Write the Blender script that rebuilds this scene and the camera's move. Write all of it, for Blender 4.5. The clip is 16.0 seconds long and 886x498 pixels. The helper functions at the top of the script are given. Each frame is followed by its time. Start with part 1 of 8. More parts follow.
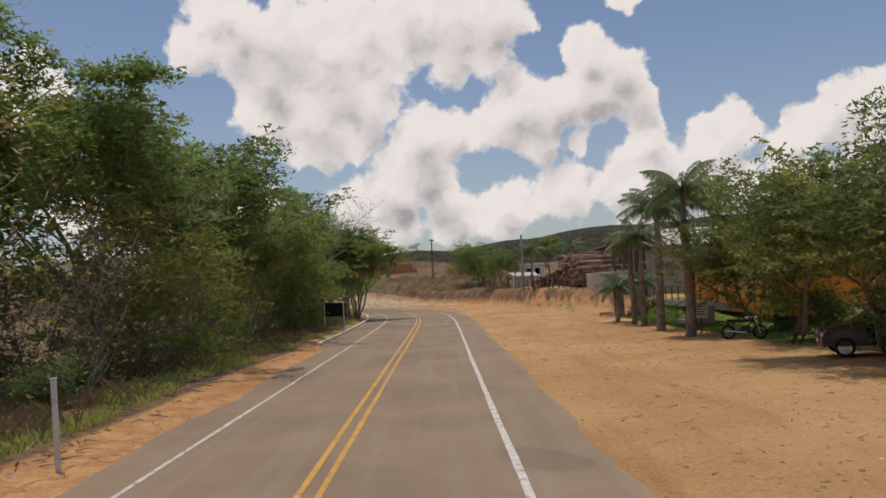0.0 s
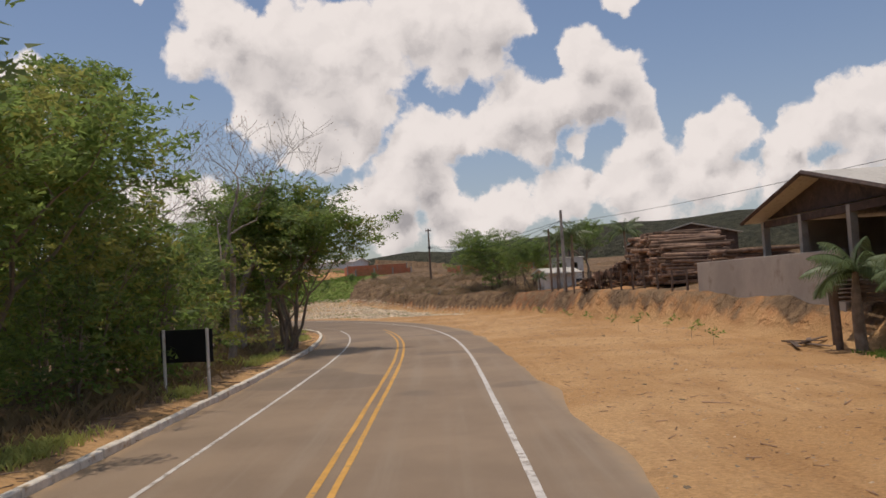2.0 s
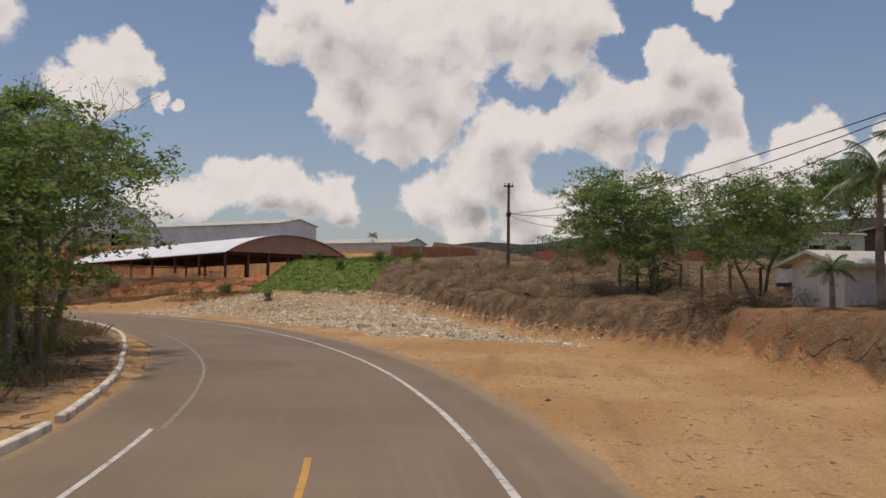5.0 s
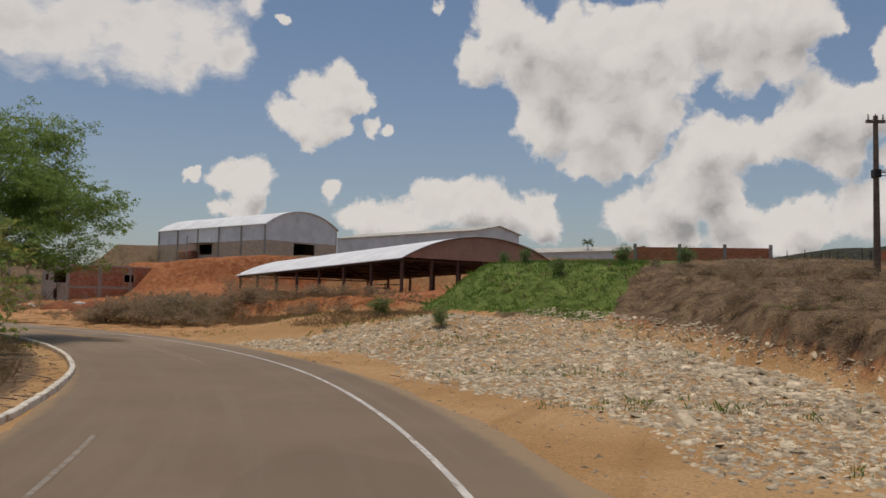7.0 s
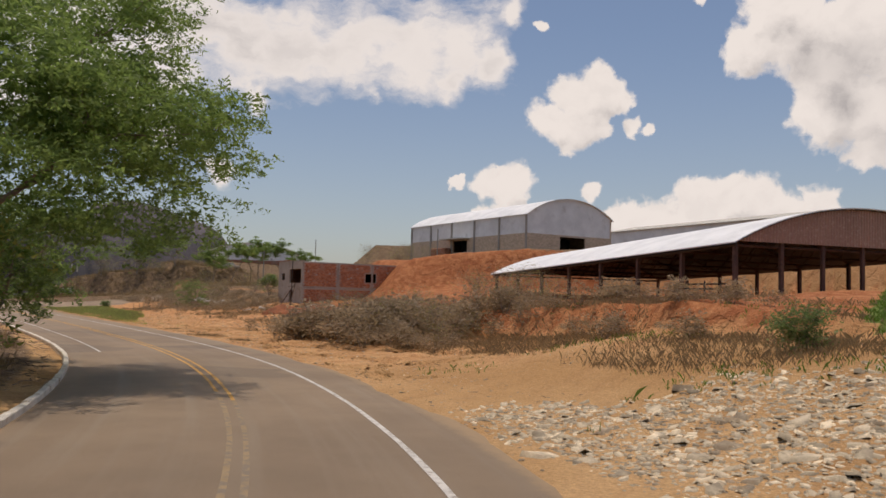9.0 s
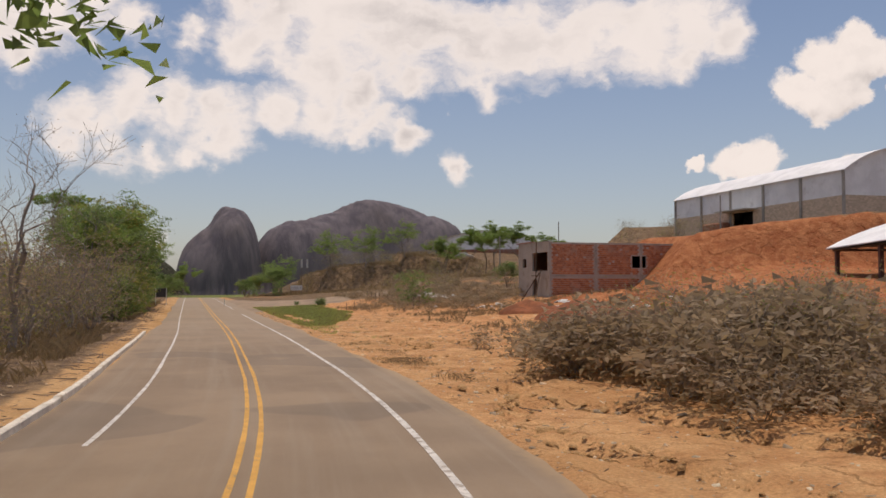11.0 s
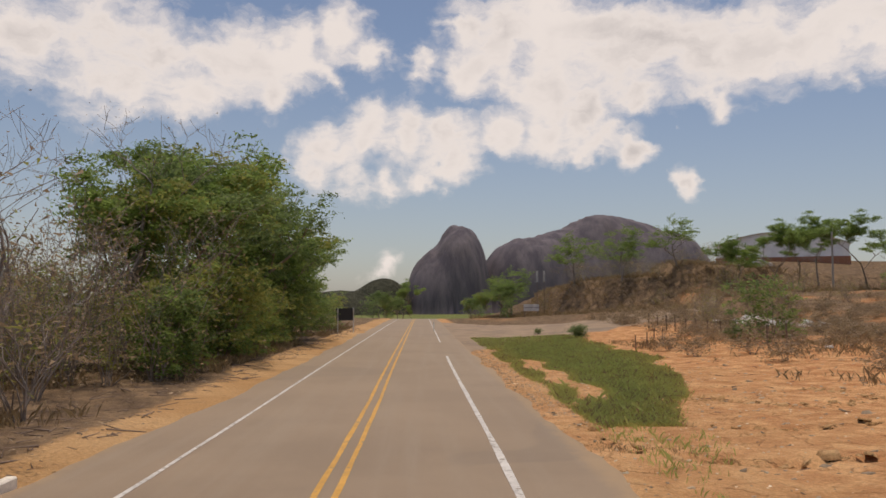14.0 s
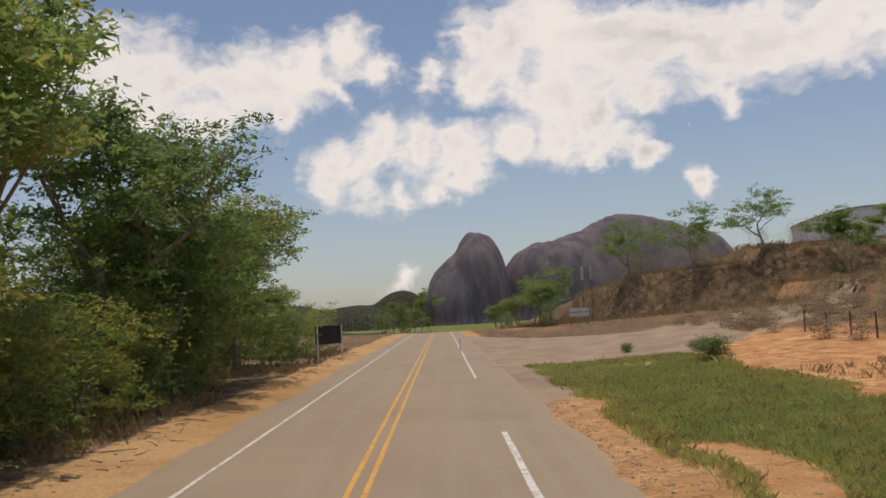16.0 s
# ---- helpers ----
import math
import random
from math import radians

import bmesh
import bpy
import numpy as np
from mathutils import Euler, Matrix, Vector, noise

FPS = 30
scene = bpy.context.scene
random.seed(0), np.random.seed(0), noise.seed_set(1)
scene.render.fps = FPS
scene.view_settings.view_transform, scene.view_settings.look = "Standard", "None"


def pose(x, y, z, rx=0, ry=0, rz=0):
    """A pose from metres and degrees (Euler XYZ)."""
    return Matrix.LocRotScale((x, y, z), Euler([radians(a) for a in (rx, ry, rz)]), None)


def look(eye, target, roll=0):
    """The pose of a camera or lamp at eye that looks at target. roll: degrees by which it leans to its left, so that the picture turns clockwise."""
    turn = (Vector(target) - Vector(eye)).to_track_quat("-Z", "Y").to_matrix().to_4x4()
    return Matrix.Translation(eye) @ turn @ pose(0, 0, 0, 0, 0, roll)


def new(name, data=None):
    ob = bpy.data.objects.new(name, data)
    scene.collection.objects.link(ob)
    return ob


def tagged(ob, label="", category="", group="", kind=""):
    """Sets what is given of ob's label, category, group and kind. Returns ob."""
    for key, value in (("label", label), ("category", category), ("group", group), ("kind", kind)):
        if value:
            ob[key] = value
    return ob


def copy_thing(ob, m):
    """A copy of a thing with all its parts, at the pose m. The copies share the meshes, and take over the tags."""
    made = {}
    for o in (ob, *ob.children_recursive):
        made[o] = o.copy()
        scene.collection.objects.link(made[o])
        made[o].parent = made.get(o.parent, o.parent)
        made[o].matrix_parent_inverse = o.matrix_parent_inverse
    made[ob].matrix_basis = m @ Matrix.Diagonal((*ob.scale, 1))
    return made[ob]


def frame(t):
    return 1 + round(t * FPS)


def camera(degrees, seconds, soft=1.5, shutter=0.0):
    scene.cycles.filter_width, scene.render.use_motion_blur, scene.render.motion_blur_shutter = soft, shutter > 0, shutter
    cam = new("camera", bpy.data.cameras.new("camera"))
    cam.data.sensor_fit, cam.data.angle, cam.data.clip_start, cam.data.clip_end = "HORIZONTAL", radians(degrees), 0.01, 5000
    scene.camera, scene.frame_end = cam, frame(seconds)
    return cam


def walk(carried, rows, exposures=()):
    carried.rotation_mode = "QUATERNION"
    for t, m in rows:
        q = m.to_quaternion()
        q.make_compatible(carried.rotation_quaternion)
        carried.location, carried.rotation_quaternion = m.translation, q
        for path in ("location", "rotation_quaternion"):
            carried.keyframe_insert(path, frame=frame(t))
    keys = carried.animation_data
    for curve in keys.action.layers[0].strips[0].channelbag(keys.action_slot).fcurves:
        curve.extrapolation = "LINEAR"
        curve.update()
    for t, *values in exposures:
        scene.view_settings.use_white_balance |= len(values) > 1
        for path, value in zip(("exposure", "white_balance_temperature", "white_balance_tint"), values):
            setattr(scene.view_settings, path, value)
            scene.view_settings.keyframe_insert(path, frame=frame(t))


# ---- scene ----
cam = camera(56.6, 16.0, soft=1.6)
PATH = [
    (0.0, 0.00, 0.00, 2.75, 92.57, 2.81, -0.00),
    (0.5, -0.03, 8.52, 2.74, 92.67, 2.77, -0.05),
    (1.0, -0.07, 17.15, 2.71, 93.08, 2.50, 0.00),
    (1.5, -0.13, 25.84, 2.68, 92.49, 2.59, 0.22),
    (2.0, -0.17, 34.45, 2.66, 92.81, 3.42, -0.03),
    (2.5, -0.19, 42.91, 2.65, 93.16, 2.67, -0.09),
    (3.0, -0.20, 51.25, 2.64, 92.66, 1.29, -0.22),
    (3.5, -0.27, 59.52, 2.64, 92.64, 0.79, 0.15),
    (4.0, -0.46, 67.73, 2.64, 92.60, 0.30, 1.01),
    (4.5, -0.87, 75.83, 2.65, 92.55, -0.19, 2.48),
    (5.0, -1.59, 83.81, 2.66, 92.49, -0.68, 4.67),
    (5.5, -2.71, 91.62, 2.65, 92.40, -1.17, 7.57),
    (6.0, -4.28, 99.22, 2.61, 92.23, -1.38, 11.13),
    (6.5, -6.31, 106.58, 2.57, 92.38, -1.54, 14.49),
    (7.0, -8.81, 113.66, 2.56, 93.51, -1.19, 18.67),
    (7.5, -11.84, 120.39, 2.57, 92.33, -1.21, 23.37),
    (8.0, -15.33, 126.68, 2.59, 93.73, -1.50, 27.95),
    (8.5, -19.17, 132.50, 2.61, 93.98, -1.41, 32.18),
    (9.0, -23.32, 137.85, 2.61, 93.32, -1.49, 36.68),
    (9.5, -27.80, 142.72, 2.60, 92.52, -1.00, 41.22),
    (10.0, -32.56, 147.15, 2.59, 92.40, -0.60, 45.85),
    (10.5, -37.56, 151.21, 2.56, 92.44, -0.31, 49.61),
    (11.0, -42.76, 154.95, 2.53, 92.46, -0.02, 53.06),
    (11.5, -48.19, 158.38, 2.50, 92.46, 0.26, 56.52),
    (12.0, -53.89, 161.52, 2.47, 92.42, 0.55, 60.04),
    (12.5, -59.86, 164.38, 2.44, 92.35, 0.85, 63.45),
    (13.0, -66.04, 167.01, 2.42, 92.50, 0.45, 66.13),
    (13.5, -72.32, 169.46, 2.40, 92.79, 0.14, 68.03),
    (14.0, -78.57, 171.82, 2.39, 93.80, -0.10, 68.76),
    (14.5, -84.73, 174.12, 2.37, 93.75, 0.22, 69.11),
    (15.0, -90.82, 176.33, 2.34, 93.79, 1.99, 69.75),
    (15.5, -96.85, 178.49, 2.32, 93.55, 3.41, 69.93),
    (16.0, -102.80, 180.60, 2.30, 94.56, 2.78, 70.16),
]
EXPOSURE = -0.42
walk(cam, [(t, pose(x, y, z, rx, ry, rz)) for t, x, y, z, rx, ry, rz in PATH],
     [(t, EXPOSURE + d, k, tint) for t, d, k, tint in ((0.0, 0.02, 6600, 14), (2.0, 0.02, 6680, 15), (5.5, -0.16, 6680, 14.5), (7.0, -0.24, 6620, 11), (8.0, -0.1, 6700, 12.5), (9.0, 0.03, 6850, 15), (10.0, 0.14, 6950, 17), (12.5, 0.05, 6980, 17), (14.5, 0.03, 6900, 15), (16.0, 0.1, 6820, 13.5))])

# centre line of the road, x y z
ROAD = [
    (-1.8, -33.91, 0.0), (-1.95, -0.01, 0.0), (-2.02, 30.13, -0.08), (-2.05, 55.37, -0.11), (-2.21, 70.08, -0.1), (-2.85, 82.08, -0.09),
    (-4.33, 93.66, -0.11), (-6.52, 103.36, -0.16), (-9.59, 112.56, -0.19), (-13.87, 121.73, -0.17), (-18.96, 130.13, -0.15), (-25.08, 138.06, -0.14),
    (-31.95, 144.94, -0.16), (-39.36, 150.91, -0.19), (-47.86, 156.48, -0.24), (-56.35, 160.98, -0.29), (-65.43, 164.98, -0.33), (-74.79, 168.61, -0.35),
    (-84.07, 172.12, -0.38), (-94.38, 175.88, -0.42), (-113.41, 182.63, -0.45),
]

# cumulus heaps of the sky: heading to the left of +y, height above the horizon, half width, in degrees
CUMULUS_NORTH = [
    (15.0, 19.3, 1.6), (16.2, 16.4, 1.8), (13.4, 17.2, 2.5), (10.3, 17.3, 2.6), (7.6, 16.2, 2.6), (4.8, 17.6, 2.2),
    (1.6, 17.9, 2.6), (-1.6, 18.0, 2.8), (-4.8, 18.1, 2.6), (-6.7, 17.4, 1.3), (11.2, 14.7, 2.0), (6.9, 14.1, 2.1),
    (3.3, 15.0, 1.9), (-1.5, 15.9, 2.1), (-4.3, 15.8, 1.5), (11.7, 11.9, 1.9), (8.6, 11.9, 2.3), (5.0, 12.2, 2.1),
    (3.0, 12.7, 1.0), (8.3, 10.1, 1.9), (5.5, 9.7, 1.1), (1.0, 10.5, 1.9), (-1.2, 10.8, 1.5), (1.3, 8.4, 2.1),
    (3.3, 6.9, 2.2), (0.1, 6.8, 1.8), (-10.7, 15.3, 1.6), (-12.6, 14.0, 2.0),
]
CUMULUS_EAST = [
    (-10.8, 12.5, 2.3), (-8.4, 12.1, 1.9), (-13.8, 12.4, 1.3), (-6.1, 12.2, 2.1), (-4.4, 10.8, 1.9), (-7.1, 9.9, 1.7),
    (-9.8, 9.1, 0.8), (-19.5, 9.4, 1.7), (-18.2, 9.0, 1.0), (-21.2, 9.0, 0.9), (-14.2, 9.5, 1.3), (-14.7, 8.1, 1.3),
    (-27.0, 10.3, 1.6), (-28.5, 10.2, 1.4), (-25.6, 8.9, 1.7), (-28.1, 7.9, 2.0), (-23.6, 9.3, 0.8), (-23.2, 7.3, 1.6),
    (-17.2, 6.4, 2.0), (-20.3, 5.8, 1.8), (-23.4, 5.2, 2.1), (-26.7, 5.6, 2.0), (-12.7, 6.2, 1.9), (-8.8, 5.9, 2.1),
    (-4.9, 5.1, 2.2), (-0.9, 4.7, 2.0), (3.0, 4.5, 1.8), (-14.4, 4.0, 2.3), (6.1, 6.2, 1.6), (-13.8, 18.8, 1.1),
]
CUMULUS_MIDDLE = [
    (28.2, 14.1, 1.4), (26.3, 14.4, 1.6), (24.9, 13.5, 1.1), (29.5, 12.3, 1.4), (27.4, 12.0, 1.6), (28.5, 11.0, 1.0),
    (23.8, 11.6, 0.8), (22.4, 11.6, 0.5), (33.7, 8.2, 1.0), (32.2, 8.0, 1.2), (32.2, 6.4, 1.3), (33.8, 6.2, 0.8),
    (35.7, 8.4, 0.5), (26.9, 7.7, 0.8), (24.5, 5.6, 1.5), (22.1, 5.8, 1.5), (20.0, 6.5, 1.6), (17.4, 6.5, 1.8),
    (15.0, 6.4, 2.0), (12.3, 6.0, 1.8), (30.1, 18.5, 0.5), (19.1, 20.0, 0.8),
]
CLOUD_BANK = [
    (58.3, 13.6, 1.7), (57.9, 11.8, 1.3), (55.3, 10.4, 1.1), (54.9, 16.4, 3.0), (51.0, 16.6, 3.0), (49.7, 14.0, 1.4),
    (49.3, 12.7, 0.8), (47.0, 16.7, 3.0), (43.0, 16.7, 3.2), (39.1, 17.0, 3.2), (35.6, 17.6, 2.5), (32.9, 16.1, 1.5),
    (42.2, 13.8, 0.7), (51.6, 8.2, 0.9), (61.7, 14.9, 2.2), (64.6, 16.7, 2.8), (60.2, 17.5, 2.8), (40.1, 15.9, 1.4),
    (35.9, 16.4, 1.2), (33.3, 16.1, 1.6), (36.5, 14.9, 1.1), (32.2, 19.2, 1.1),
]
CLOUD_WEST = [
    (96.3, 16.6, 3.5), (92.6, 16.7, 3.3), (88.8, 16.4, 3.1), (85.2, 16.0, 2.9), (82.2, 16.9, 2.9), (78.7, 16.7, 2.4),
    (81.4, 14.4, 1.5), (76.8, 15.1, 0.9), (86.6, 13.7, 2.2), (91.2, 14.1, 2.7), (75.6, 18.0, 1.9), (73.2, 16.9, 1.5),
    (70.0, 16.4, 1.5), (66.4, 16.2, 1.7), (67.2, 18.8, 2.1), (64.0, 18.3, 2.4), (60.4, 18.2, 2.8), (56.9, 18.0, 2.7),
    (53.6, 17.4, 2.7), (50.3, 16.7, 2.8), (47.4, 17.1, 2.5), (44.4, 16.7, 2.0), (41.1, 17.0, 1.6),
]
CLOUD_WEST_LOW = [
    (49.6, 13.4, 1.3), (54.8, 14.0, 1.3), (60.5, 14.5, 1.9), (62.9, 14.6, 1.5), (64.5, 11.9, 1.7), (61.3, 11.9, 2.1),
    (58.6, 12.5, 1.6), (58.6, 10.6, 1.3), (55.6, 10.5, 1.3), (67.6, 10.2, 1.9), (70.8, 12.2, 2.3), (74.0, 12.2, 2.1),
    (77.1, 11.3, 1.9), (74.8, 9.3, 1.9), (72.4, 8.9, 1.5), (77.9, 9.2, 1.5), (69.6, 8.7, 1.2), (51.6, 8.3, 0.9),
    (73.9, 10.7, 1.7), (72.2, 10.6, 1.5), (67.9, 12.0, 1.7), (76.0, 10.2, 1.5), (73.6, 2.2, 1.3), (42.2, 13.7, 0.8), (52.6, 12.0, 0.4),
]

# ---- world, sun ----
SUN_FROM = Vector((-0.22, 0.20, 2.3)).normalized()


class Nodes:
    """Short hand for building a node tree."""

    def __init__(self, tree):
        self.tree = tree
        tree.nodes.clear()

    def n(self, kind, props=None, **inputs):
        node = self.tree.nodes.new(kind)
        props = props or {}
        if "operation" in props:
            node.operation = props["operation"]
        if "use_clamp" in props:
            node.use_clamp = props["use_clamp"]
        if "data_type" in props:
            node.data_type = props["data_type"]
        if "blend_type" in props:
            node.blend_type = props["blend_type"]
        if "feature" in props:
            node.feature = props["feature"]
        if "interpolation_type" in props:
            node.interpolation_type = props["interpolation_type"]
        if "attribute_name" in props:
            node.attribute_name = props["attribute_name"]
        if "uv_map" in props:
            node.uv_map = props["uv_map"]
        for key, value in inputs.items():
            sock = node.inputs[int(key[1:])] if key[0] == "i" and key[1:].isdigit() else node.inputs[key.replace("_", " ")]
            if isinstance(value, bpy.types.NodeSocket):
                self.tree.links.new(value, sock)
            else:
                sock.default_value = value
        return node

    def math(self, op, a, b=0.0, c=0.0, clamp=False):
        return self.n("ShaderNodeMath", {"operation": op, "use_clamp": clamp}, i0=a, i1=b, i2=c).outputs[0]

    def mix(self, fac, a, b, kind="MIX"):
        node = self.n("ShaderNodeMix", {"data_type": "RGBA", "blend_type": kind}, i0=fac, i6=a, i7=b)
        return node.outputs[2]

    def ramp(self, fac, stops):
        node = self.n("ShaderNodeValToRGB", None, Fac=fac)
        el = node.color_ramp.elements
        while len(el) < len(stops):
            el.new(0.5)
        for e, (p, c) in zip(el, stops):
            e.position, e.color = p, (c, c, c, 1) if isinstance(c, (int, float)) else (*c, 1)
        return node.outputs[0]

    def noise(self, vec, scale, detail=4.0, rough=0.55, dist=0.0):
        return self.n("ShaderNodeTexNoise", None, Vector=vec, Scale=scale, Detail=detail, Roughness=rough, Distortion=dist).outputs[0]

    def smooth(self, v, lo, hi):
        return self.n("ShaderNodeMapRange", {"interpolation_type": "SMOOTHSTEP"}, Value=v, From_Min=lo, From_Max=hi).outputs[0]


def make_world():
    world = bpy.data.worlds.new("sky")
    scene.world = world
    world.use_nodes = True
    g = Nodes(world.node_tree)
    sky = g.n("ShaderNodeTexSky")
    sky.sky_type, sky.sun_disc = "NISHITA", False
    sky.sun_elevation, sky.sun_rotation = math.asin(SUN_FROM.z), math.atan2(SUN_FROM.x, SUN_FROM.y)
    sky.altitude, sky.air_density, sky.dust_density, sky.ozone_density = 200.0, 1.0, 1.2, 1.6
    way = g.n("ShaderNodeTexCoord").outputs["Generated"]
    wob = g.n("ShaderNodeTexNoise", None, Vector=way, Scale=14.0, Detail=3.0, Roughness=0.55).outputs[1]
    wob = g.n("ShaderNodeVectorMath", {"operation": "SUBTRACT"}, i0=wob, i1=(0.5, 0.5, 0.5)).outputs[0]
    wob = g.n("ShaderNodeVectorMath", {"operation": "SCALE"}, i0=wob, Scale=0.04).outputs[0]
    bent = g.n("ShaderNodeVectorMath", {"operation": "ADD"}, i0=way, i1=wob).outputs[0]
    fine = g.n("ShaderNodeTexNoise", None, Vector=way, Scale=60.0, Detail=5.0, Roughness=0.6).outputs[1]
    fine = g.n("ShaderNodeVectorMath", {"operation": "SUBTRACT"}, i0=fine, i1=(0.5, 0.5, 0.5)).outputs[0]
    fine = g.n("ShaderNodeVectorMath", {"operation": "SCALE"}, i0=fine, Scale=0.020).outputs[0]
    bent = g.n("ShaderNodeVectorMath", {"operation": "ADD"}, i0=bent, i1=fine).outputs[0]

    def heaps(rows, bent):
        total = None
        for az, el, half in rows:
            a, e = radians(az), radians(el)
            spot = (-math.sin(a) * math.cos(e), math.cos(a) * math.cos(e), math.sin(e))
            far = g.n("ShaderNodeVectorMath", {"operation": "DISTANCE"}, i0=bent, i1=spot).outputs["Value"]
            one = g.math("MULTIPLY_ADD", far, -1.0 / math.radians(half * 1.02), 1.0)
            total = one if total is None else g.math("SMOOTH_MAX", total, one, 0.7)
        return total

    higher = g.n("ShaderNodeVectorMath", {"operation": "ADD"}, i0=bent, i1=(-0.01, 0.0, 0.035)).outputs[0]
    dense = heaps(CUMULUS_NORTH + CUMULUS_EAST + CUMULUS_MIDDLE, bent)
    dense_above = heaps(CUMULUS_NORTH + CUMULUS_EAST + CUMULUS_MIDDLE, higher)
    swirl = g.n("ShaderNodeTexNoise", None, Vector=way, Scale=8.0, Detail=4.0, Roughness=0.6).outputs[1]
    swirl = g.n("ShaderNodeVectorMath", {"operation": "SUBTRACT"}, i0=swirl, i1=(0.5, 0.5, 0.5)).outputs[0]
    swirl = g.n("ShaderNodeVectorMath", {"operation": "MULTIPLY"}, i0=swirl, i1=(0.11, 0.11, 0.05)).outputs[0]
    torn = g.n("ShaderNodeVectorMath", {"operation": "ADD"}, i0=bent, i1=swirl).outputs[0]
    thin = g.math("MULTIPLY", heaps(CLOUD_BANK + CLOUD_WEST + CLOUD_WEST_LOW, torn), 1.6)
    # broken cloud over the rest of the sky
    up = g.n("ShaderNodeSeparateXYZ", None, Vector=way).outputs["Z"]
    rest = g.noise(way, 5.0, 6.0, 0.6)
    back = g.n("ShaderNodeSeparateXYZ", None, Vector=way).outputs["Y"]
    high = g.math("MAXIMUM", g.smooth(up, 0.36, 0.6), g.smooth(back, -0.15, -0.5))
    rest = g.math("MULTIPLY_ADD", g.math("MULTIPLY_ADD", rest, 3.0, -1.78), high, g.math("MULTIPLY_ADD", high, 0.8, -0.8))
    def billow(at):
        """Heaped lumps at two sizes over a ragged noise."""
        big = g.n("ShaderNodeTexVoronoi", {"feature": "SMOOTH_F1"}, Vector=at, Scale=17.0, Smoothness=0.5).outputs["Distance"]
        small = g.n("ShaderNodeTexVoronoi", {"feature": "SMOOTH_F1"}, Vector=at, Scale=43.0, Smoothness=0.4).outputs["Distance"]
        rag = g.noise(at, 26.0, 7.0, 0.62)
        return g.math("MULTIPLY_ADD", rag, 1.1, g.math("MULTIPLY_ADD", big, -0.7, g.math("MULTIPLY_ADD", small, -0.3, 0.12)))

    lump = billow(bent)
    lump_above = billow(g.n("ShaderNodeVectorMath", {"operation": "ADD"}, i0=bent, i1=(-0.004, 0.0, 0.013)).outputs[0])
    drawn = g.n("ShaderNodeMapping", None, Vector=bent, Scale=(1.0, 1.0, 3.2)).outputs[0]
    veil = g.math("MULTIPLY_ADD", g.noise(drawn, 8.0, 9.0, 0.64), 3.3, -1.5)
    d1 = g.math("ADD", dense, lump)
    d2 = g.math("ADD", thin, veil)
    c1 = g.smooth(d1, 0.0, 0.34)
    c2 = g.math("MULTIPLY", g.smooth(d2, -0.3, 1.15), 0.95)
    c3 = g.smooth(g.math("ADD", rest, lump), 0.0, 0.4)
    cover = g.math("MAXIMUM", g.math("MAXIMUM", c1, c2), c3)
    # tops bright, undersides grey
    under = g.smooth(g.math("SUBTRACT", lump_above, lump), -0.10, 0.26)
    wide = g.smooth(g.noise(bent, 6.0, 4.0, 0.5), 0.38, 0.66)
    base = g.smooth(g.math("ADD", dense_above, g.math("MULTIPLY", lump_above, 0.2)), 0.05, 1.05)
    grey = g.math("MULTIPLY", base, g.math("MULTIPLY_ADD", wide, 0.5, 0.5))
    grey = g.math("MULTIPLY_ADD", under, g.math("MULTIPLY_ADD", base, 0.16, 0.10), grey, clamp=True)
    soft = g.math("MULTIPLY", g.smooth(d2, 0.7, 2.2), g.math("MULTIPLY", wide, 0.55))
    grey = g.math("MAXIMUM", g.math("MULTIPLY", grey, c1), soft)
    white = g.mix(grey, (8.8, 8.4, 8.0, 1), (3.9, 3.8, 3.85, 1))
    # clouds glow round the sun
    near_sun = g.n("ShaderNodeVectorMath", {"operation": "DOT_PRODUCT"}, i0=way, i1=tuple(SUN_FROM)).outputs["Value"]
    glow = g.math("MULTIPLY_ADD", g.smooth(near_sun, 0.55, 1.0), 1.9, 1.0)
    white = g.n("ShaderNodeVectorMath", {"operation": "SCALE"}, i0=white, Scale=glow).outputs[0]
    # pale haze low down
    haze = g.math("SUBTRACT", 1.0, g.smooth(up, -0.02, 0.34))
    blue = g.mix(g.math("MULTIPLY", haze, 0.3), sky.outputs[0], (4.3, 4.6, 5.0, 1))
    col = g.mix(cover, blue, white)
    bg = g.n("ShaderNodeBackground", None, Color=col, Strength=0.12)
    g.tree.links.new(bg.outputs[0], g.n("ShaderNodeOutputWorld").inputs[0])


make_world()
sun = new("sun", bpy.data.lights.new("sun", "SUN"))
sun.data.energy, sun.data.angle, sun.data.color = 2.85, radians(0.6), (1.0, 0.93, 0.82)
sun.matrix_world = look(SUN_FROM * 50, (0, 0, 0))

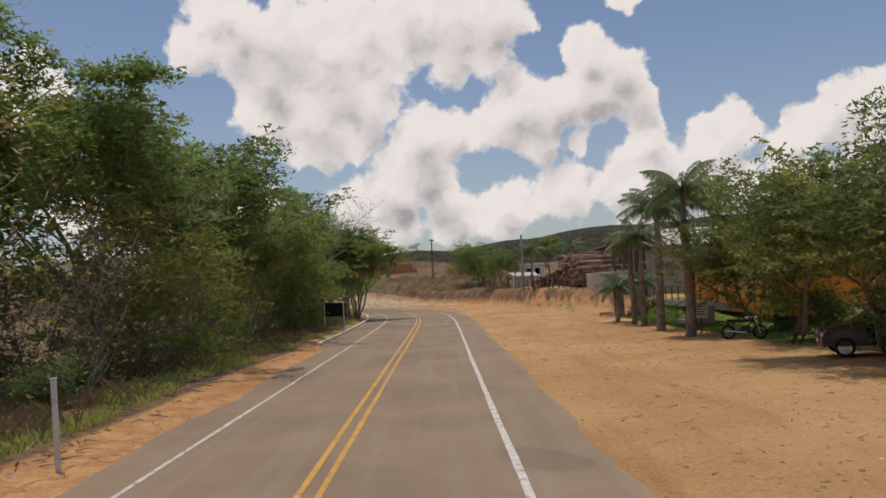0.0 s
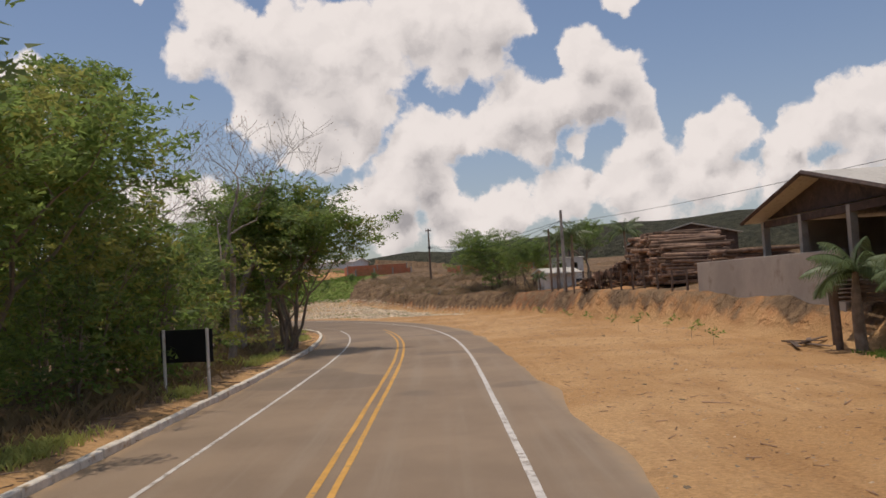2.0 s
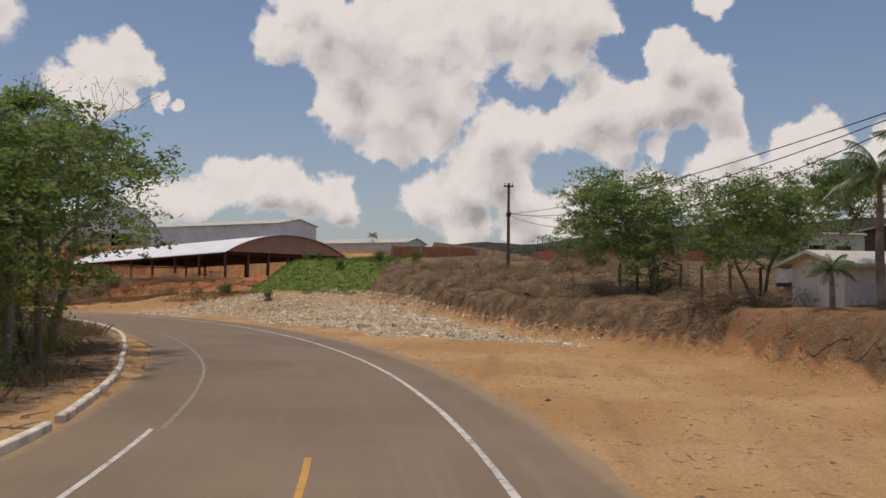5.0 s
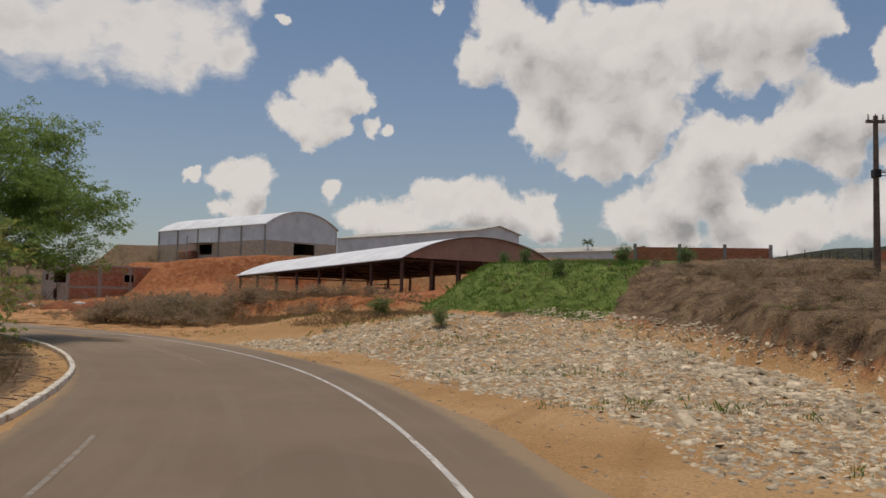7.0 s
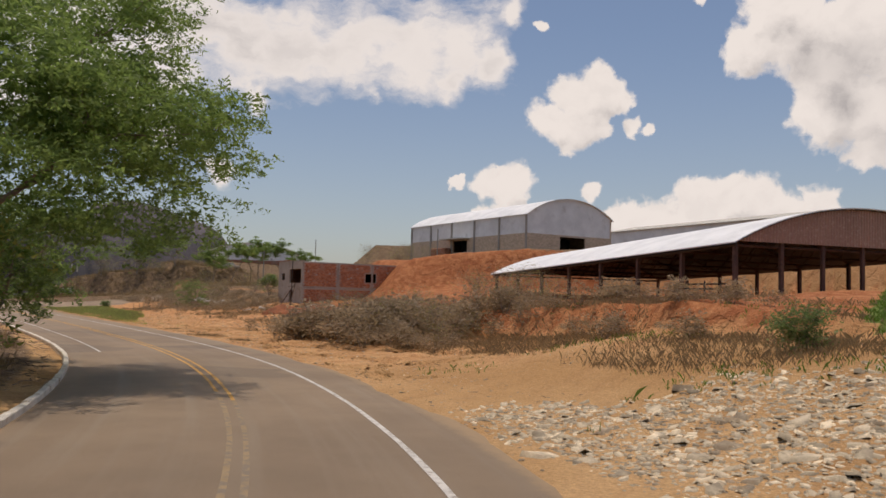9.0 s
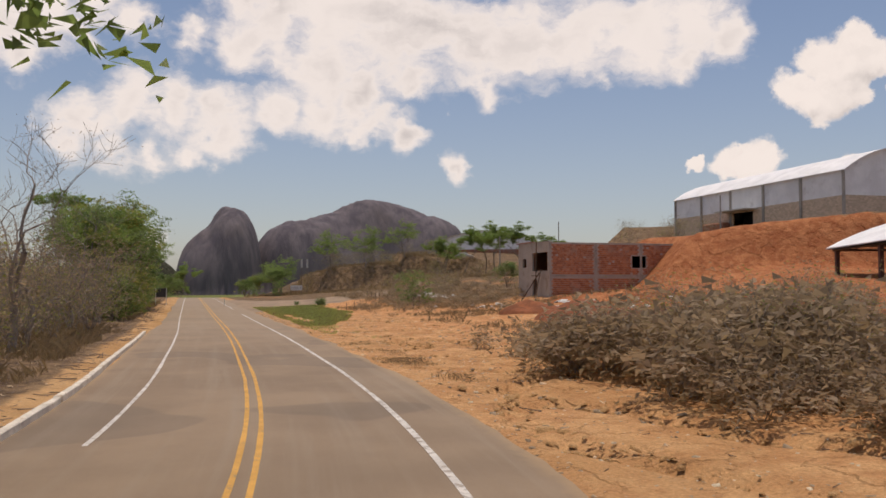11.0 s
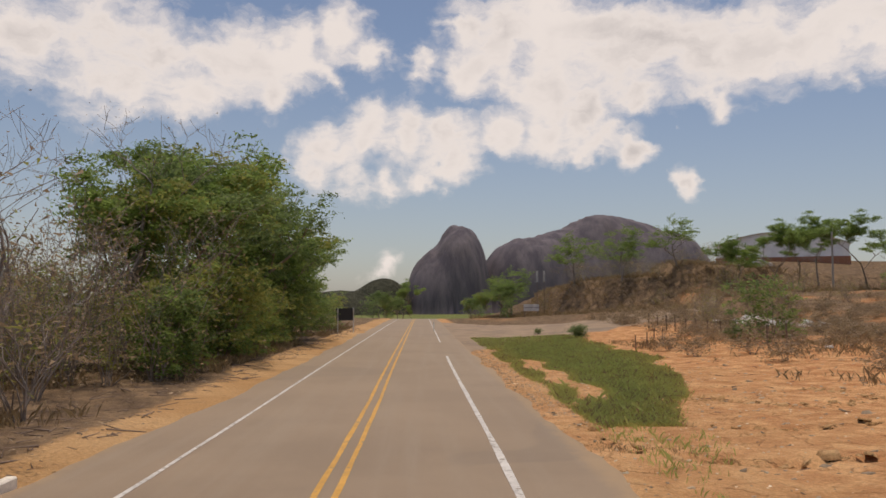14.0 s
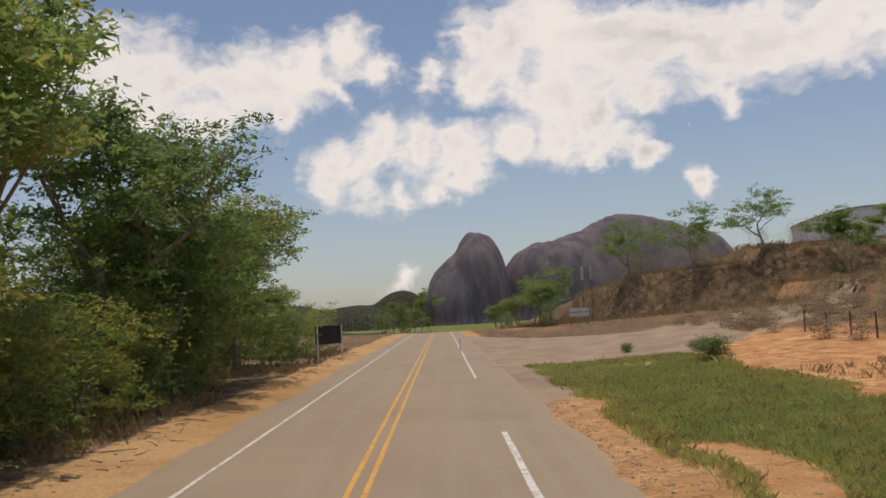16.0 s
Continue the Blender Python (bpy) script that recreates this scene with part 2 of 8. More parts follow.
# ---- materials ----
def material(name, base, rough=0.8, spots=None, grain=(40.0, 0.25), patch=(1.2, 0.35), bump=0.15, metal=0.0, spec=0.3, sub=0.0, per_object=0.0, per_piece=0.0):
    """A surface with variation at two scales: patches (scale, amount) and grain (scale, amount), in metres of the thing itself."""
    m = bpy.data.materials.new(name)
    m.use_nodes = True
    g = Nodes(m.node_tree)
    at = g.n("ShaderNodeNewGeometry").outputs["Position"] if sub == 0 else g.n("ShaderNodeTexCoord").outputs["Object"]
    big = g.noise(at, patch[0], 4.0, 0.6)
    small = g.noise(at, grain[0], 4.0, 0.65)
    dark = tuple(c * (1 - patch[1]) for c in base)
    light = tuple(min(1, c * (1 + patch[1] * 0.7)) for c in base)
    col = g.mix(g.smooth(big, 0.3, 0.7), (*dark, 1), (*light, 1))
    if spots:
        other, lo, hi, scale = spots
        col = g.mix(g.smooth(g.noise(at, scale, 5.0, 0.6), lo, hi), col, (*other, 1))
    shade = g.math("MULTIPLY_ADD", small, grain[1] * 2, 1 - grain[1])
    if per_object:
        rnd = g.n("ShaderNodeObjectInfo").outputs["Random"]
        shade = g.math("MULTIPLY", shade, g.math("MULTIPLY_ADD", rnd, per_object, 1 - per_object / 2))
    if per_piece:
        one = g.n("ShaderNodeNewGeometry").outputs["Random Per Island"]
        shade = g.math("MULTIPLY", shade, g.math("MULTIPLY_ADD", one, per_piece, 1.05 - per_piece))
    col = g.n("ShaderNodeVectorMath", {"operation": "SCALE"}, i0=col, Scale=shade).outputs[0]
    p = g.n("ShaderNodeBsdfPrincipled", None, Base_Color=col, Metallic=metal)
    p.inputs["Specular IOR Level"].default_value = spec
    g.tree.links.new(g.math("MULTIPLY_ADD", small, 0.2, rough - 0.1), p.inputs["Roughness"])
    if bump:
        b = g.n("ShaderNodeBump", None, Strength=bump, Distance=0.05, Height=small)
        g.tree.links.new(b.outputs[0], p.inputs["Normal"])
    g.tree.links.new(p.outputs[0], g.n("ShaderNodeOutputMaterial").inputs[0])
    return m


def leaf_material(name, base, light, rough=0.55, through_amount=0.5):
    m = bpy.data.materials.new(name)
    m.use_nodes = True
    g = Nodes(m.node_tree)
    rnd = g.n("ShaderNodeNewGeometry").outputs["Random Per Island"]
    pos = g.n("ShaderNodeNewGeometry").outputs["Position"]
    big = g.noise(pos, 0.55, 3.0, 0.6)
    t = g.math("ADD", g.math("MULTIPLY", rnd, 0.55), g.math("MULTIPLY_ADD", big, 1.2, -0.35), clamp=True)
    col = g.mix(t, (*base, 1), (*light, 1))
    p = g.n("ShaderNodeBsdfPrincipled", None, Base_Color=col, Roughness=rough)
    p.inputs["Specular IOR Level"].default_value = 0.35
    tr = g.n("ShaderNodeBsdfTranslucent", None, Color=col)
    mix = g.n("ShaderNodeMixShader", None, i0=through_amount, i1=p.outputs[0], i2=tr.outputs[0])
    g.tree.links.new(mix.outputs[0], g.n("ShaderNodeOutputMaterial").inputs[0])
    return m


def ground_material():
    """Sand, red earth, turf, leaf litter and asphalt dust, laid out by the masks of the ground's mesh."""
    m = bpy.data.materials.new("earth")
    m.use_nodes = True
    g = Nodes(m.node_tree)
    at = g.n("ShaderNodeNewGeometry").outputs["Position"]
    zone = g.n("ShaderNodeAttribute", {"attribute_name": "zone"})
    sep = g.n("ShaderNodeSeparateColor", None, Color=zone.outputs["Color"])
    big, mid, fine = g.noise(at, 0.16, 4.0, 0.6), g.noise(at, 1.3, 5.0, 0.65), g.noise(at, 14.0, 5.0, 0.7)
    tracks = g.noise(g.n("ShaderNodeMapping", None, Vector=at, Rotation=(0, 0, 0.25), Scale=(1.0, 0.09, 1.0)).outputs[0], 0.9, 4.0, 0.6)
    sand = g.mix(g.smooth(big, 0.35, 0.65), (0.46, 0.262, 0.112, 1), (0.56, 0.345, 0.165, 1))
    sand = g.mix(g.math("MULTIPLY", g.smooth(tracks, 0.5, 0.72), 0.55), sand, (0.34, 0.18, 0.075, 1))
    sand = g.mix(g.math("MULTIPLY", g.smooth(mid, 0.56, 0.72), 0.6), sand, (0.36, 0.22, 0.11, 1))
    red = g.mix(g.smooth(mid, 0.35, 0.7), (0.46, 0.20, 0.08, 1), (0.72, 0.41, 0.19, 1))
    turf = g.mix(g.smooth(mid, 0.35, 0.7), (0.11, 0.155, 0.035, 1), (0.21, 0.26, 0.065, 1))
    litter = g.mix(g.smooth(mid, 0.35, 0.7), (0.125, 0.083, 0.052, 1), (0.28, 0.185, 0.105, 1))

    def edge(v, n, k=0.5):
        return g.smooth(g.math("ADD", v, g.math("MULTIPLY_ADD", n, k, -k / 2)), 0.35, 0.65)

    deep = g.mix(g.smooth(mid, 0.35, 0.7), (0.33, 0.108, 0.045, 1), (0.50, 0.20, 0.085, 1))
    red = g.mix(zone.outputs["Alpha"], red, deep)
    blend = g.smooth(g.math("ADD", sep.outputs[0], g.math("MULTIPLY_ADD", big, 0.7, -0.35)), 0.05, 0.95)
    col = g.mix(blend, sand, red)
    col = g.mix(edge(sep.outputs[2], mid, 0.7), col, litter)
    col = g.mix(edge(sep.outputs[1], fine, 0.7), col, turf)
    debris = g.smooth(g.noise(at, 7.0, 5.0, 0.7), 0.60, 0.70)
    col = g.mix(g.math("MULTIPLY", debris, 0.42), col, (0.20, 0.125, 0.07, 1))
    specks = g.smooth(g.noise(at, 34.0, 3.0, 0.6), 0.62, 0.74)
    col = g.mix(g.math("MULTIPLY", specks, 0.45), col, (0.62, 0.52, 0.40, 1))
    col = g.n("ShaderNodeVectorMath", {"operation": "SCALE"}, i0=col, Scale=g.math("MULTIPLY_ADD", fine, 1.3, 0.36)).outputs[0]
    p = g.n("ShaderNodeBsdfPrincipled", None, Base_Color=col, Roughness=0.95)
    p.inputs["Specular IOR Level"].default_value = 0.1
    tread = g.noise(at, 4.5, 4.0, 0.6, 0.6)
    ledge = g.math("MULTIPLY", g.smooth(g.noise(at, 0.75, 5.0, 0.55), 0.47, 0.52), g.smooth(sep.outputs[0], 0.15, 0.5))
    h = g.math("ADD", g.math("MULTIPLY", fine, 0.4), g.math("MULTIPLY", mid, 0.9))
    h = g.math("ADD", g.math("MULTIPLY_ADD", tread, 0.7, h), g.math("MULTIPLY", ledge, 0.9))
    b = g.n("ShaderNodeBump", None, Strength=0.8, Distance=0.17, Height=h)
    g.tree.links.new(b.outputs[0], p.inputs["Normal"])
    g.tree.links.new(p.outputs[0], g.n("ShaderNodeOutputMaterial").inputs[0])
    return m


def asphalt_material():
    m = bpy.data.materials.new("asphalt")
    m.use_nodes = True
    g = Nodes(m.node_tree)
    at = g.n("ShaderNodeNewGeometry").outputs["Position"]
    uv = g.n("ShaderNodeUVMap", {"uv_map": "road"}).outputs[0]
    lane = g.n("ShaderNodeSeparateXYZ", None, Vector=uv).outputs["X"]
    big, mid, fine = g.noise(at, 0.25, 4.0, 0.6), g.noise(at, 3.0, 4.0, 0.65), g.noise(at, 90.0, 4.0, 0.7)
    long = g.noise(g.n("ShaderNodeMapping", None, Vector=uv, Scale=(1.6, 0.05, 1.0)).outputs[0], 1.0, 4.0, 0.6)
    col = g.mix(g.smooth(big, 0.3, 0.7), (0.232, 0.167, 0.110, 1), (0.300, 0.217, 0.142, 1))
    col = g.mix(g.math("MULTIPLY", g.smooth(long, 0.45, 0.75), 0.6), col, (0.315, 0.25, 0.18, 1))
    mend = g.smooth(g.noise(at, 0.11, 2.0, 0.5), 0.60, 0.615)
    col = g.mix(g.math("MULTIPLY", mend, 0.35), col, (0.13, 0.105, 0.083, 1))
    # older, darker surface round the bend
    run = g.n("ShaderNodeSeparateXYZ", None, Vector=uv).outputs["Y"]
    old = g.math("MULTIPLY", g.smooth(run, 88.0, 104.0), g.math("SUBTRACT", 1.0, g.smooth(run, 150.0, 166.0)))
    col = g.mix(g.math("MULTIPLY", old, 0.5), col, (0.168, 0.120, 0.077, 1))
    dust = g.math("MULTIPLY", g.smooth(run, 195.0, 240.0), 0.45)
    col = g.mix(dust, col, (0.36, 0.275, 0.19, 1))
    # sand blown over the edges
    rim = g.math("ADD", g.smooth(g.math("ABSOLUTE", lane), 3.9, 4.8), g.math("MULTIPLY_ADD", mid, 0.9, -0.62))
    col = g.mix(g.math("MULTIPLY", g.smooth(rim, 0.2, 0.8), 0.55), col, (0.42, 0.28, 0.15, 1))
    col = g.n("ShaderNodeVectorMath", {"operation": "SCALE"}, i0=col, Scale=g.math("MULTIPLY_ADD", fine, 0.7, 0.65)).outputs[0]
    p = g.n("ShaderNodeBsdfPrincipled", None, Base_Color=col, Roughness=0.82)
    p.inputs["Specular IOR Level"].default_value = 0.25
    b = g.n("ShaderNodeBump", None, Strength=0.35, Distance=0.01, Height=fine)
    g.tree.links.new(b.outputs[0], p.inputs["Normal"])
    g.tree.links.new(p.outputs[0], g.n("ShaderNodeOutputMaterial").inputs[0])
    return m


def forest_material(name, dark, light, scale, bare=None):
    m = bpy.data.materials.new(name)
    m.use_nodes = True
    g = Nodes(m.node_tree)
    at = g.n("ShaderNodeNewGeometry").outputs["Position"]
    mid, fine = g.noise(at, scale * 0.12, 5.0, 0.6), g.noise(at, scale, 6.0, 0.7)
    col = g.mix(g.smooth(fine, 0.3, 0.72), (*dark, 1), (*light, 1))
    if bare:
        col = g.mix(g.smooth(mid, 0.48, 0.66), col, (*bare, 1))
    p = g.n("ShaderNodeBsdfPrincipled", None, Base_Color=col, Roughness=0.95)
    p.inputs["Specular IOR Level"].default_value = 0.1
    b = g.n("ShaderNodeBump", None, Strength=0.8, Distance=3.0 / scale, Height=fine)
    g.tree.links.new(b.outputs[0], p.inputs["Normal"])
    g.tree.links.new(p.outputs[0], g.n("ShaderNodeOutputMaterial").inputs[0])
    return m


def rock_material():
    """Bare granite of the domes, streaked down the slope by water."""
    m = bpy.data.materials.new("granite")
    m.use_nodes = True
    g = Nodes(m.node_tree)
    at = g.n("ShaderNodeNewGeometry").outputs["Position"]
    big = g.noise(at, 0.012, 5.0, 0.6)
    streak = g.noise(g.n("ShaderNodeMapping", None, Vector=at, Scale=(1.0, 1.0, 0.12)).outputs[0], 0.07, 6.0, 0.65)
    # stone colours are lightened and blued to hold the distance haze
    col = g.mix(g.smooth(streak, 0.35, 0.65), (0.105, 0.092, 0.106, 1), (0.175, 0.150, 0.158, 1))
    col = g.mix(g.math("MULTIPLY", g.smooth(big, 0.45, 0.7), 0.6), col, (0.175, 0.14, 0.13, 1))
    p = g.n("ShaderNodeBsdfPrincipled", None, Base_Color=col, Roughness=0.9)
    p.inputs["Specular IOR Level"].default_value = 0.15
    b = g.n("ShaderNodeBump", None, Strength=0.4, Distance=6.0, Height=streak)
    g.tree.links.new(b.outputs[0], p.inputs["Normal"])
    g.tree.links.new(p.outputs[0], g.n("ShaderNodeOutputMaterial").inputs[0])
    return m


def corrugated(name, base, pitch, axis, rough=0.4, metal=0.6, rust=None):
    m = bpy.data.materials.new(name)
    m.use_nodes = True
    g = Nodes(m.node_tree)
    co = g.n("ShaderNodeTexCoord").outputs["Object"]
    v = g.n("ShaderNodeSeparateXYZ", None, Vector=co).outputs[axis]
    wave = g.math("SINE", g.math("MULTIPLY", v, 2 * math.pi / pitch))
    big, fine = g.noise(co, 0.4, 4.0, 0.6), g.noise(co, 6.0, 4.0, 0.6)
    col = g.mix(g.smooth(big, 0.3, 0.75), (*base, 1), (*[c * 0.82 for c in base], 1))
    if rust:
        col = g.mix(g.smooth(fine, 0.5, 0.72), col, (*rust, 1))
    p = g.n("ShaderNodeBsdfPrincipled", None, Base_Color=col, Roughness=rough, Metallic=metal)
    b = g.n("ShaderNodeBump", None, Strength=0.6, Distance=0.04, Height=wave)
    g.tree.links.new(b.outputs[0], p.inputs["Normal"])
    g.tree.links.new(p.outputs[0], g.n("ShaderNodeOutputMaterial").inputs[0])
    return m


def brick_material(name, brick, joint, size=(0.29, 0.2), spots=(0.35, 0.3, 0.26)):
    """Hollow-brick walling of a far facade, in real brick sizes."""
    m = bpy.data.materials.new(name)
    m.use_nodes = True
    g = Nodes(m.node_tree)
    co = g.n("ShaderNodeTexCoord").outputs["Object"]
    s = g.n("ShaderNodeSeparateXYZ", None, Vector=co)
    flat = g.n("ShaderNodeCombineXYZ", None, X=g.math("ADD", s.outputs[0], s.outputs[1]), Y=s.outputs[2]).outputs[0]
    t = g.n("ShaderNodeTexBrick", None, Vector=flat, Color1=(*brick, 1), Color2=(*[c * 0.72 for c in brick], 1), Mortar=(*joint, 1),
            Scale=1.0, Mortar_Size=0.014, Brick_Width=size[0], Row_Height=size[1])
    stain = g.noise(co, 0.7, 5.0, 0.6)
    col = g.mix(g.math("MULTIPLY", g.smooth(stain, 0.5, 0.75), 0.6), t.outputs[0], (*spots, 1))
    p = g.n("ShaderNodeBsdfPrincipled", None, Base_Color=col, Roughness=0.9)
    p.inputs["Specular IOR Level"].default_value = 0.15
    b = g.n("ShaderNodeBump", None, Strength=0.5, Distance=0.02, Height=t.outputs[1])
    b.invert = True
    g.tree.links.new(b.outputs[0], p.inputs["Normal"])
    g.tree.links.new(p.outputs[0], g.n("ShaderNodeOutputMaterial").inputs[0])
    return m


EARTH, ASPHALT = ground_material(), asphalt_material()
PAINT_WHITE = material("road paint white", (0.62, 0.58, 0.52), 0.7, ((0.32, 0.27, 0.215), 0.50, 0.66, 5.0), (60, 0.3), (2.0, 0.15))
PAINT_FAINT = material("worn away road paint", (0.33, 0.28, 0.225), 0.75, ((0.24, 0.19, 0.145), 0.42, 0.6, 4.0), (60, 0.3), (2.0, 0.15))
PAINT_OCHRE = material("faded yellow road paint", (0.34, 0.235, 0.125), 0.75, ((0.22, 0.17, 0.12), 0.42, 0.6, 4.0), (60, 0.3), (2.0, 0.15))
PAINT_YELLOW = material("road paint yellow", (0.62, 0.33, 0.07), 0.7, ((0.34, 0.235, 0.12), 0.54, 0.70, 5.0), (60, 0.3), (2.0, 0.15))
LIMEWASH = material("limewashed concrete", (0.72, 0.65, 0.54), 0.9, ((0.46, 0.33, 0.20), 0.56, 0.7, 2.5), (25, 0.3), (1.5, 0.2), 0.3)
CONCRETE = material("concrete", (0.36, 0.33, 0.29), 0.9, ((0.22, 0.19, 0.16), 0.55, 0.72, 0.9), (20, 0.25), (0.5, 0.2), 0.2)
BLOCKWORK = brick_material("grey blockwork", (0.68, 0.53, 0.39), (0.58, 0.46, 0.34), (0.4, 0.2), (0.50, 0.38, 0.27))
def brick_piece_material():
    """Single hollow bricks, each with its own firing."""
    m = bpy.data.materials.new("hollow brick pieces")
    m.use_nodes = True
    g = Nodes(m.node_tree)
    at = g.n("ShaderNodeNewGeometry").outputs["Position"]
    one = g.math("ADD", g.n("ShaderNodeObjectInfo").outputs["Random"], g.n("ShaderNodeNewGeometry").outputs["Random Per Island"])
    one = g.math("FRACT", g.math("MULTIPLY", one, 3.7))
    col = g.mix(one, (0.30, 0.105, 0.052, 1), (0.52, 0.225, 0.115, 1))
    stain = g.noise(at, 0.8, 5.0, 0.6)
    col = g.mix(g.math("MULTIPLY", g.smooth(stain, 0.5, 0.72), 0.55), col, (0.40, 0.32, 0.26, 1))
    grain = g.noise(at, 30.0, 4.0, 0.6)
    col = g.n("ShaderNodeVectorMath", {"operation": "SCALE"}, i0=col, Scale=g.math("MULTIPLY_ADD", grain, 0.5, 0.75)).outputs[0]
    p = g.n("ShaderNodeBsdfPrincipled", None, Base_Color=col, Roughness=0.9)
    b = g.n("ShaderNodeBump", None, Strength=0.3, Distance=0.01, Height=grain)
    g.tree.links.new(b.outputs[0], p.inputs["Normal"])
    g.tree.links.new(p.outputs[0], g.n("ShaderNodeOutputMaterial").inputs[0])
    return m


BRICK_PIECE = brick_piece_material()
RENDER_GREY = material("grey cement render", (0.41, 0.36, 0.31), 0.92, ((0.30, 0.25, 0.20), 0.52, 0.7, 0.8), (16, 0.15), (0.4, 0.15), 0.15)
BRICK = brick_material("red hollow brick", (0.42, 0.165, 0.085), (0.36, 0.26, 0.20))
BRICK_FAR = brick_material("red brick wall", (0.58, 0.20, 0.10), (0.40, 0.22, 0.15))
ORANGE = material("orange wall paint", (0.75, 0.27, 0.03), 0.6, None, (15, 0.1), (0.5, 0.12), 0.05)
WHITE_WALL = material("white sheet cladding", (0.80, 0.79, 0.78), 0.6, ((0.62, 0.60, 0.58), 0.55, 0.75, 0.5), (8, 0.08), (0.3, 0.1), 0.05)
ROOF_WHITE = corrugated("galvanised roof sheet", (0.93, 0.92, 0.90), 0.30, 1, 0.6, 0.0)
ROOF_GREY = corrugated("fibre cement roof sheet", (0.62, 0.58, 0.50), 0.18, 0, 0.8, 0.0, (0.40, 0.36, 0.30))
RUSTY = material("brown primed steel", (0.10, 0.055, 0.045), 0.7, ((0.15, 0.08, 0.055), 0.5, 0.7, 2.0), (12, 0.2), (0.6, 0.2), 0.1)
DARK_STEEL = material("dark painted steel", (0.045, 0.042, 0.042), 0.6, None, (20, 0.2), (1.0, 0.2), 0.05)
GABLE_BROWN = corrugated("brown sheet cladding", (0.42, 0.235, 0.18), 0.25, 1, 0.75, 0.0, (0.50, 0.34, 0.27))
# near-black colour that paints the shade inside rooms
INDOOR_SHADE = material("dark interior", (0.018, 0.016, 0.015), 0.9, None, (6, 0.2), (0.7, 0.3), 0.0)
BLACK_PANEL = material("black sign back", (0.012, 0.012, 0.014), 0.5, None, (10, 0.2), (1, 0.2), 0.0)
WHITE_PAINT = material("white paint", (0.66, 0.64, 0.60), 0.7, ((0.42, 0.36, 0.28), 0.55, 0.7, 3.0), (20, 0.15), (1.5, 0.15), 0.05)
SIGN_TEXT = material("dark sign lettering", (0.10, 0.045, 0.02), 0.6, None, (20, 0.1), (1, 0.1), 0.0)
BARK = material("bark", (0.27, 0.205, 0.15), 0.95, ((0.27, 0.22, 0.17), 0.5, 0.7, 3.0), (30, 0.4), (2.0, 0.3), 0.5)
BARK_PALE = material("pale dry bark", (0.30, 0.25, 0.21), 0.95, ((0.18, 0.14, 0.11), 0.5, 0.7, 3.0), (30, 0.35), (2.0, 0.25), 0.4)
PALM_BARK = material("palm trunk", (0.25, 0.19, 0.14), 0.9, ((0.36, 0.31, 0.25), 0.5, 0.7, 1.5), (30, 0.3), (3.0, 0.25), 0.3)
TIMBER = material("weathered timber", (0.19, 0.135, 0.10), 0.9, ((0.14, 0.10, 0.075), 0.5, 0.7, 4.0), (40, 0.35), (2.0, 0.3), 0.3, per_object=0.5)
# timber colour darkened to include the shade of open gables
DARK_TIMBER = material("dark stained boarding", (0.075, 0.05, 0.04), 0.9, ((0.12, 0.08, 0.06), 0.5, 0.7, 3.0), (30, 0.3), (2.0, 0.3), 0.3)
LOG = material("log bark", (0.30, 0.19, 0.125), 0.9, ((0.15, 0.095, 0.07), 0.48, 0.66, 2.0), (30, 0.35), (1.2, 0.35), 0.4, per_object=1.2)
RED_EARTH = material("dug red earth", (0.27, 0.095, 0.042), 0.95, ((0.17, 0.07, 0.035), 0.5, 0.7, 1.5), (14, 0.4), (0.9, 0.3), 0.8)
STONE = material("pale stone shards", (0.76, 0.62, 0.43), 0.9, ((0.50, 0.37, 0.24), 0.52, 0.70, 1.2), (30, 0.25), (3.0, 0.35), 0.3, per_piece=0.6)
PEBBLE = material("sandy pebbles", (0.50, 0.37, 0.24), 0.95, None, (40, 0.3), (3.0, 0.4), 0.2, per_piece=0.6)
LEAF_GREEN = leaf_material("green leaves", (0.120, 0.195, 0.050), (0.33, 0.43, 0.115), 0.55, 0.6)
LEAF_DARK = leaf_material("dark green leaves", (0.095, 0.150, 0.055), (0.25, 0.32, 0.110), 0.55, 0.58)
LEAF_YELLOW = leaf_material("yellowing leaves", (0.19, 0.225, 0.05), (0.42, 0.40, 0.11), 0.6, 0.6)
LEAF_DRY = leaf_material("dry brown leaves", (0.25, 0.18, 0.11), (0.47, 0.35, 0.21))
LEAF_PALM = leaf_material("palm fronds", (0.07, 0.115, 0.045), (0.19, 0.24, 0.10), 0.4, 0.3)
GRASS = leaf_material("verge grass", (0.37, 0.35, 0.10), (0.58, 0.63, 0.20), 0.6, 0.6)
LAWN = leaf_material("bright turf", (0.085, 0.15, 0.022), (0.20, 0.30, 0.055))
STRAW = leaf_material("dry grass", (0.21, 0.145, 0.08), (0.40, 0.29, 0.15))
GRANITE = rock_material()
# forest greens paled and greyed, distance haze put into the colour
FOREST = forest_material("wooded hill", (0.052, 0.054, 0.038), (0.125, 0.120, 0.078), 0.28)
PASTURE = forest_material("dry pasture hill", (0.10, 0.085, 0.045), (0.22, 0.17, 0.095), 0.12, (0.06, 0.065, 0.03))
RUBBER = material("black rubber", (0.014, 0.014, 0.014), 0.8, None, (30, 0.1), (2, 0.1), 0.0)
CAR_PAINT = material("dark car paint", (0.012, 0.012, 0.014), 0.25, None, (5, 0.05), (0.5, 0.05), 0.0, 0.0, 0.6)
CHROME = material("bright metal", (0.55, 0.55, 0.55), 0.25, None, (20, 0.05), (1, 0.05), 0.0, 1.0)
BLUE_PLASTIC = material("blue plastic", (0.045, 0.17, 0.36), 0.5, None, (15, 0.1), (2, 0.15), 0.05)
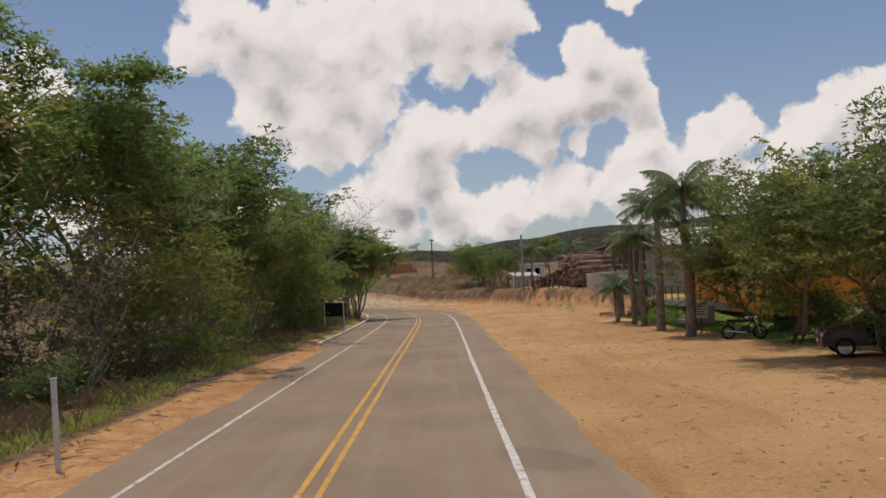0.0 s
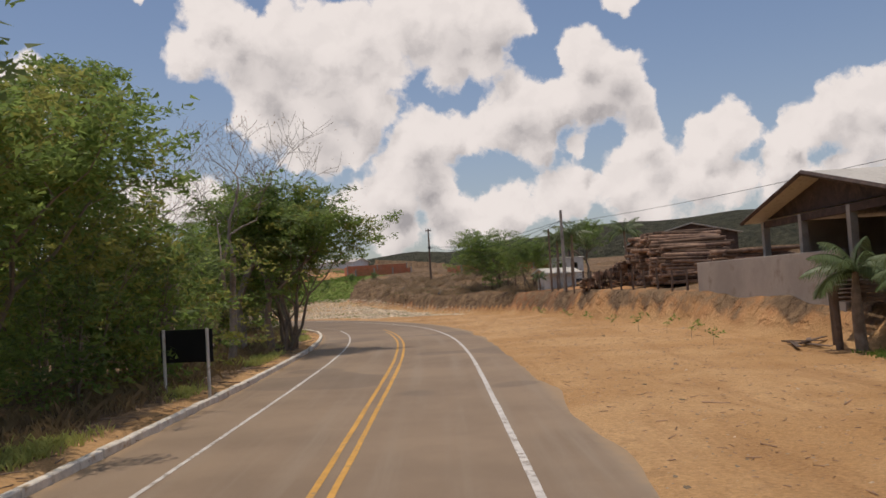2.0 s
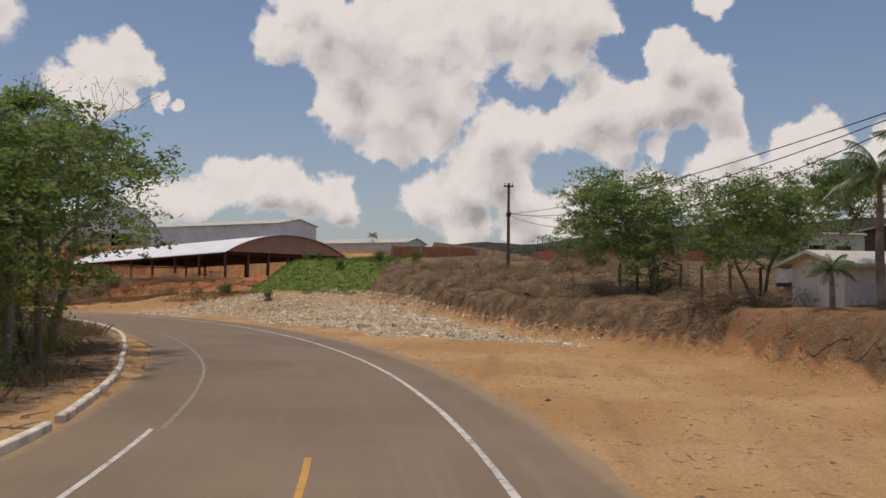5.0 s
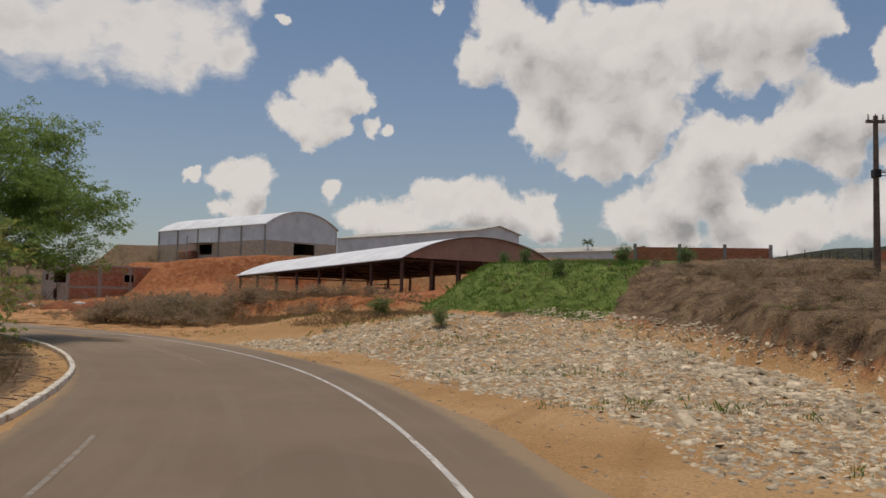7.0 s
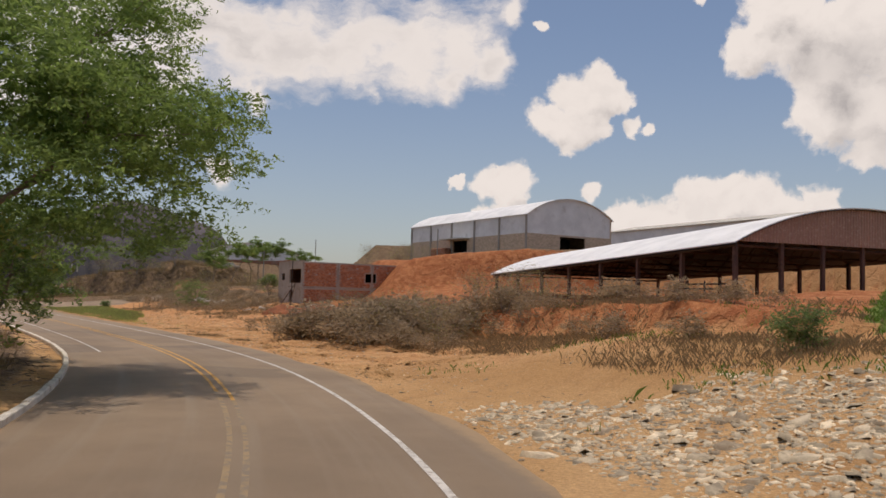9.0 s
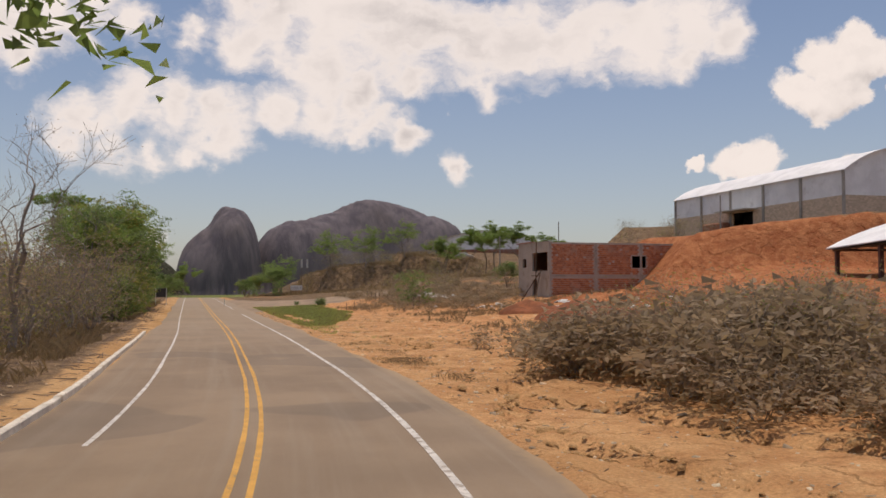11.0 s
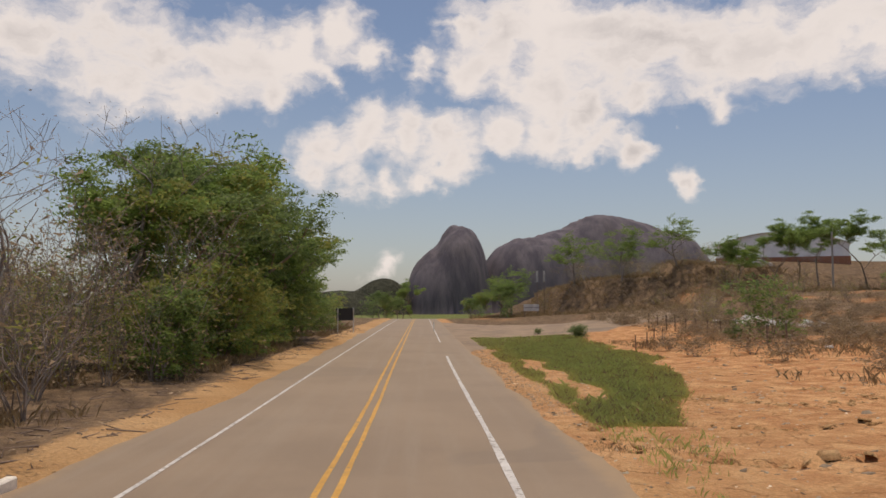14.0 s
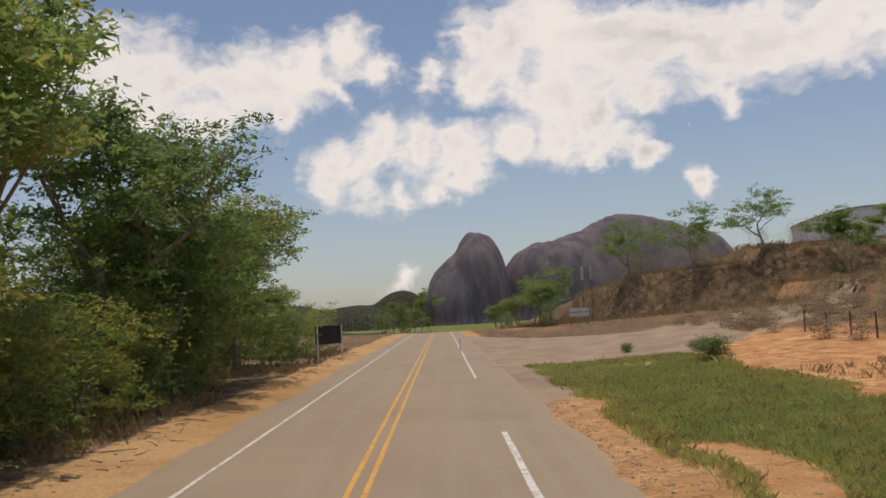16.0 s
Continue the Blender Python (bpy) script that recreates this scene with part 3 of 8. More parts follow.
ROOF_TILE = material("clay tile edge", (0.42, 0.19, 0.12), 0.85, None, (20, 0.2), (1, 0.2), 0.1)
GLASS_DARK = material("dark window glass", (0.012, 0.014, 0.017), 0.12, None, (5, 0.05), (1, 0.05), 0.0, 0.0, 0.6)
TRACK = material("dusty side road", (0.33, 0.235, 0.152), 0.95, ((0.23, 0.17, 0.118), 0.45, 0.7, 0.25), (20, 0.25), (0.6, 0.2), 0.3)

# ---- helpers for meshes ----
def mesh_of(name, verts, faces, mat, smooth=False):
    me = bpy.data.meshes.new(name)
    me.from_pydata(verts, [], faces)
    me.materials.append(mat)
    if smooth:
        me.shade_smooth()
    me.update()
    return me


def array_mesh(name, verts, quads, mat, smooth=False):
    """A mesh from numpy arrays of vertices and of faces that all have the same number of corners."""
    me = bpy.data.meshes.new(name)
    verts, quads = np.asarray(verts, np.float32), np.asarray(quads, np.int32)
    k = quads.shape[1]
    me.vertices.add(len(verts))
    me.vertices.foreach_set("co", verts.ravel())
    me.loops.add(quads.size)
    me.loops.foreach_set("vertex_index", quads.ravel())
    me.polygons.add(len(quads))
    me.polygons.foreach_set("loop_start", np.arange(0, quads.size, k, dtype=np.int32))
    me.materials.append(mat)
    me.update(calc_edges=True)
    me.validate()
    if smooth:
        me.shade_smooth()
    return me


def bm_mesh(name, bm, mat, smooth=False):
    me = bpy.data.meshes.new(name)
    bm.normal_update()
    bm.to_mesh(me)
    bm.free()
    me.materials.append(mat)
    if smooth:
        me.shade_smooth()
    return me


def part(name, bm, mat, parent, label="", smooth=False):
    """Links a bmesh as one mesh object under a thing or a part."""
    ob = new(name, bm_mesh(name, bm, mat, smooth) if isinstance(bm, bmesh.types.BMesh) else bm)
    ob.parent = parent
    return tagged(ob, label)


def thing(name, label, category, m=None, group="", kind="", data=None):
    ob = new(name, data)
    if m is not None:
        ob.matrix_world = m
    return tagged(ob, label, category, group, kind)


def box(bm, x0, x1, y0, y1, z0, z1, bevel=0.0):
    made = bmesh.ops.create_cube(bm, size=1.0, matrix=Matrix.LocRotScale(((x0 + x1) / 2, (y0 + y1) / 2, (z0 + z1) / 2), None, (x1 - x0, y1 - y0, z1 - z0)))
    if bevel:
        edges = list({e for v in made["verts"] for e in v.link_edges})
        bmesh.ops.bevel(bm, geom=edges, offset=bevel, segments=1, affect="EDGES")
    return bm


def boxed(*rows, bevel=0.0):
    bm = bmesh.new()
    for row in rows:
        box(bm, *row, bevel=bevel)
    return bm


def rod(bm, a, b, r0, r1=None, sides=8):
    """A tapered round bar from a to b."""
    a, b = Vector(a), Vector(b)
    r1 = r0 if r1 is None else r1
    turn = (b - a).to_track_quat("Z", "Y").to_matrix().to_4x4()
    bmesh.ops.create_cone(bm, cap_ends=True, segments=sides, radius1=r0, radius2=r1, depth=(b - a).length,
                          matrix=Matrix.Translation((a + b) / 2) @ turn)
    return bm


def rods(*rows, sides=8):
    bm = bmesh.new()
    for row in rows:
        rod(bm, *row, sides=sides)
    return bm


def smoothstep(v):
    v = np.clip(v, 0, 1)
    return v * v * (3 - 2 * v)


# ---- the road's line and the lie of the land ----
def spline(points, step=1.0):
    pts = np.array(points, float)
    ext = np.vstack([2 * pts[0] - pts[1], pts, 2 * pts[-1] - pts[-2]])
    out = []
    for i in range(1, len(ext) - 2):
        p0, p1, p2, p3 = ext[i - 1:i + 3]
        k = max(2, int(np.linalg.norm(p2 - p1) / step))
        t = (np.arange(k) / k)[:, None]
        m1 = (p2 - p0) * np.linalg.norm(p2 - p1) / (np.linalg.norm(p2 - p1) + np.linalg.norm(p1 - p0)) 
        m2 = (p3 - p1) * np.linalg.norm(p2 - p1) / (np.linalg.norm(p2 - p1) + np.linalg.norm(p3 - p2))
        out.append((2 * t**3 - 3 * t**2 + 1) * p1 + (t**3 - 2 * t**2 + t) * m1 + (3 * t**2 - 2 * t**3) * p2 + (t**3 - t**2) * m2)
    return np.vstack(out + [pts[-1:]])


AHEAD = np.array([-0.941, 0.338, 0.0])
LAST = np.array(ROAD[-1])
CREST = [LAST + AHEAD * d + np.array([0, 0, h]) for d, h in ((30, 0.0), (70, 0.0), (105, -0.05), (135, -0.3), (170, -1.3), (230, -4.5), (330, -11.0), (480, -18.0))]
CENTRE = spline([(-1.6, -220.0, 0.4), (-1.7, -120.0, 0.2)] + list(ROAD) + [tuple(c) for c in CREST], 1.0)
ALONG = np.r_[0, np.cumsum(np.linalg.norm(np.diff(CENTRE[:, :2], axis=0), axis=1))]
ALONG -= ALONG[np.argmin(np.abs(CENTRE[:, 1]) + np.abs(CENTRE[:, 0] + 2) * 0.5)]
TANGENT = np.gradient(CENTRE[:, :2], axis=0)
TANGENT /= np.linalg.norm(TANGENT, axis=1, keepdims=True)


def frame_of(x, y):
    """Metres along the road and to the right of its centre line, and the road's height there."""
    x, y = np.atleast_1d(np.asarray(x, float)), np.atleast_1d(np.asarray(y, float))
    s, lat, zr = np.empty(x.shape), np.empty(x.shape), np.empty(x.shape)
    for i in range(0, len(x), 4000):
        px, py = x[i:i + 4000], y[i:i + 4000]
        k = np.argmin((px[:, None] - CENTRE[None, :, 0]) ** 2 + (py[:, None] - CENTRE[None, :, 1]) ** 2, 1)
        wx, wy = px - CENTRE[k, 0], py - CENTRE[k, 1]
        ahead = wx * TANGENT[k, 0] + wy * TANGENT[k, 1]
        s[i:i + 4000] = ALONG[k] + ahead
        lat[i:i + 4000] = wx * TANGENT[k, 1] - wy * TANGENT[k, 0]
        far = np.hypot(wx, wy)
        side = np.sign(lat[i:i + 4000])
        lat[i:i + 4000] = np.where(np.abs(ahead) > 3, side * far, lat[i:i + 4000])
        zr[i:i + 4000] = CENTRE[k, 2]
    return s, lat, zr


def on_road(s, lat):
    """The place at s metres along the road and lat metres to its right."""
    x, y, z = (np.interp(s, ALONG, CENTRE[:, i]) for i in range(3))
    tx, ty = np.interp(s, ALONG, TANGENT[:, 0]), np.interp(s, ALONG, TANGENT[:, 1])
    return np.stack([x + ty * lat, y - tx * lat, z + 0 * np.asarray(lat, float)], -1)


# foot of each bank: x, y, height and width of the bank, height and length of the slope behind it
BANK_ROADSIDE = [
    (28, -120, 0.3, 5, 0.5, 20), (17, 10, 0.3, 4, 0.6, 15), (14.8, 34, 0.8, 3.5, 0.4, 8), (14.0, 50, 1.1, 3, 0.4, 8),
    (13.4, 62, 1.5, 1.6, 0.2, 10), (12.3, 80, 1.8, 1.4, 0.1, 10), (10.6, 90, 2.0, 1.6, 0.3, 10), (7.6, 104, 2.1, 2.2, 0.4, 10),
    (5.6, 117, 2.1, 1.9, 0.5, 12), (-0.2, 127.4, 2.1, 1.8, 1.0, 15), (-5.2, 139.2, 2.0, 1.8, 2.0, 16), (-8.6, 146.4, 1.9, 2.0, 2.6, 18),
    (-12, 152.4, 2.8, 6, 1.6, 22), (-18, 156.0, 3.3, 8, 1.0, 22)]
BANK_TURF = [
    (-20, 160, 0.0, 1.5, 0.3, 20), (-29, 164.5, 0.6, 1.2, 0.9, 26), (-34, 166.5, 1.15, 1.0, 1.3, 28), (-42, 170, 1.3, 1.0, 1.3, 26), (-50, 176, 1.3, 1.2, 1.2, 24),
    (-58, 186, 1.4, 2.5, 0.9, 20), (-66, 196, 1.8, 6, 0.5, 20), (-74, 201, 2.2, 8, 0.5, 20), (-88, 203, 1.6, 6, 2.5, 20), (-100, 207, 1.0, 5, 1.5, 20),
    (-122, 216, 0.8, 6, 2.0, 20), (-140, 226, 0.8, 6, 1.0, 25)]
BANK_SPUR = [
    (-8, 150, 3.0, 8, 1.4, 22), (-18, 156.0, 3.3, 8, 1.0, 22), (-24, 158.5, 3.3, 7, 0.8, 20), (-28.5, 163, 3.4, 6.5, 0.8, 20), (-30.5, 170, 3.3, 6, 0.9, 20),
    (-31.5, 182, 2.2, 6, 1.2, 20), (-31, 196, 1.0, 6, 1.2, 20), (-29, 215, 0.3, 6, 0.5, 20)]
BANK_UPPER = [
    (-158, 285, 4, 14, 3, 40), (-128, 246, 5, 10, 3, 30), (-112, 229, 4.8, 5, 1.3, 30), (-92, 216, 4.6, 7, 1.0, 26), (-84, 224, 4.9, 5, 1.0, 22),
    (-67, 243.5, 5.6, 2.5, 1.0, 20), (-50, 234.5, 5.8, 2.5, 1.2, 20), (-31, 223.5, 5.0, 3, 1.6, 30), (-14, 220, 1.6, 8, 2.0, 30), (30, 222, 1.0, 12, 2, 40)][::-1]
BANK_SIDE_ROAD = [
    (-330, 275, 2, 8, 3, 60), (-250, 252, 3, 6, 2, 40), (-212, 240, 4.5, 5, 1.5, 40), (-194, 236, 5.0, 5, 1.5, 40),
    (-180, 239.5, 4.6, 6, 2, 40), (-170, 249, 4.0, 6, 3, 40), (-164, 268, 3.0, 6, 4, 40), (-160, 300, 3, 8, 5, 40)][::-1]


def bank(x, y, rows):
    """How far a bank lifts the ground at x, y."""
    r = np.array(rows, float)
    best, sure = np.full(x.shape, 1e9), np.zeros(x.shape)
    way, row = np.zeros(x.shape), np.zeros((6,) + x.shape)
    for a, b in zip(r[:-1], r[1:]):
        e = b[:2] - a[:2]
        t = np.clip(((x - a[0]) * e[0] + (y - a[1]) * e[1]) / (e @ e), 0, 1)
        dx, dy = x - a[0] - t * e[0], y - a[1] - t * e[1]
        d = np.hypot(dx, dy)
        across = (e[1] * dx - e[0] * dy) / np.hypot(*e)
        take = (d < best - 1e-6) | ((d < best + 1e-6) & (np.abs(across) > sure))
        best, sure = np.where(take, d, best), np.where(take, np.abs(across), sure)
        way = np.where(take, d * np.sign(across), way)
        row = np.where(take, a.reshape(-1, *[1] * x.ndim) + (b - a).reshape(-1, *[1] * x.ndim) * t, row)
    way = way + 0.5 * wobble(x, y, 0.55, 21) + 0.14 * wobble(x, y, 1.4, 22)
    return row[2] * smoothstep(way / row[3]) + row[4] * smoothstep((way - row[3] * 0.7) / row[5])


WAVES = {}


def wobble(x, y, scale, seed):
    """Cheap smooth unevenness, about -1 to 1."""
    if (scale, seed) not in WAVES:
        rng = np.random.RandomState(seed)
        WAVES[scale, seed] = [(rng.uniform(0, 2 * np.pi), scale * rng.uniform(0.7, 1.6), rng.uniform(0, 6.3)) for k in range(5)]
    out = 0
    for a, f, p in WAVES[scale, seed]:
        out = out + np.sin((x * np.cos(a) + y * np.sin(a)) * f + p)
    return out / 3.2


def height(x, y, frame3=None):
    x, y = np.atleast_1d(np.asarray(x, float)), np.atleast_1d(np.asarray(y, float))
    s, lat, zr = frame_of(x, y) if frame3 is None else frame3
    right = lat > 0
    lot = np.interp(s, [100, 125, 140, 148, 153, 166, 180, 200, 235, 262, 285, 330, 420], [0.0, 0.1, 0.8, 1.3, 1.8, 1.8, 1.1, 0.9, 0.9, 0.9, 2.6, 2.6, 1.0])
    reach = np.interp(s, [146, 153, 168, 182, 230, 262, 285], [17, 11, 11, 17, 22, 26, 38])
    z = zr + np.where(right, lot * smoothstep((lat - 5.2) / reach), 0)
    west = np.maximum(bank(x, y, BANK_TURF), bank(x, y, BANK_SPUR))
    rise = np.where((x < -18) & (lat > 0), west, bank(x, y, BANK_ROADSIDE))
    z = z + np.where(right, rise + bank(x, y, BANK_UPPER) + bank(x, y, BANK_SIDE_ROAD), 0)
    # wooded side: a little above the road, uneven
    left = smoothstep((-lat - 4.9) / 1.0)
    z = z + np.where(~right, left * (0.10 + 0.10 * wobble(x, y, 0.5, 3)) + 0.5 * smoothstep((-lat - 9) / 25), 0)
    rough = smoothstep((np.abs(lat) - 5.2) / 3)
    z = z + rough * (0.05 * wobble(x, y, 1.1, 5) + 0.03 * wobble(x, y, 2.0, 6))
    steep = np.where(right, smoothstep(rise / 0.5) * (1 - smoothstep((rise - 2.2) / 1.0)), 0)
    z = z + steep * 0.09 * wobble(x, y, 1.6, 8)
    # rain gullies in the orange earth beside the road
    open_earth = np.where(right, smoothstep((s - 166) / 10) * smoothstep((229 - s) / 6) * smoothstep((lat - 5.0) / 0.8) * smoothstep((15 - lat) / 5), 0)
    z = z - open_earth * 0.36 * smoothstep((0.15 - np.abs(wobble(x, y, 0.8, 44))) / 0.13)
    # far land falls into a plain with low swells
    away = np.hypot(x + 60, y - 130)
    plain = smoothstep((away - 230) / 300)
    z = z * (1 - plain) + plain * (-9 + 4 * wobble(x, y, 0.008, 9))
    # the road's own bed
    bed = 1 - smoothstep((np.abs(lat) - 4.2) / 0.7)
    return z - 0.07 * bed * (1 - plain)


def turfed(x, y):
    """The grassed spur between the lot and the open shed."""
    return (x < -13.5 + (y - 160) * 0.25) & (x > -34) & (bank(x, y, BANK_SPUR) > 0.3) & (y < 205) & (y > 150) & (bank(x, y, BANK_UPPER) < 0.5)


def ground_at(x, y):
    return float(height(x, y)[0])


def make_ground():
    def lines(lo, hi, mid_lo, mid_hi, step):
        inner = np.arange(mid_lo, mid_hi + step / 2, step)
        out_hi = mid_hi + np.cumsum(step * 1.22 ** np.arange(1, 60))
        out_lo = mid_lo - np.cumsum(step * 1.22 ** np.arange(1, 60))
        return np.r_[lo, out_lo[out_lo > lo][::-1], inner, out_hi[out_hi < hi], hi]

    gx, gy = lines(-3600, 3000, -215, 45, 0.9), lines(-2500, 3600, -20, 262, 0.9)
    def finer(g, lo, hi):
        mid = (g[:-1] + g[1:]) / 2
        return np.sort(np.r_[g, mid[(mid > lo) & (mid < hi)]])

    gx, gy = finer(gx, -98, 15), finer(gy, 58, 192)
    X, Y = np.meshgrid(gx, gy)
    x, y = X.ravel(), Y.ravel()
    f3 = frame_of(x, y)
    z = height(x, y, f3)
    s, lat, zr = f3
    nx, ny = len(gx), len(gy)
    i = (np.arange(ny - 1)[:, None] * nx + np.arange(nx - 1)[None]).ravel()
    me = array_mesh("ground", np.stack([x, y, z], 1), np.stack([i, i + 1, i + nx + 1, i + nx], 1), EARTH, True)
    right = lat > 0
    away = np.hypot(x + 60, y - 130)
    turf_rise = bank(x, y, BANK_TURF)
    # red earth round the sheds and the house, turf on the slope and verges, leaf litter in the wood and on the dry
    # banks, its brown partly painted shade
    red = np.where(right, smoothstep((s - 150) / 35) * (0.5 + 0.3 * smoothstep((lat - 5) / 12)), 0)
    red = np.maximum(red, np.where(right & (x < -29) & (turf_rise > 0.15) & (x > -140), 1.0, 0))
    red = np.maximum(red, np.where(right, smoothstep((bank(x, y, BANK_ROADSIDE) - 0.15) / 0.5) * 0.5 * smoothstep((s - 55) / 10), 0))
    cut = bank(x, y, BANK_UPPER)
    red = np.where(right & (cut > 0.6) & (cut < 6.2), np.where(x > -72, 0.4, 1.0), red)
    turf = np.where(right & turfed(x, y), 1.0, 0)
    turf = np.maximum(turf, np.where(right, np.exp(-((lat - 17.5) / 3.0) ** 2) * smoothstep((60 - s) / 5) * smoothstep((s - 28) / 6), 0))
    red = np.maximum(red, np.where(~right, 0.5 * smoothstep((46 - s) / 4), 0))
    turf = np.maximum(turf, np.where(~right, np.exp(-((lat + 6.9) / 0.9) ** 2) * smoothstep((43 - s) / 6) * 0.62, 0))
    turf = np.maximum(turf, np.where(right, smoothstep((s - 226) / 3) * smoothstep((276 - s) / 5) * smoothstep((lat - 5.9) / 0.8) * smoothstep((np.interp(s, [226, 233, 246, 270], [7.5, 10.0, 13.0, 14.0]) - lat) / 1.5), 0) * (0.58 + 0.1 * wobble(x, y, 1.1, 33)) * np.where((np.abs(lat - 6.8 - 0.25 * np.sin(s)) < 0.5) & (s > 231) & (s < 249), 0.3, 1.0))
    turf = np.maximum(turf, smoothstep((away - 260) / 120) * 0.55)
    # behind the kerb the litter brown also paints the trees' shade
    litter = np.where(~right, smoothstep((-lat - 4.9) / 1.2) * np.where(s < 45, 0.9 * smoothstep((-lat - 4.6) / 0.9), np.where(s > 240, smoothstep((-lat - 5.4) / 1.6), 0.72 + 0.28 * smoothstep((-lat - 6) / 2.5))), 0)
    # on the roadside bank the litter brown also darkens it for shade
    litter = np.maximum(litter, np.where(right & (x > -21), smoothstep((bank(x, y, BANK_ROADSIDE) - 0.1) / 0.9) * (0.72 + 0.15 * wobble(x, y, 0.8, 63)) * smoothstep((s - 95) / 20), 0))
    litter = np.maximum(litter, np.where(right & (s < 100), smoothstep((bank(x, y, BANK_ROADSIDE) - 0.3) / 0.5) * (0.58 + 0.2 * wobble(x, y, 1.3, 61)) * smoothstep((s - 58) / 6), 0))
    litter = np.maximum(litter, np.where(right, smoothstep((bank(x, y, BANK_SIDE_ROAD) - 0.4) / 1.0) * 0.9, 0))
    litter = np.maximum(litter, np.where(right & (cut > 0.6) & (x < -106), 0.66 + 0.2 * wobble(x, y, 0.7, 62), 0))
    litter = np.maximum(litter, np.where(right & (cut > 5.0), 0.6, 0))
    # freshly cut red earth below and beside the sheds
    deep = np.where(right & (x < -28) & (x > -100), smoothstep((turf_rise - 0.1) / 0.4) * (0.85 + 0.15 * wobble(x, y, 0.5, 64)), 0)
    deep = np.where((cut > 0.6) & (x > -72), 0.15, np.where((cut > 0.4) & (x > -106), 0.9, deep))
    face = np.where(right & (x > -14) & (s > 96) & (s < 172), bank(x, y, BANK_ROADSIDE), 0)
    face = smoothstep((face - 0.2) / 0.4) * smoothstep((2.5 - face) / 0.5)
    red, deep, litter = np.maximum(red, face * 0.7), np.maximum(deep, face * 0.8), np.maximum(litter, face * (0.56 + 0.12 * wobble(x, y, 0.9, 66)))
    litter = np.maximum(litter, np.where(right & (away < 330), smoothstep((s - 292) / 10) * smoothstep((lat - 5) / 2) * (0.72 + 0.2 * wobble(x, y, 0.4, 65)), 0))
    litter = np.maximum(litter, np.where(right, smoothstep((lat - 19) / 5) * smoothstep((s - 246) / 8) * smoothstep((310 - s) / 8) * (0.66 + 0.2 * wobble(x, y, 0.5, 67)), 0))
    layer = me.color_attributes.new("zone", "FLOAT_COLOR", "POINT")
    layer.data.foreach_set("color", np.stack([red, turf, litter, deep], 1).astype(np.float32).ravel())
    tagged(new("ground", me), "sandy and reddish bare earth with patches of turf and leaf litter", "ground", kind="structure")


make_ground()


# ---- road, paint, kerb ----
def strip(name, s0, s1, left, right, lift, mat, step=1.0, ragged=0.0, seed=1, gaps=0.0):
    """A band laid along the road between two distances from its centre line."""
    n = max(2, int((s1 - s0) / step) + 1)
    s = np.linspace(s0, s1, n)
    rng = np.random.RandomState(seed)
    wob = np.convolve(rng.normal(0, 1, n + 8), np.ones(5) / 5, "valid")[:n] if ragged else np.zeros(n)
    wob2 = np.convolve(rng.normal(0, 1, n + 8), np.ones(5) / 5, "valid")[:n] if ragged else np.zeros(n)
    left = left(s) if callable(left) else left
    right = right(s) if callable(right) else right
    cols = [left + ragged * wob] + ([left * 0.6 + right * 0.4, left * 0.25 + right * 0.75] if np.max(np.abs(right - left)) > 1 else []) + [right + ragged * wob2]
    verts, uv = [], []
    for c in cols:
        c = np.broadcast_to(c, (n,))
        p = on_road(s, c)
        p[:, 2] += lift
        verts.append(p)
        uv.append(np.stack([c, s], 1))
    k = len(cols)
    v = np.stack(verts, 1).reshape(-1, 3)
    u = np.stack(uv, 1).reshape(-1, 2)
    keep = np.ones(n - 1, bool)
    if gaps:
        keep = rng.uniform(0, 1, n - 1) > gaps
    i = (np.arange(n - 1)[keep][:, None] * k + np.arange(k - 1)[None]).ravel()
    quads = np.stack([i, i + 1, i + k + 1, i + k], 1)
    me = array_mesh(name, v, quads, mat, True)
    layer = me.uv_layers.new(name="road")
    loops = np.empty(len(me.loops), np.int32)
    me.loops.foreach_get("vertex_index", loops)
    layer.data.foreach_set("uv", u[loops].astype(np.float32).ravel())
    return me


tagged(new("road", strip("road", -200, 700, lambda s: np.interp(s, [38, 46, 222, 230], [-4.0, -4.65, -4.65, -4.1]), lambda s: np.interp(s, [84, 100, 124, 150], [4.5, 5.0, 5.1, 4.6]), 0.0, ASPHALT, 0.7, 0.22, 4)), "worn brownish grey asphalt road, sandy along its edges", "road", kind="structure")
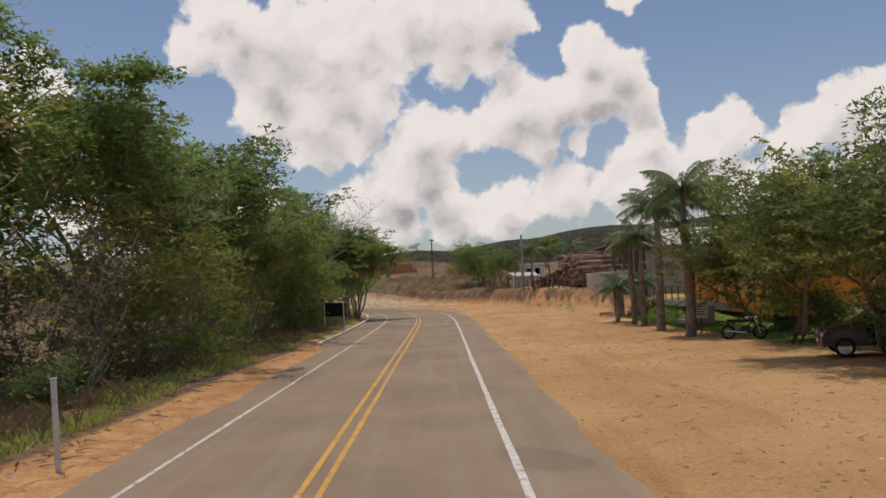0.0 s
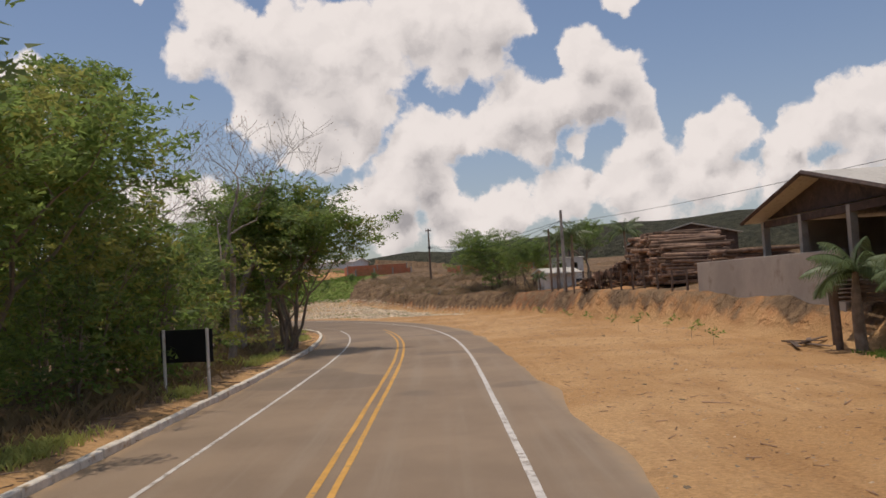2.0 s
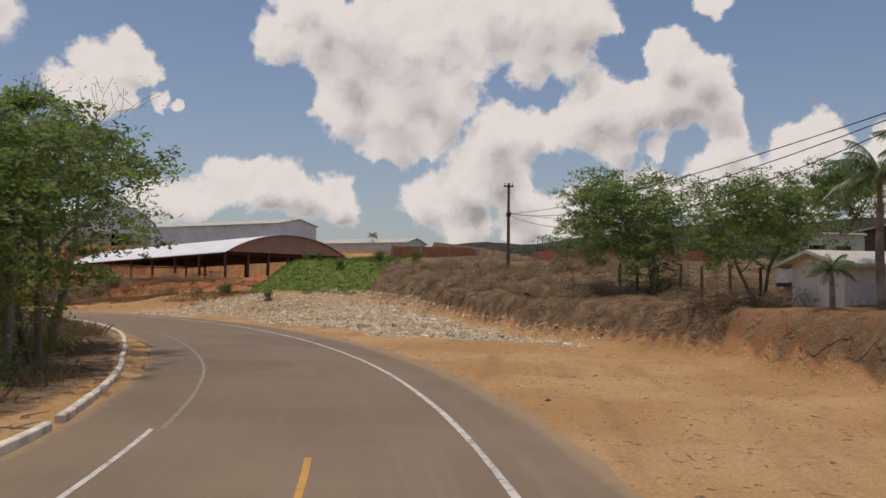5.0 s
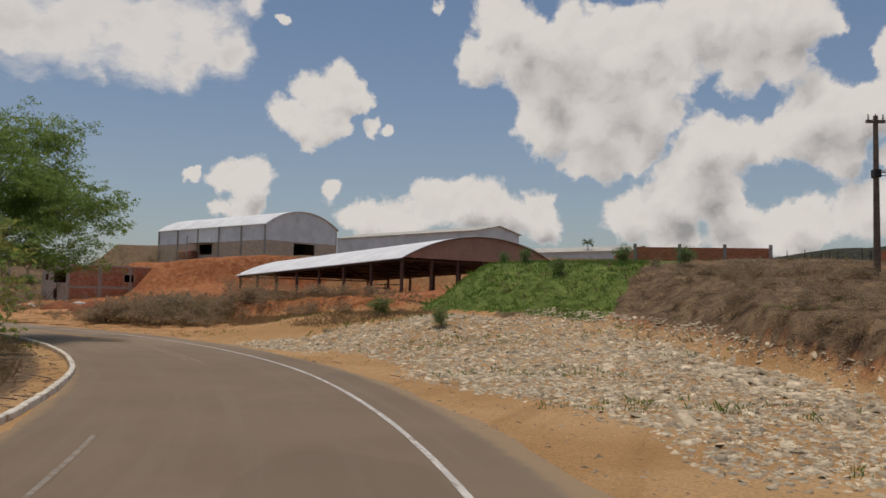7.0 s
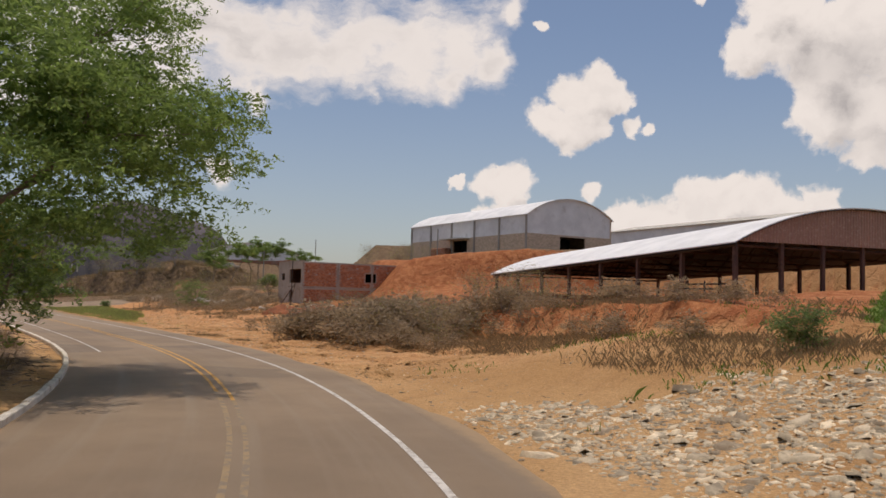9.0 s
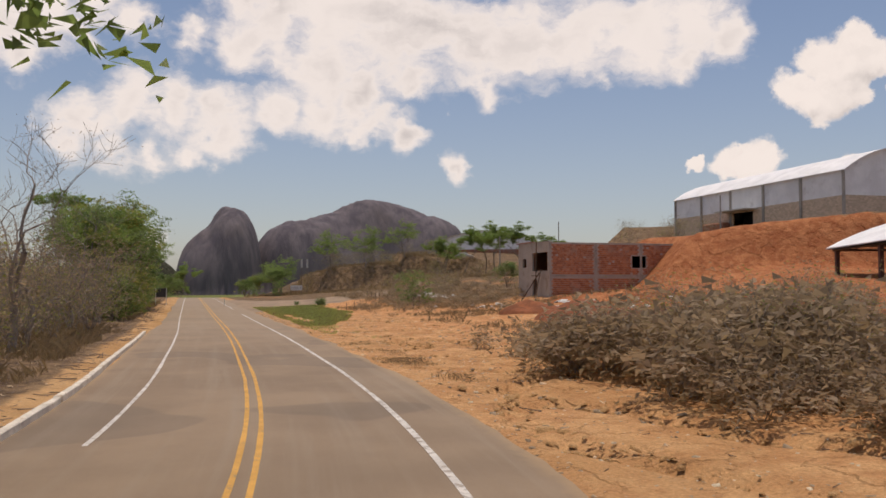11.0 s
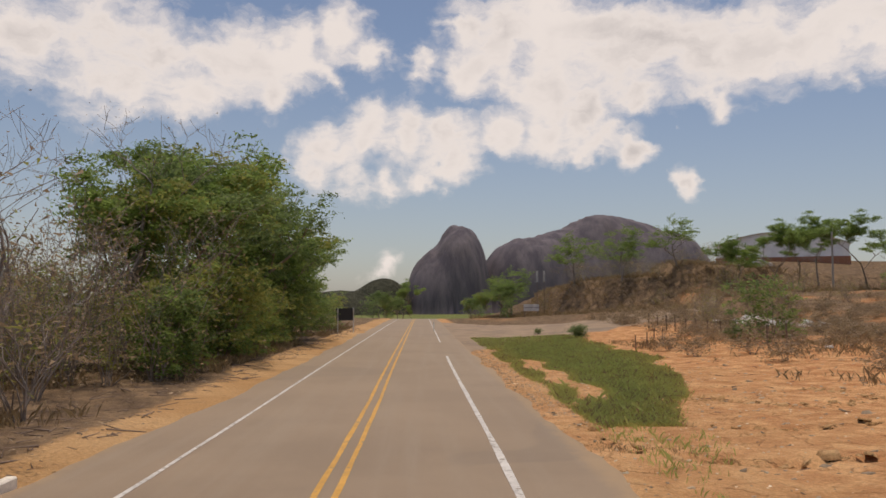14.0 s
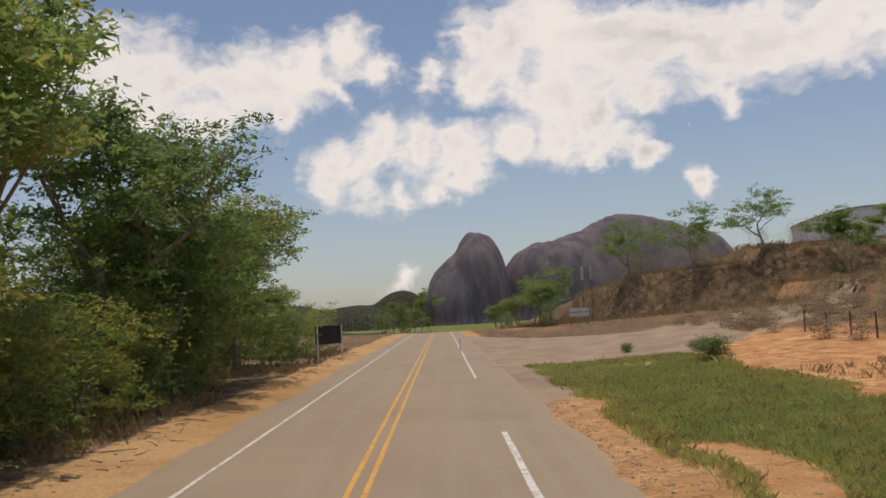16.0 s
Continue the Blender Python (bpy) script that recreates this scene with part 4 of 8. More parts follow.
for name, lat, w, mat, s0, s1 in (("yellow_line", -0.15, 0.11, PAINT_YELLOW, -120, 93), ("yellow_line", 0.15, 0.11, PAINT_YELLOW, -120, 97),
                                  ("yellow_line", lambda s: -0.205 + np.interp(s, [195, 232], [0, 0.2]), 0.11, PAINT_YELLOW, 166, 520), ("yellow_line", lambda s: 0.095 + np.interp(s, [195, 232], [0, 0.2]), 0.11, PAINT_YELLOW, 164, 520), ("yellow_line", -0.15, 0.11, PAINT_OCHRE, 150, 166), ("yellow_line", 0.15, 0.11, PAINT_OCHRE, 148, 164),
                                  ("edge_line", 2.98, 0.13, PAINT_WHITE, -120, 252), ("edge_line", -2.85, 0.10, PAINT_WHITE, -120, 100), ("edge_line", lambda s: np.interp(s, [99, 112, 131], [-2.7, -2.75, -3.0]), 0.10, PAINT_FAINT, 100, 131),
                                  ("edge_line", -2.85, 0.10, PAINT_WHITE, 183, 520), ("edge_line", 2.98, 0.10, PAINT_WHITE, 268, 520)):
    colour = "yellow" if mat in (PAINT_YELLOW, PAINT_OCHRE) else "white"
    tagged(new(name, strip(name, s0, s1, lat if callable(lat) else lat - w / 2, (lambda s: lat(s) + 0.1) if callable(lat) else lat + w / 2, 0.006, mat, 0.5, 0.012, int(s0) % 97)),
           f"worn {colour} road marking line on the asphalt", "road marking", "road lines", "structure")


def make_kerb():
    kerb = thing("kerb", "limewashed concrete kerb along the inside of the bend, chipped and dusty", "kerb", kind="structure")
    bm = boxed((-0.09, 0.09, -0.485, 0.485, -0.12, 0.17), bevel=0.025)
    me = bm_mesh("kerb_stone", bm, LIMEWASH)
    rng = random.Random(5)
    for i in range(176):
        s = 44.5 + i * 1.0
        if rng.random() < 0.015:
            continue
        off = float(np.interp(s, [100, 108, 116, 124, 132, 145, 180, 200], [-4.72, -5.1, -5.5, -5.4, -5.0, -4.6, -4.45, -4.72]))
        p = on_road(s, off)
        t = on_road(s + 0.5, off) - on_road(s - 0.5, off)
        ob = new("kerb_stone", me)
        ob.parent = kerb
        ob.matrix_world = pose(p[0], p[1], p[2] + rng.uniform(-0.015, 0.01), rng.uniform(-1, 1), rng.uniform(-3, 3), math.degrees(math.atan2(-t[0], t[1])) + rng.uniform(-1, 1))


make_kerb()


def make_side_road():
    """Dusty side road that leaves the main road and climbs the slope."""
    line = spline([(-131.0, 187.5, 0), (-139.0, 195.5, 0), (-149.0, 208.5, 0), (-156.0, 224.0, 0), (-158.5, 243.0, 0), (-157.0, 266.0, 0)], 1.0)
    d = np.gradient(line[:, :2], axis=0)
    d /= np.linalg.norm(d, axis=1, keepdims=True)
    half = np.interp(np.arange(len(line)), [0, 10, 20, 60], [12.0, 8.0, 5.6, 4.6])
    cols = []
    for u in np.linspace(-1, 1, 7):
        x, y = line[:, 0] + d[:, 1] * half * u, line[:, 1] - d[:, 0] * half * u
        cols.append(np.stack([x, y, height(x, y) + 0.045 - 0.02 * abs(u)], 1))
    v = np.stack(cols, 1)
    keep = frame_of(v[:, 3, 0], v[:, 3, 1])[1] > 4.3
    v = v[np.argmax(keep):]
    n, k = v.shape[:2]
    v[0, :, 2] -= 0.04
    i = (np.arange(n - 1)[:, None] * k + np.arange(k - 1)[None]).ravel()
    tagged(new("side_road", array_mesh("side_road", v.reshape(-1, 3), np.stack([i, i + 1, i + k + 1, i + k], 1), TRACK, True)), "dusty pale side road climbing from the junction", "road", kind="structure")


make_side_road()


def make_apron():
    """The dusty mouth of the side road, wide along the main road and narrowing up the slope."""
    lats, k = np.linspace(4.2, 27, 24), 33
    rows = []
    for lat in lats:
        near = np.interp(lat, [4.2, 8, 13, 18, 27], [254, 264, 271, 278, 288]) + 0.7 * math.sin(lat * 1.7)
        far = np.interp(lat, [4.2, 8, 13, 18, 27], [336, 319, 304, 300, 300]) + 0.8 * math.sin(lat * 1.1)
        p = on_road(np.linspace(near, far, k), np.full(k, lat))
        p[:, 2] = height(p[:, 0], p[:, 1]) + np.where(np.abs(np.linspace(-1, 1, k)) > 0.97, -0.03, 0.035) + (0.02 if lat < 4.5 else 0.0)
        rows.append(p)
    v = np.stack(rows, 0)
    i = (np.arange(len(lats) - 1)[:, None] * k + np.arange(k - 1)[None]).ravel()
    tagged(new("junction", array_mesh("junction", v.reshape(-1, 3), np.stack([i, i + k, i + k + 1, i + 1], 1), TRACK, True)), "dusty worn mouth of the side road at the junction", "road", kind="structure")


make_apron()

# ---- plants ----
def tube_rows(path, radii, sides):
    """Vertices and quads of a tapered tube along a path."""
    path = np.asarray(path, float)
    d = np.gradient(path, axis=0)
    d /= np.linalg.norm(d, axis=1, keepdims=True) + 1e-9
    ref = np.where(np.abs(d[:, 2:3]) > 0.9, np.array([[1.0, 0, 0]]), np.array([[0, 0, 1.0]]))
    u = np.cross(d, ref)
    u /= np.linalg.norm(u, axis=1, keepdims=True) + 1e-9
    w = np.cross(d, u)
    a = np.arange(sides) * 2 * np.pi / sides
    ring = u[:, None] * np.cos(a)[None, :, None] + w[:, None] * np.sin(a)[None, :, None]
    v = path[:, None] + ring * np.asarray(radii)[:, None, None]
    n = len(path)
    i = np.arange(n - 1)[:, None] * sides
    j = np.arange(sides)[None]
    q = np.stack([i + j, i + (j + 1) % sides, i + sides + (j + 1) % sides, i + sides + j], -1).reshape(-1, 4)
    return v.reshape(-1, 3), q


def grow(rng, start, way, length, radius, depth, spread, lift, wood, tips, bend=0.25, splits=(2, 4), taper=0.62):
    """A limb that bends, forks and ends in tips."""
    n = 4 if depth > 2 else 2
    p, d = np.array(start, float), np.array(way, float)
    pts = [p.copy()]
    for k in range(n):
        d = d + rng.normal(0, bend, 3) * 0.5 + np.array([0, 0, lift * 0.12])
        d /= np.linalg.norm(d)
        p = p + d * length / n
        pts.append(p.copy())
    wood.append((pts, np.linspace(radius, radius * taper, n + 1), 7 if depth > 2 and radius > 0.05 else (4 if depth > 1 else 3)))
    if depth <= 0:
        tips.append((pts[-1], d.copy()))
        tips.append((pts[-2], d.copy()))
        return
    for k in range(rng.randint(splits[0], splits[1] + 1)):
        at = pts[-1] if k == 0 else pts[rng.randint(max(1, n - 2), n + 1)]
        a = rng.uniform(0, 2 * np.pi)
        side = np.array([np.cos(a), np.sin(a), 0.0])
        nd = d * (1 - spread) + side * spread + np.array([0, 0, lift * 0.25])
        nd /= np.linalg.norm(nd)
        grow(rng, at, nd, length * rng.uniform(0.6, 0.85), radius * taper * rng.uniform(0.6, 0.85), depth - 1, spread, lift, wood, tips, bend, splits, taper)


def wood_mesh(name, wood, mat):
    vs, qs, base = [], [], 0
    for pts, radii, sides in wood:
        v, q = tube_rows(pts, np.maximum(radii, 0.007), sides)
        vs.append(v)
        qs.append(q + base)
        base += len(v)
    return array_mesh(name, np.vstack(vs), np.vstack(qs), mat, True)


def leaf_mesh(name, rng, centres, per, size, scatter, flat, mat, droop=0.0):
    """Clumps of small pointed leaves round the given places. flat: how much a clump is pressed into a layer."""
    many = max(1, per // 12)
    spray = np.repeat(np.asarray(centres, float), many, 0)
    off = rng.normal(0, 1, (len(spray), 3))
    off *= scatter * 1.75 * rng.uniform(0, 1, (len(spray), 1)) ** 0.5 / np.linalg.norm(off, axis=1, keepdims=True)
    off[:, 2] *= flat
    c = np.repeat(spray + off, max(1, round(per / many)), 0)
    n = len(c)
    near = rng.normal(0, 1, (n, 3)) * np.array([1.0, 1.0, 0.45])
    c = c + near * (size * 0.85 if many > 1 else scatter * 0.8)
    ax = rng.normal(0, 1, (n, 3))
    ax[:, 2] = ax[:, 2] * 0.45 - droop
    ax /= np.linalg.norm(ax, axis=1, keepdims=True)
    nr = rng.normal(0, 0.95, (n, 3)) + np.array([0, 0, 1.0])
    bi = np.cross(ax, nr)
    bi /= np.linalg.norm(bi, axis=1, keepdims=True) + 1e-9
    ln = size * rng.uniform(0.6, 1.4, (n, 1))
    wd = ln * rng.uniform(0.32, 0.55, (n, 1))
    v = np.stack([c - ax * ln * 0.5 + bi * wd * 0.5, c - ax * ln * 0.35 - bi * wd * 0.5, c + ax * ln * 0.55], 1).reshape(-1, 3)
    return array_mesh(name, v, np.arange(n * 3).reshape(-1, 3), mat)


def tree(name, label, seed, height_m, trunk, lean=(0, 0), spread=0.55, lift=0.6, depth=4, first=0.32, leaf=0.16, leaves=3000, scatter=0.5, flat=0.55,
         leaf_mat=None, bark=None, trunk_r=0.16, splits=(2, 4), stems=1, droop=0.1, bend=0.3, category="tree", second=None, skirt=0.0, fill=0, hang=0):
    """A tree with a forked trunk, limbs and a loose crown of separate leaves, standing at the origin."""
    rng = np.random.RandomState(seed)
    wood, tips = [], []
    for k in range(stems):
        a = rng.uniform(0, 6.28)
        way = np.array([lean[0] + (0.28 * np.cos(a) if stems > 1 else 0), lean[1] + (0.28 * np.sin(a) if stems > 1 else 0), 1.0])
        way /= np.linalg.norm(way)
        st = np.array([0.02 * height_m * np.cos(a), 0.02 * height_m * np.sin(a), -0.15]) if stems > 1 else np.array([0, 0, -0.15])
        grow(rng, st, way, height_m * first, trunk_r * (0.75 if stems > 1 else 1), depth, spread, lift, wood, tips, bend, splits)
    pts = np.array([t[0] for t in tips])
    k = height_m / max(1.0, pts[:, 2].max() + scatter * flat)
    wood = [([p * k for p in a], b, c) for a, b, c in wood]
    pts = pts * k
    if category in ("shrub", "bush"):
        low = pts[rng.permutation(len(pts))[:len(pts) * 2 // 3]] * np.array([1.0, 1.0, 0.0]) + np.stack([0 * pts[:len(pts) * 2 // 3, 0], 0 * pts[:len(pts) * 2 // 3, 0], pts[:len(pts) * 2 // 3, 2] * rng.uniform(0.15, 0.85, len(pts) * 2 // 3)], 1)
        pts = np.vstack([pts, low])
    if skirt:
        low = pts[rng.permutation(len(pts))[:int(len(pts) * skirt)]]
        mid = pts[:, :2].mean(0)
        away = 1.0 + rng.uniform(0, 0.12, (len(low), 1))
        low = np.hstack([mid + (low[:, :2] - mid) * away, low[:, 2:] * rng.uniform(0.32 if skirt > 0.9 else 0.5, 0.9, (len(low), 1))])
        far_out = np.hypot(*(low[:, :2] - mid).T) / height_m
        low = low[(far_out > 0.16) & ((low[:, 2] > 0.42 * height_m) | (far_out < 0.33))]
        pts = np.vstack([pts, low])
    if fill:
        # clumps through the body of the crown, thinner towards the middle, in uneven masses
        mid, far = pts.mean(0), np.percentile(np.abs(pts - pts.mean(0)), 88, axis=0) * np.array([1.12, 1.12, 1.0])
        more = rng.normal(0, 1, (fill * 3, 3))
        more /= np.linalg.norm(more, axis=1, keepdims=True)
        lobes = rng.normal(0, 1, (7, 3))
        lobes /= np.linalg.norm(lobes, axis=1, keepdims=True)
        reach = 0.72 + 0.42 * np.max(more @ lobes.T, axis=1) ** 3
        more = more * (reach * rng.uniform(0.45, 1.0, fill * 3))[:, None]
        more = more[(more[:, 2] > -0.75)][:fill]
        pts = np.vstack([pts, mid + more * far])
    if hang:
        # low branches hanging round the rim of the crown
        a, mid = rng.uniform(0, 6.28, hang), pts[:, :2].mean(0)
        out = np.percentile(np.hypot(*(pts[:, :2] - mid).T), 85) * rng.uniform(0.55, 1.12, hang)
        pts = np.vstack([pts, np.stack([mid[0] + np.cos(a) * out, mid[1] + np.sin(a) * out, height_m * rng.uniform(0.26, 0.6, hang)], 1)])
    if len(pts) > 900:
        pts = pts[rng.permutation(len(pts))[:900]]
    per = max(1, round(leaves / len(pts)))
    ob = thing(name, label, category)
    tagged(part("trunk", wood_mesh("trunk", wood, bark or BARK), None, ob))
    if leaf_mat:
        if second:
            cut = rng.uniform(0, 1, len(pts)) < second[1]
            part("crown", leaf_mesh("crown", rng, pts[~cut], per, leaf, scatter, flat, leaf_mat, droop), None, ob)
            if cut.any():
                part("foliage", leaf_mesh("foliage", rng, pts[cut], per, leaf, scatter, flat, second[0], droop), None, ob)
        else:
            part("crown", leaf_mesh("crown", rng, pts, per, leaf, scatter, flat, leaf_mat, droop), None, ob)
    return ob


def palm(name, label, seed, trunk_h, fronds, frond_len, trunk_r):
    """A feather palm: a ringed trunk, arching fronds with hanging leaflets."""
    rng = np.random.RandomState(seed)
    ob = thing(name, label, "palm tree")
    hs = np.linspace(-0.1, trunk_h, 14)
    swell = 1 + 0.25 * np.exp(-((hs / trunk_h - 0.35) / 0.25) ** 2) + 0.35 * np.exp(-hs / 0.4)
    swell[-3:] *= 0.72
    pts = np.stack([0.06 * np.sin(hs), 0.04 * np.cos(hs * 0.7), hs], 1)
    part("trunk", wood_mesh("trunk", [(pts, trunk_r * swell, 12)], PALM_BARK), None, ob)
    top = pts[-1]
    for f in range(fronds):
        a = f * 2.399 + rng.uniform(-0.25, 0.25)
        up = np.clip(1.4 - 1.45 * (f / fronds) ** 0.9 + rng.uniform(-0.12, 0.12), -0.45, 1.35)
        n = 12
        t = np.linspace(0, 1, n)
        elev = up - t * (1.25 + 0.25 * rng.uniform())
        step = frond_len / n
        r = np.cumsum(np.cos(elev) * step)
        h = np.cumsum(np.sin(elev) * step)
        rib = np.stack([top[0] + np.cos(a) * r, top[1] + np.sin(a) * r, top[2] + h], 1)
        rib = np.vstack([top, rib])
        verts, faces = [], []
        v, q = tube_rows(rib, np.linspace(0.035, 0.008, len(rib)), 3)
        verts.append(v)
        faces.append(q)
        base = len(v)
        d = np.array([np.cos(a), np.sin(a), 0.0])
        side = np.array([-np.sin(a), np.cos(a), 0.0])
        ks = np.linspace(0.1, 1.0, 60)
        for sgn in (-1, 1):
            c = np.stack([np.interp(ks * (len(rib) - 1), np.arange(len(rib)), rib[:, i]) for i in range(3)], 1)
            ln = frond_len * 0.33 * np.sin(np.pi * np.clip(ks * 0.9 + 0.08, 0, 1))[:, None] * rng.uniform(0.8, 1.15, (len(ks), 1))
            out = side * sgn * 0.75 + d * 0.45
            tip = c + out * ln * 0.8 + np.array([0, 0, -1.0]) * ln * rng.uniform(0.45, 1.1, (len(ks), 1))
            mid = (c + tip) / 2 + np.array([0, 0, 0.10]) * ln
            wv = d * 0.013
            leafs = np.stack([c - wv, c + wv, mid + wv, tip, mid - wv], 1)
            m = len(ks)
            verts.append(leafs.reshape(-1, 3))
            i = base + np.arange(m)[:, None] * 5
            faces.append(np.concatenate([i + np.array([[0, 1, 2, 4]]), i + np.array([[4, 2, 3, 3]])], 0))
            base += m * 5
        vv, qq = np.vstack(verts), np.vstack(faces)
        me = mesh_of("frond", vv.tolist(), [tuple(dict.fromkeys(row)) for row in qq.tolist()], LEAF_PALM)
        part("frond", me, None, ob)
    return ob


def stand(ob, x, y, turn=0.0, size=1.0, first=False, sink=0.0, tall=1.0):
    """Puts a plant (or a copy of it) on the ground."""
    m = pose(x, y, ground_at(x, y) - sink, 0, 0, turn)
    if first:
        ob.matrix_world = m @ Matrix.Diagonal((size, size, size * tall, 1))
        return ob
    c = copy_thing(ob, m)
    c.scale = (size, size, size * tall)
    return c
PLANTED = {}


def plant(key, s, lat, turn, size=1.0, tall=1.0, xy=None, group=""):
    """Plants one more of a kind at s metres along the road and lat metres to its right, or at xy."""
    x, y = xy if xy else on_road(s, lat)[:2]
    ob = KINDS[key]
    made = stand(ob, x, y, turn, size, key not in PLANTED, 0.0, tall)
    PLANTED[key] = PLANTED.get(key, 0) + 1
    if group:
        tagged(made, group=group)
    return made


def brush(label, key, rows):
    """Many plants of one kind that nobody could count, joined: rows of x, y, turn, size, tall."""
    x, y, turn, size, tall = np.array(rows, float).T
    z = height(x, y)
    c, sn = np.cos(np.radians(turn)), np.sin(np.radians(turn))
    whole = thing("brushwood", label, "brush", kind="stuff")
    for child in KINDS[key].children:
        me = child.data
        co = np.empty(len(me.vertices) * 3)
        me.vertices.foreach_get("co", co)
        co = co.reshape(-1, 3)
        k = len(me.polygons[0].vertices)
        idx = np.empty(len(me.loops), np.int32)
        me.loops.foreach_get("vertex_index", idx)
        idx = idx.reshape(-1, k)
        v = np.stack([x[:, None] + size[:, None] * (c[:, None] * co[None, :, 0] - sn[:, None] * co[None, :, 1]),
                      y[:, None] + size[:, None] * (sn[:, None] * co[None, :, 0] + c[:, None] * co[None, :, 1]),
                      z[:, None] + (size * tall)[:, None] * co[None, :, 2]], -1).reshape(-1, 3)
        q = (idx[None] + (np.arange(len(x)) * len(co))[:, None, None]).reshape(-1, k)
        part(child.name.split(".")[0], array_mesh("brush", v, q, me.materials[0]), None, whole)


KINDS = {
    "tall": tree("tall_tree", "tall green legume tree with layered feathery crown beside the road", 11, 14.0, 0, (0.06, 0.03), 0.62, 0.75, 4, 0.36, 0.22, 18000, 0.5, 0.42, LEAF_GREEN, BARK, 0.2, (2, 3)),
    "tall2": tree("tall_tree", "tall green tree with an open layered crown and thin forked trunk", 27, 13.0, 0, (0.0, -0.05), 0.6, 0.7, 4, 0.38, 0.22, 18000, 0.5, 0.4, LEAF_GREEN, BARK, 0.18, (2, 3)),
    "round": tree("roadside_tree", "green roadside tree with a broad leafy crown", 5, 8.0, 0, (0.1, 0.0), 0.6, 0.55, 3, 0.34, 0.19, 14500, 0.44, 0.55, LEAF_DARK, BARK, 0.17, (3, 4), skirt=0.2, fill=50, second=(LEAF_GREEN, 0.35)),
    "round2": tree("roadside_tree", "leafy green tree with several leaning stems", 8, 8.0, 0, (0.0, 0.1), 0.55, 0.55, 3, 0.36, 0.19, 14500, 0.44, 0.55, LEAF_GREEN, BARK, 0.13, (2, 3), 3, skirt=0.2, fill=50, second=(LEAF_YELLOW, 0.25)),
    "big": tree("spreading_tree", "big spreading roadside tree overhanging the road", 71, 12.5, 0, (0.08, 0.0), 0.68, 0.5, 4, 0.26, 0.145, 115000, 0.52, 0.5, LEAF_GREEN, BARK, 0.26, (3, 4), 1, 0.2, skirt=0.9, fill=230, hang=220),
    "dense": tree("roadside_tree", "dense dark green leafy tree with drooping branches", 83, 8.0, 0, (0.05, 0.05), 0.62, 0.45, 3, 0.3, 0.2, 24000, 0.45, 0.6, LEAF_DARK, BARK, 0.16, (3, 4), 2, 0.25, skirt=0.6, fill=120, hang=90, second=(LEAF_GREEN, 0.5)),
    "scrub": tree("scrub_tree", "thicket tree with green and yellowing leaves on many thin stems", 19, 6.0, 0, (0, 0), 0.5, 0.6, 2, 0.4, 0.24, 2600, 0.5, 0.75, LEAF_GREEN, BARK, 0.06, (2, 3), 4, 0.1, 0.35, "shrub", (LEAF_YELLOW, 0.5)),
    "scrub2": tree("scrub_tree", "dense dark green thicket tree on thin stems", 23, 5.0, 0, (0, 0), 0.55, 0.5, 2, 0.38, 0.24, 2600, 0.5, 0.8, LEAF_DARK, BARK, 0.055, (2, 3), 4, 0.1, 0.35, "shrub", (LEAF_GREEN, 0.5)),
    "dry": tree("dry_thicket", "leafless grey-brown thicket of thin upright stems", 31, 5.0, 0, (0, 0), 0.4, 0.9, 3, 0.36, 0.11, 500, 0.4, 0.8, LEAF_DRY, BARK_PALE, 0.032, (2, 2), 9, 0.1, 0.5, "shrub"),
    "dry2": tree("dry_thicket", "brown drought-bare shrubs with few reddish and olive leaves", 37, 4.5, 0, (0, 0), 0.42, 0.9, 3, 0.36, 0.12, 1500, 0.45, 0.8, LEAF_DRY, BARK_PALE, 0.03, (2, 2), 8, 0.1, 0.5, "shrub", (LEAF_YELLOW, 0.35)),
    "bare": tree("bare_tree", "leafless tree with fine grey twigs", 41, 9.0, 0, (0.05, 0), 0.5, 0.7, 5, 0.3, 0.08, 200, 0.3, 0.8, LEAF_DRY, BARK_PALE, 0.15, (2, 3), 1, 0.1, 0.45),
    "umbrella": tree("umbrella_tree", "thin flat-topped tree with sparse crown on the bare slope", 43, 9.0, 0, (0.06, 0.0), 0.68, 0.35, 4, 0.45, 0.22, 8000, 0.5, 0.4, LEAF_GREEN, BARK_PALE, 0.16, (2, 4)),
    "lot": tree("lot_tree", "dark dense small-leaved tree shading the sandy lot", 47, 7.0, 0, (0, 0), 0.6, 0.4, 3, 0.26, 0.17, 24000, 0.44, 0.75, LEAF_DARK, BARK, 0.15, (3, 4), 2, 0.25, skirt=1.0, fill=240, second=(LEAF_YELLOW, 0.25)),
    "bush": tree("bush", "low rounded green bush on bare earth", 53, 1.8, 0, (0, 0), 0.6, 0.3, 2, 0.3, 0.13, 2600, 0.26, 0.8, LEAF_DARK, BARK, 0.03, (3, 4), 3, 0.1, 0.3, "bush"),
    "weed": tree("dry_bush", "low brown dry bush", 59, 1.4, 0, (0, 0), 0.55, 0.5, 1, 0.4, 0.16, 460, 0.26, 0.7, LEAF_DRY, BARK_PALE, 0.02, (2, 3), 5, 0.1, 0.4, "bush", (STRAW, 0.4)),
    "sapling": tree("sapling", "knee-high planted sapling on the sandy lot", 61, 1.1, 0, (0, 0), 0.6, 0.2, 1, 0.5, 0.16, 34, 0.10, 0.9, LEAF_GREEN, BARK, 0.015, (2, 3), 1, 0.3, 0.2, "sapling"),
}

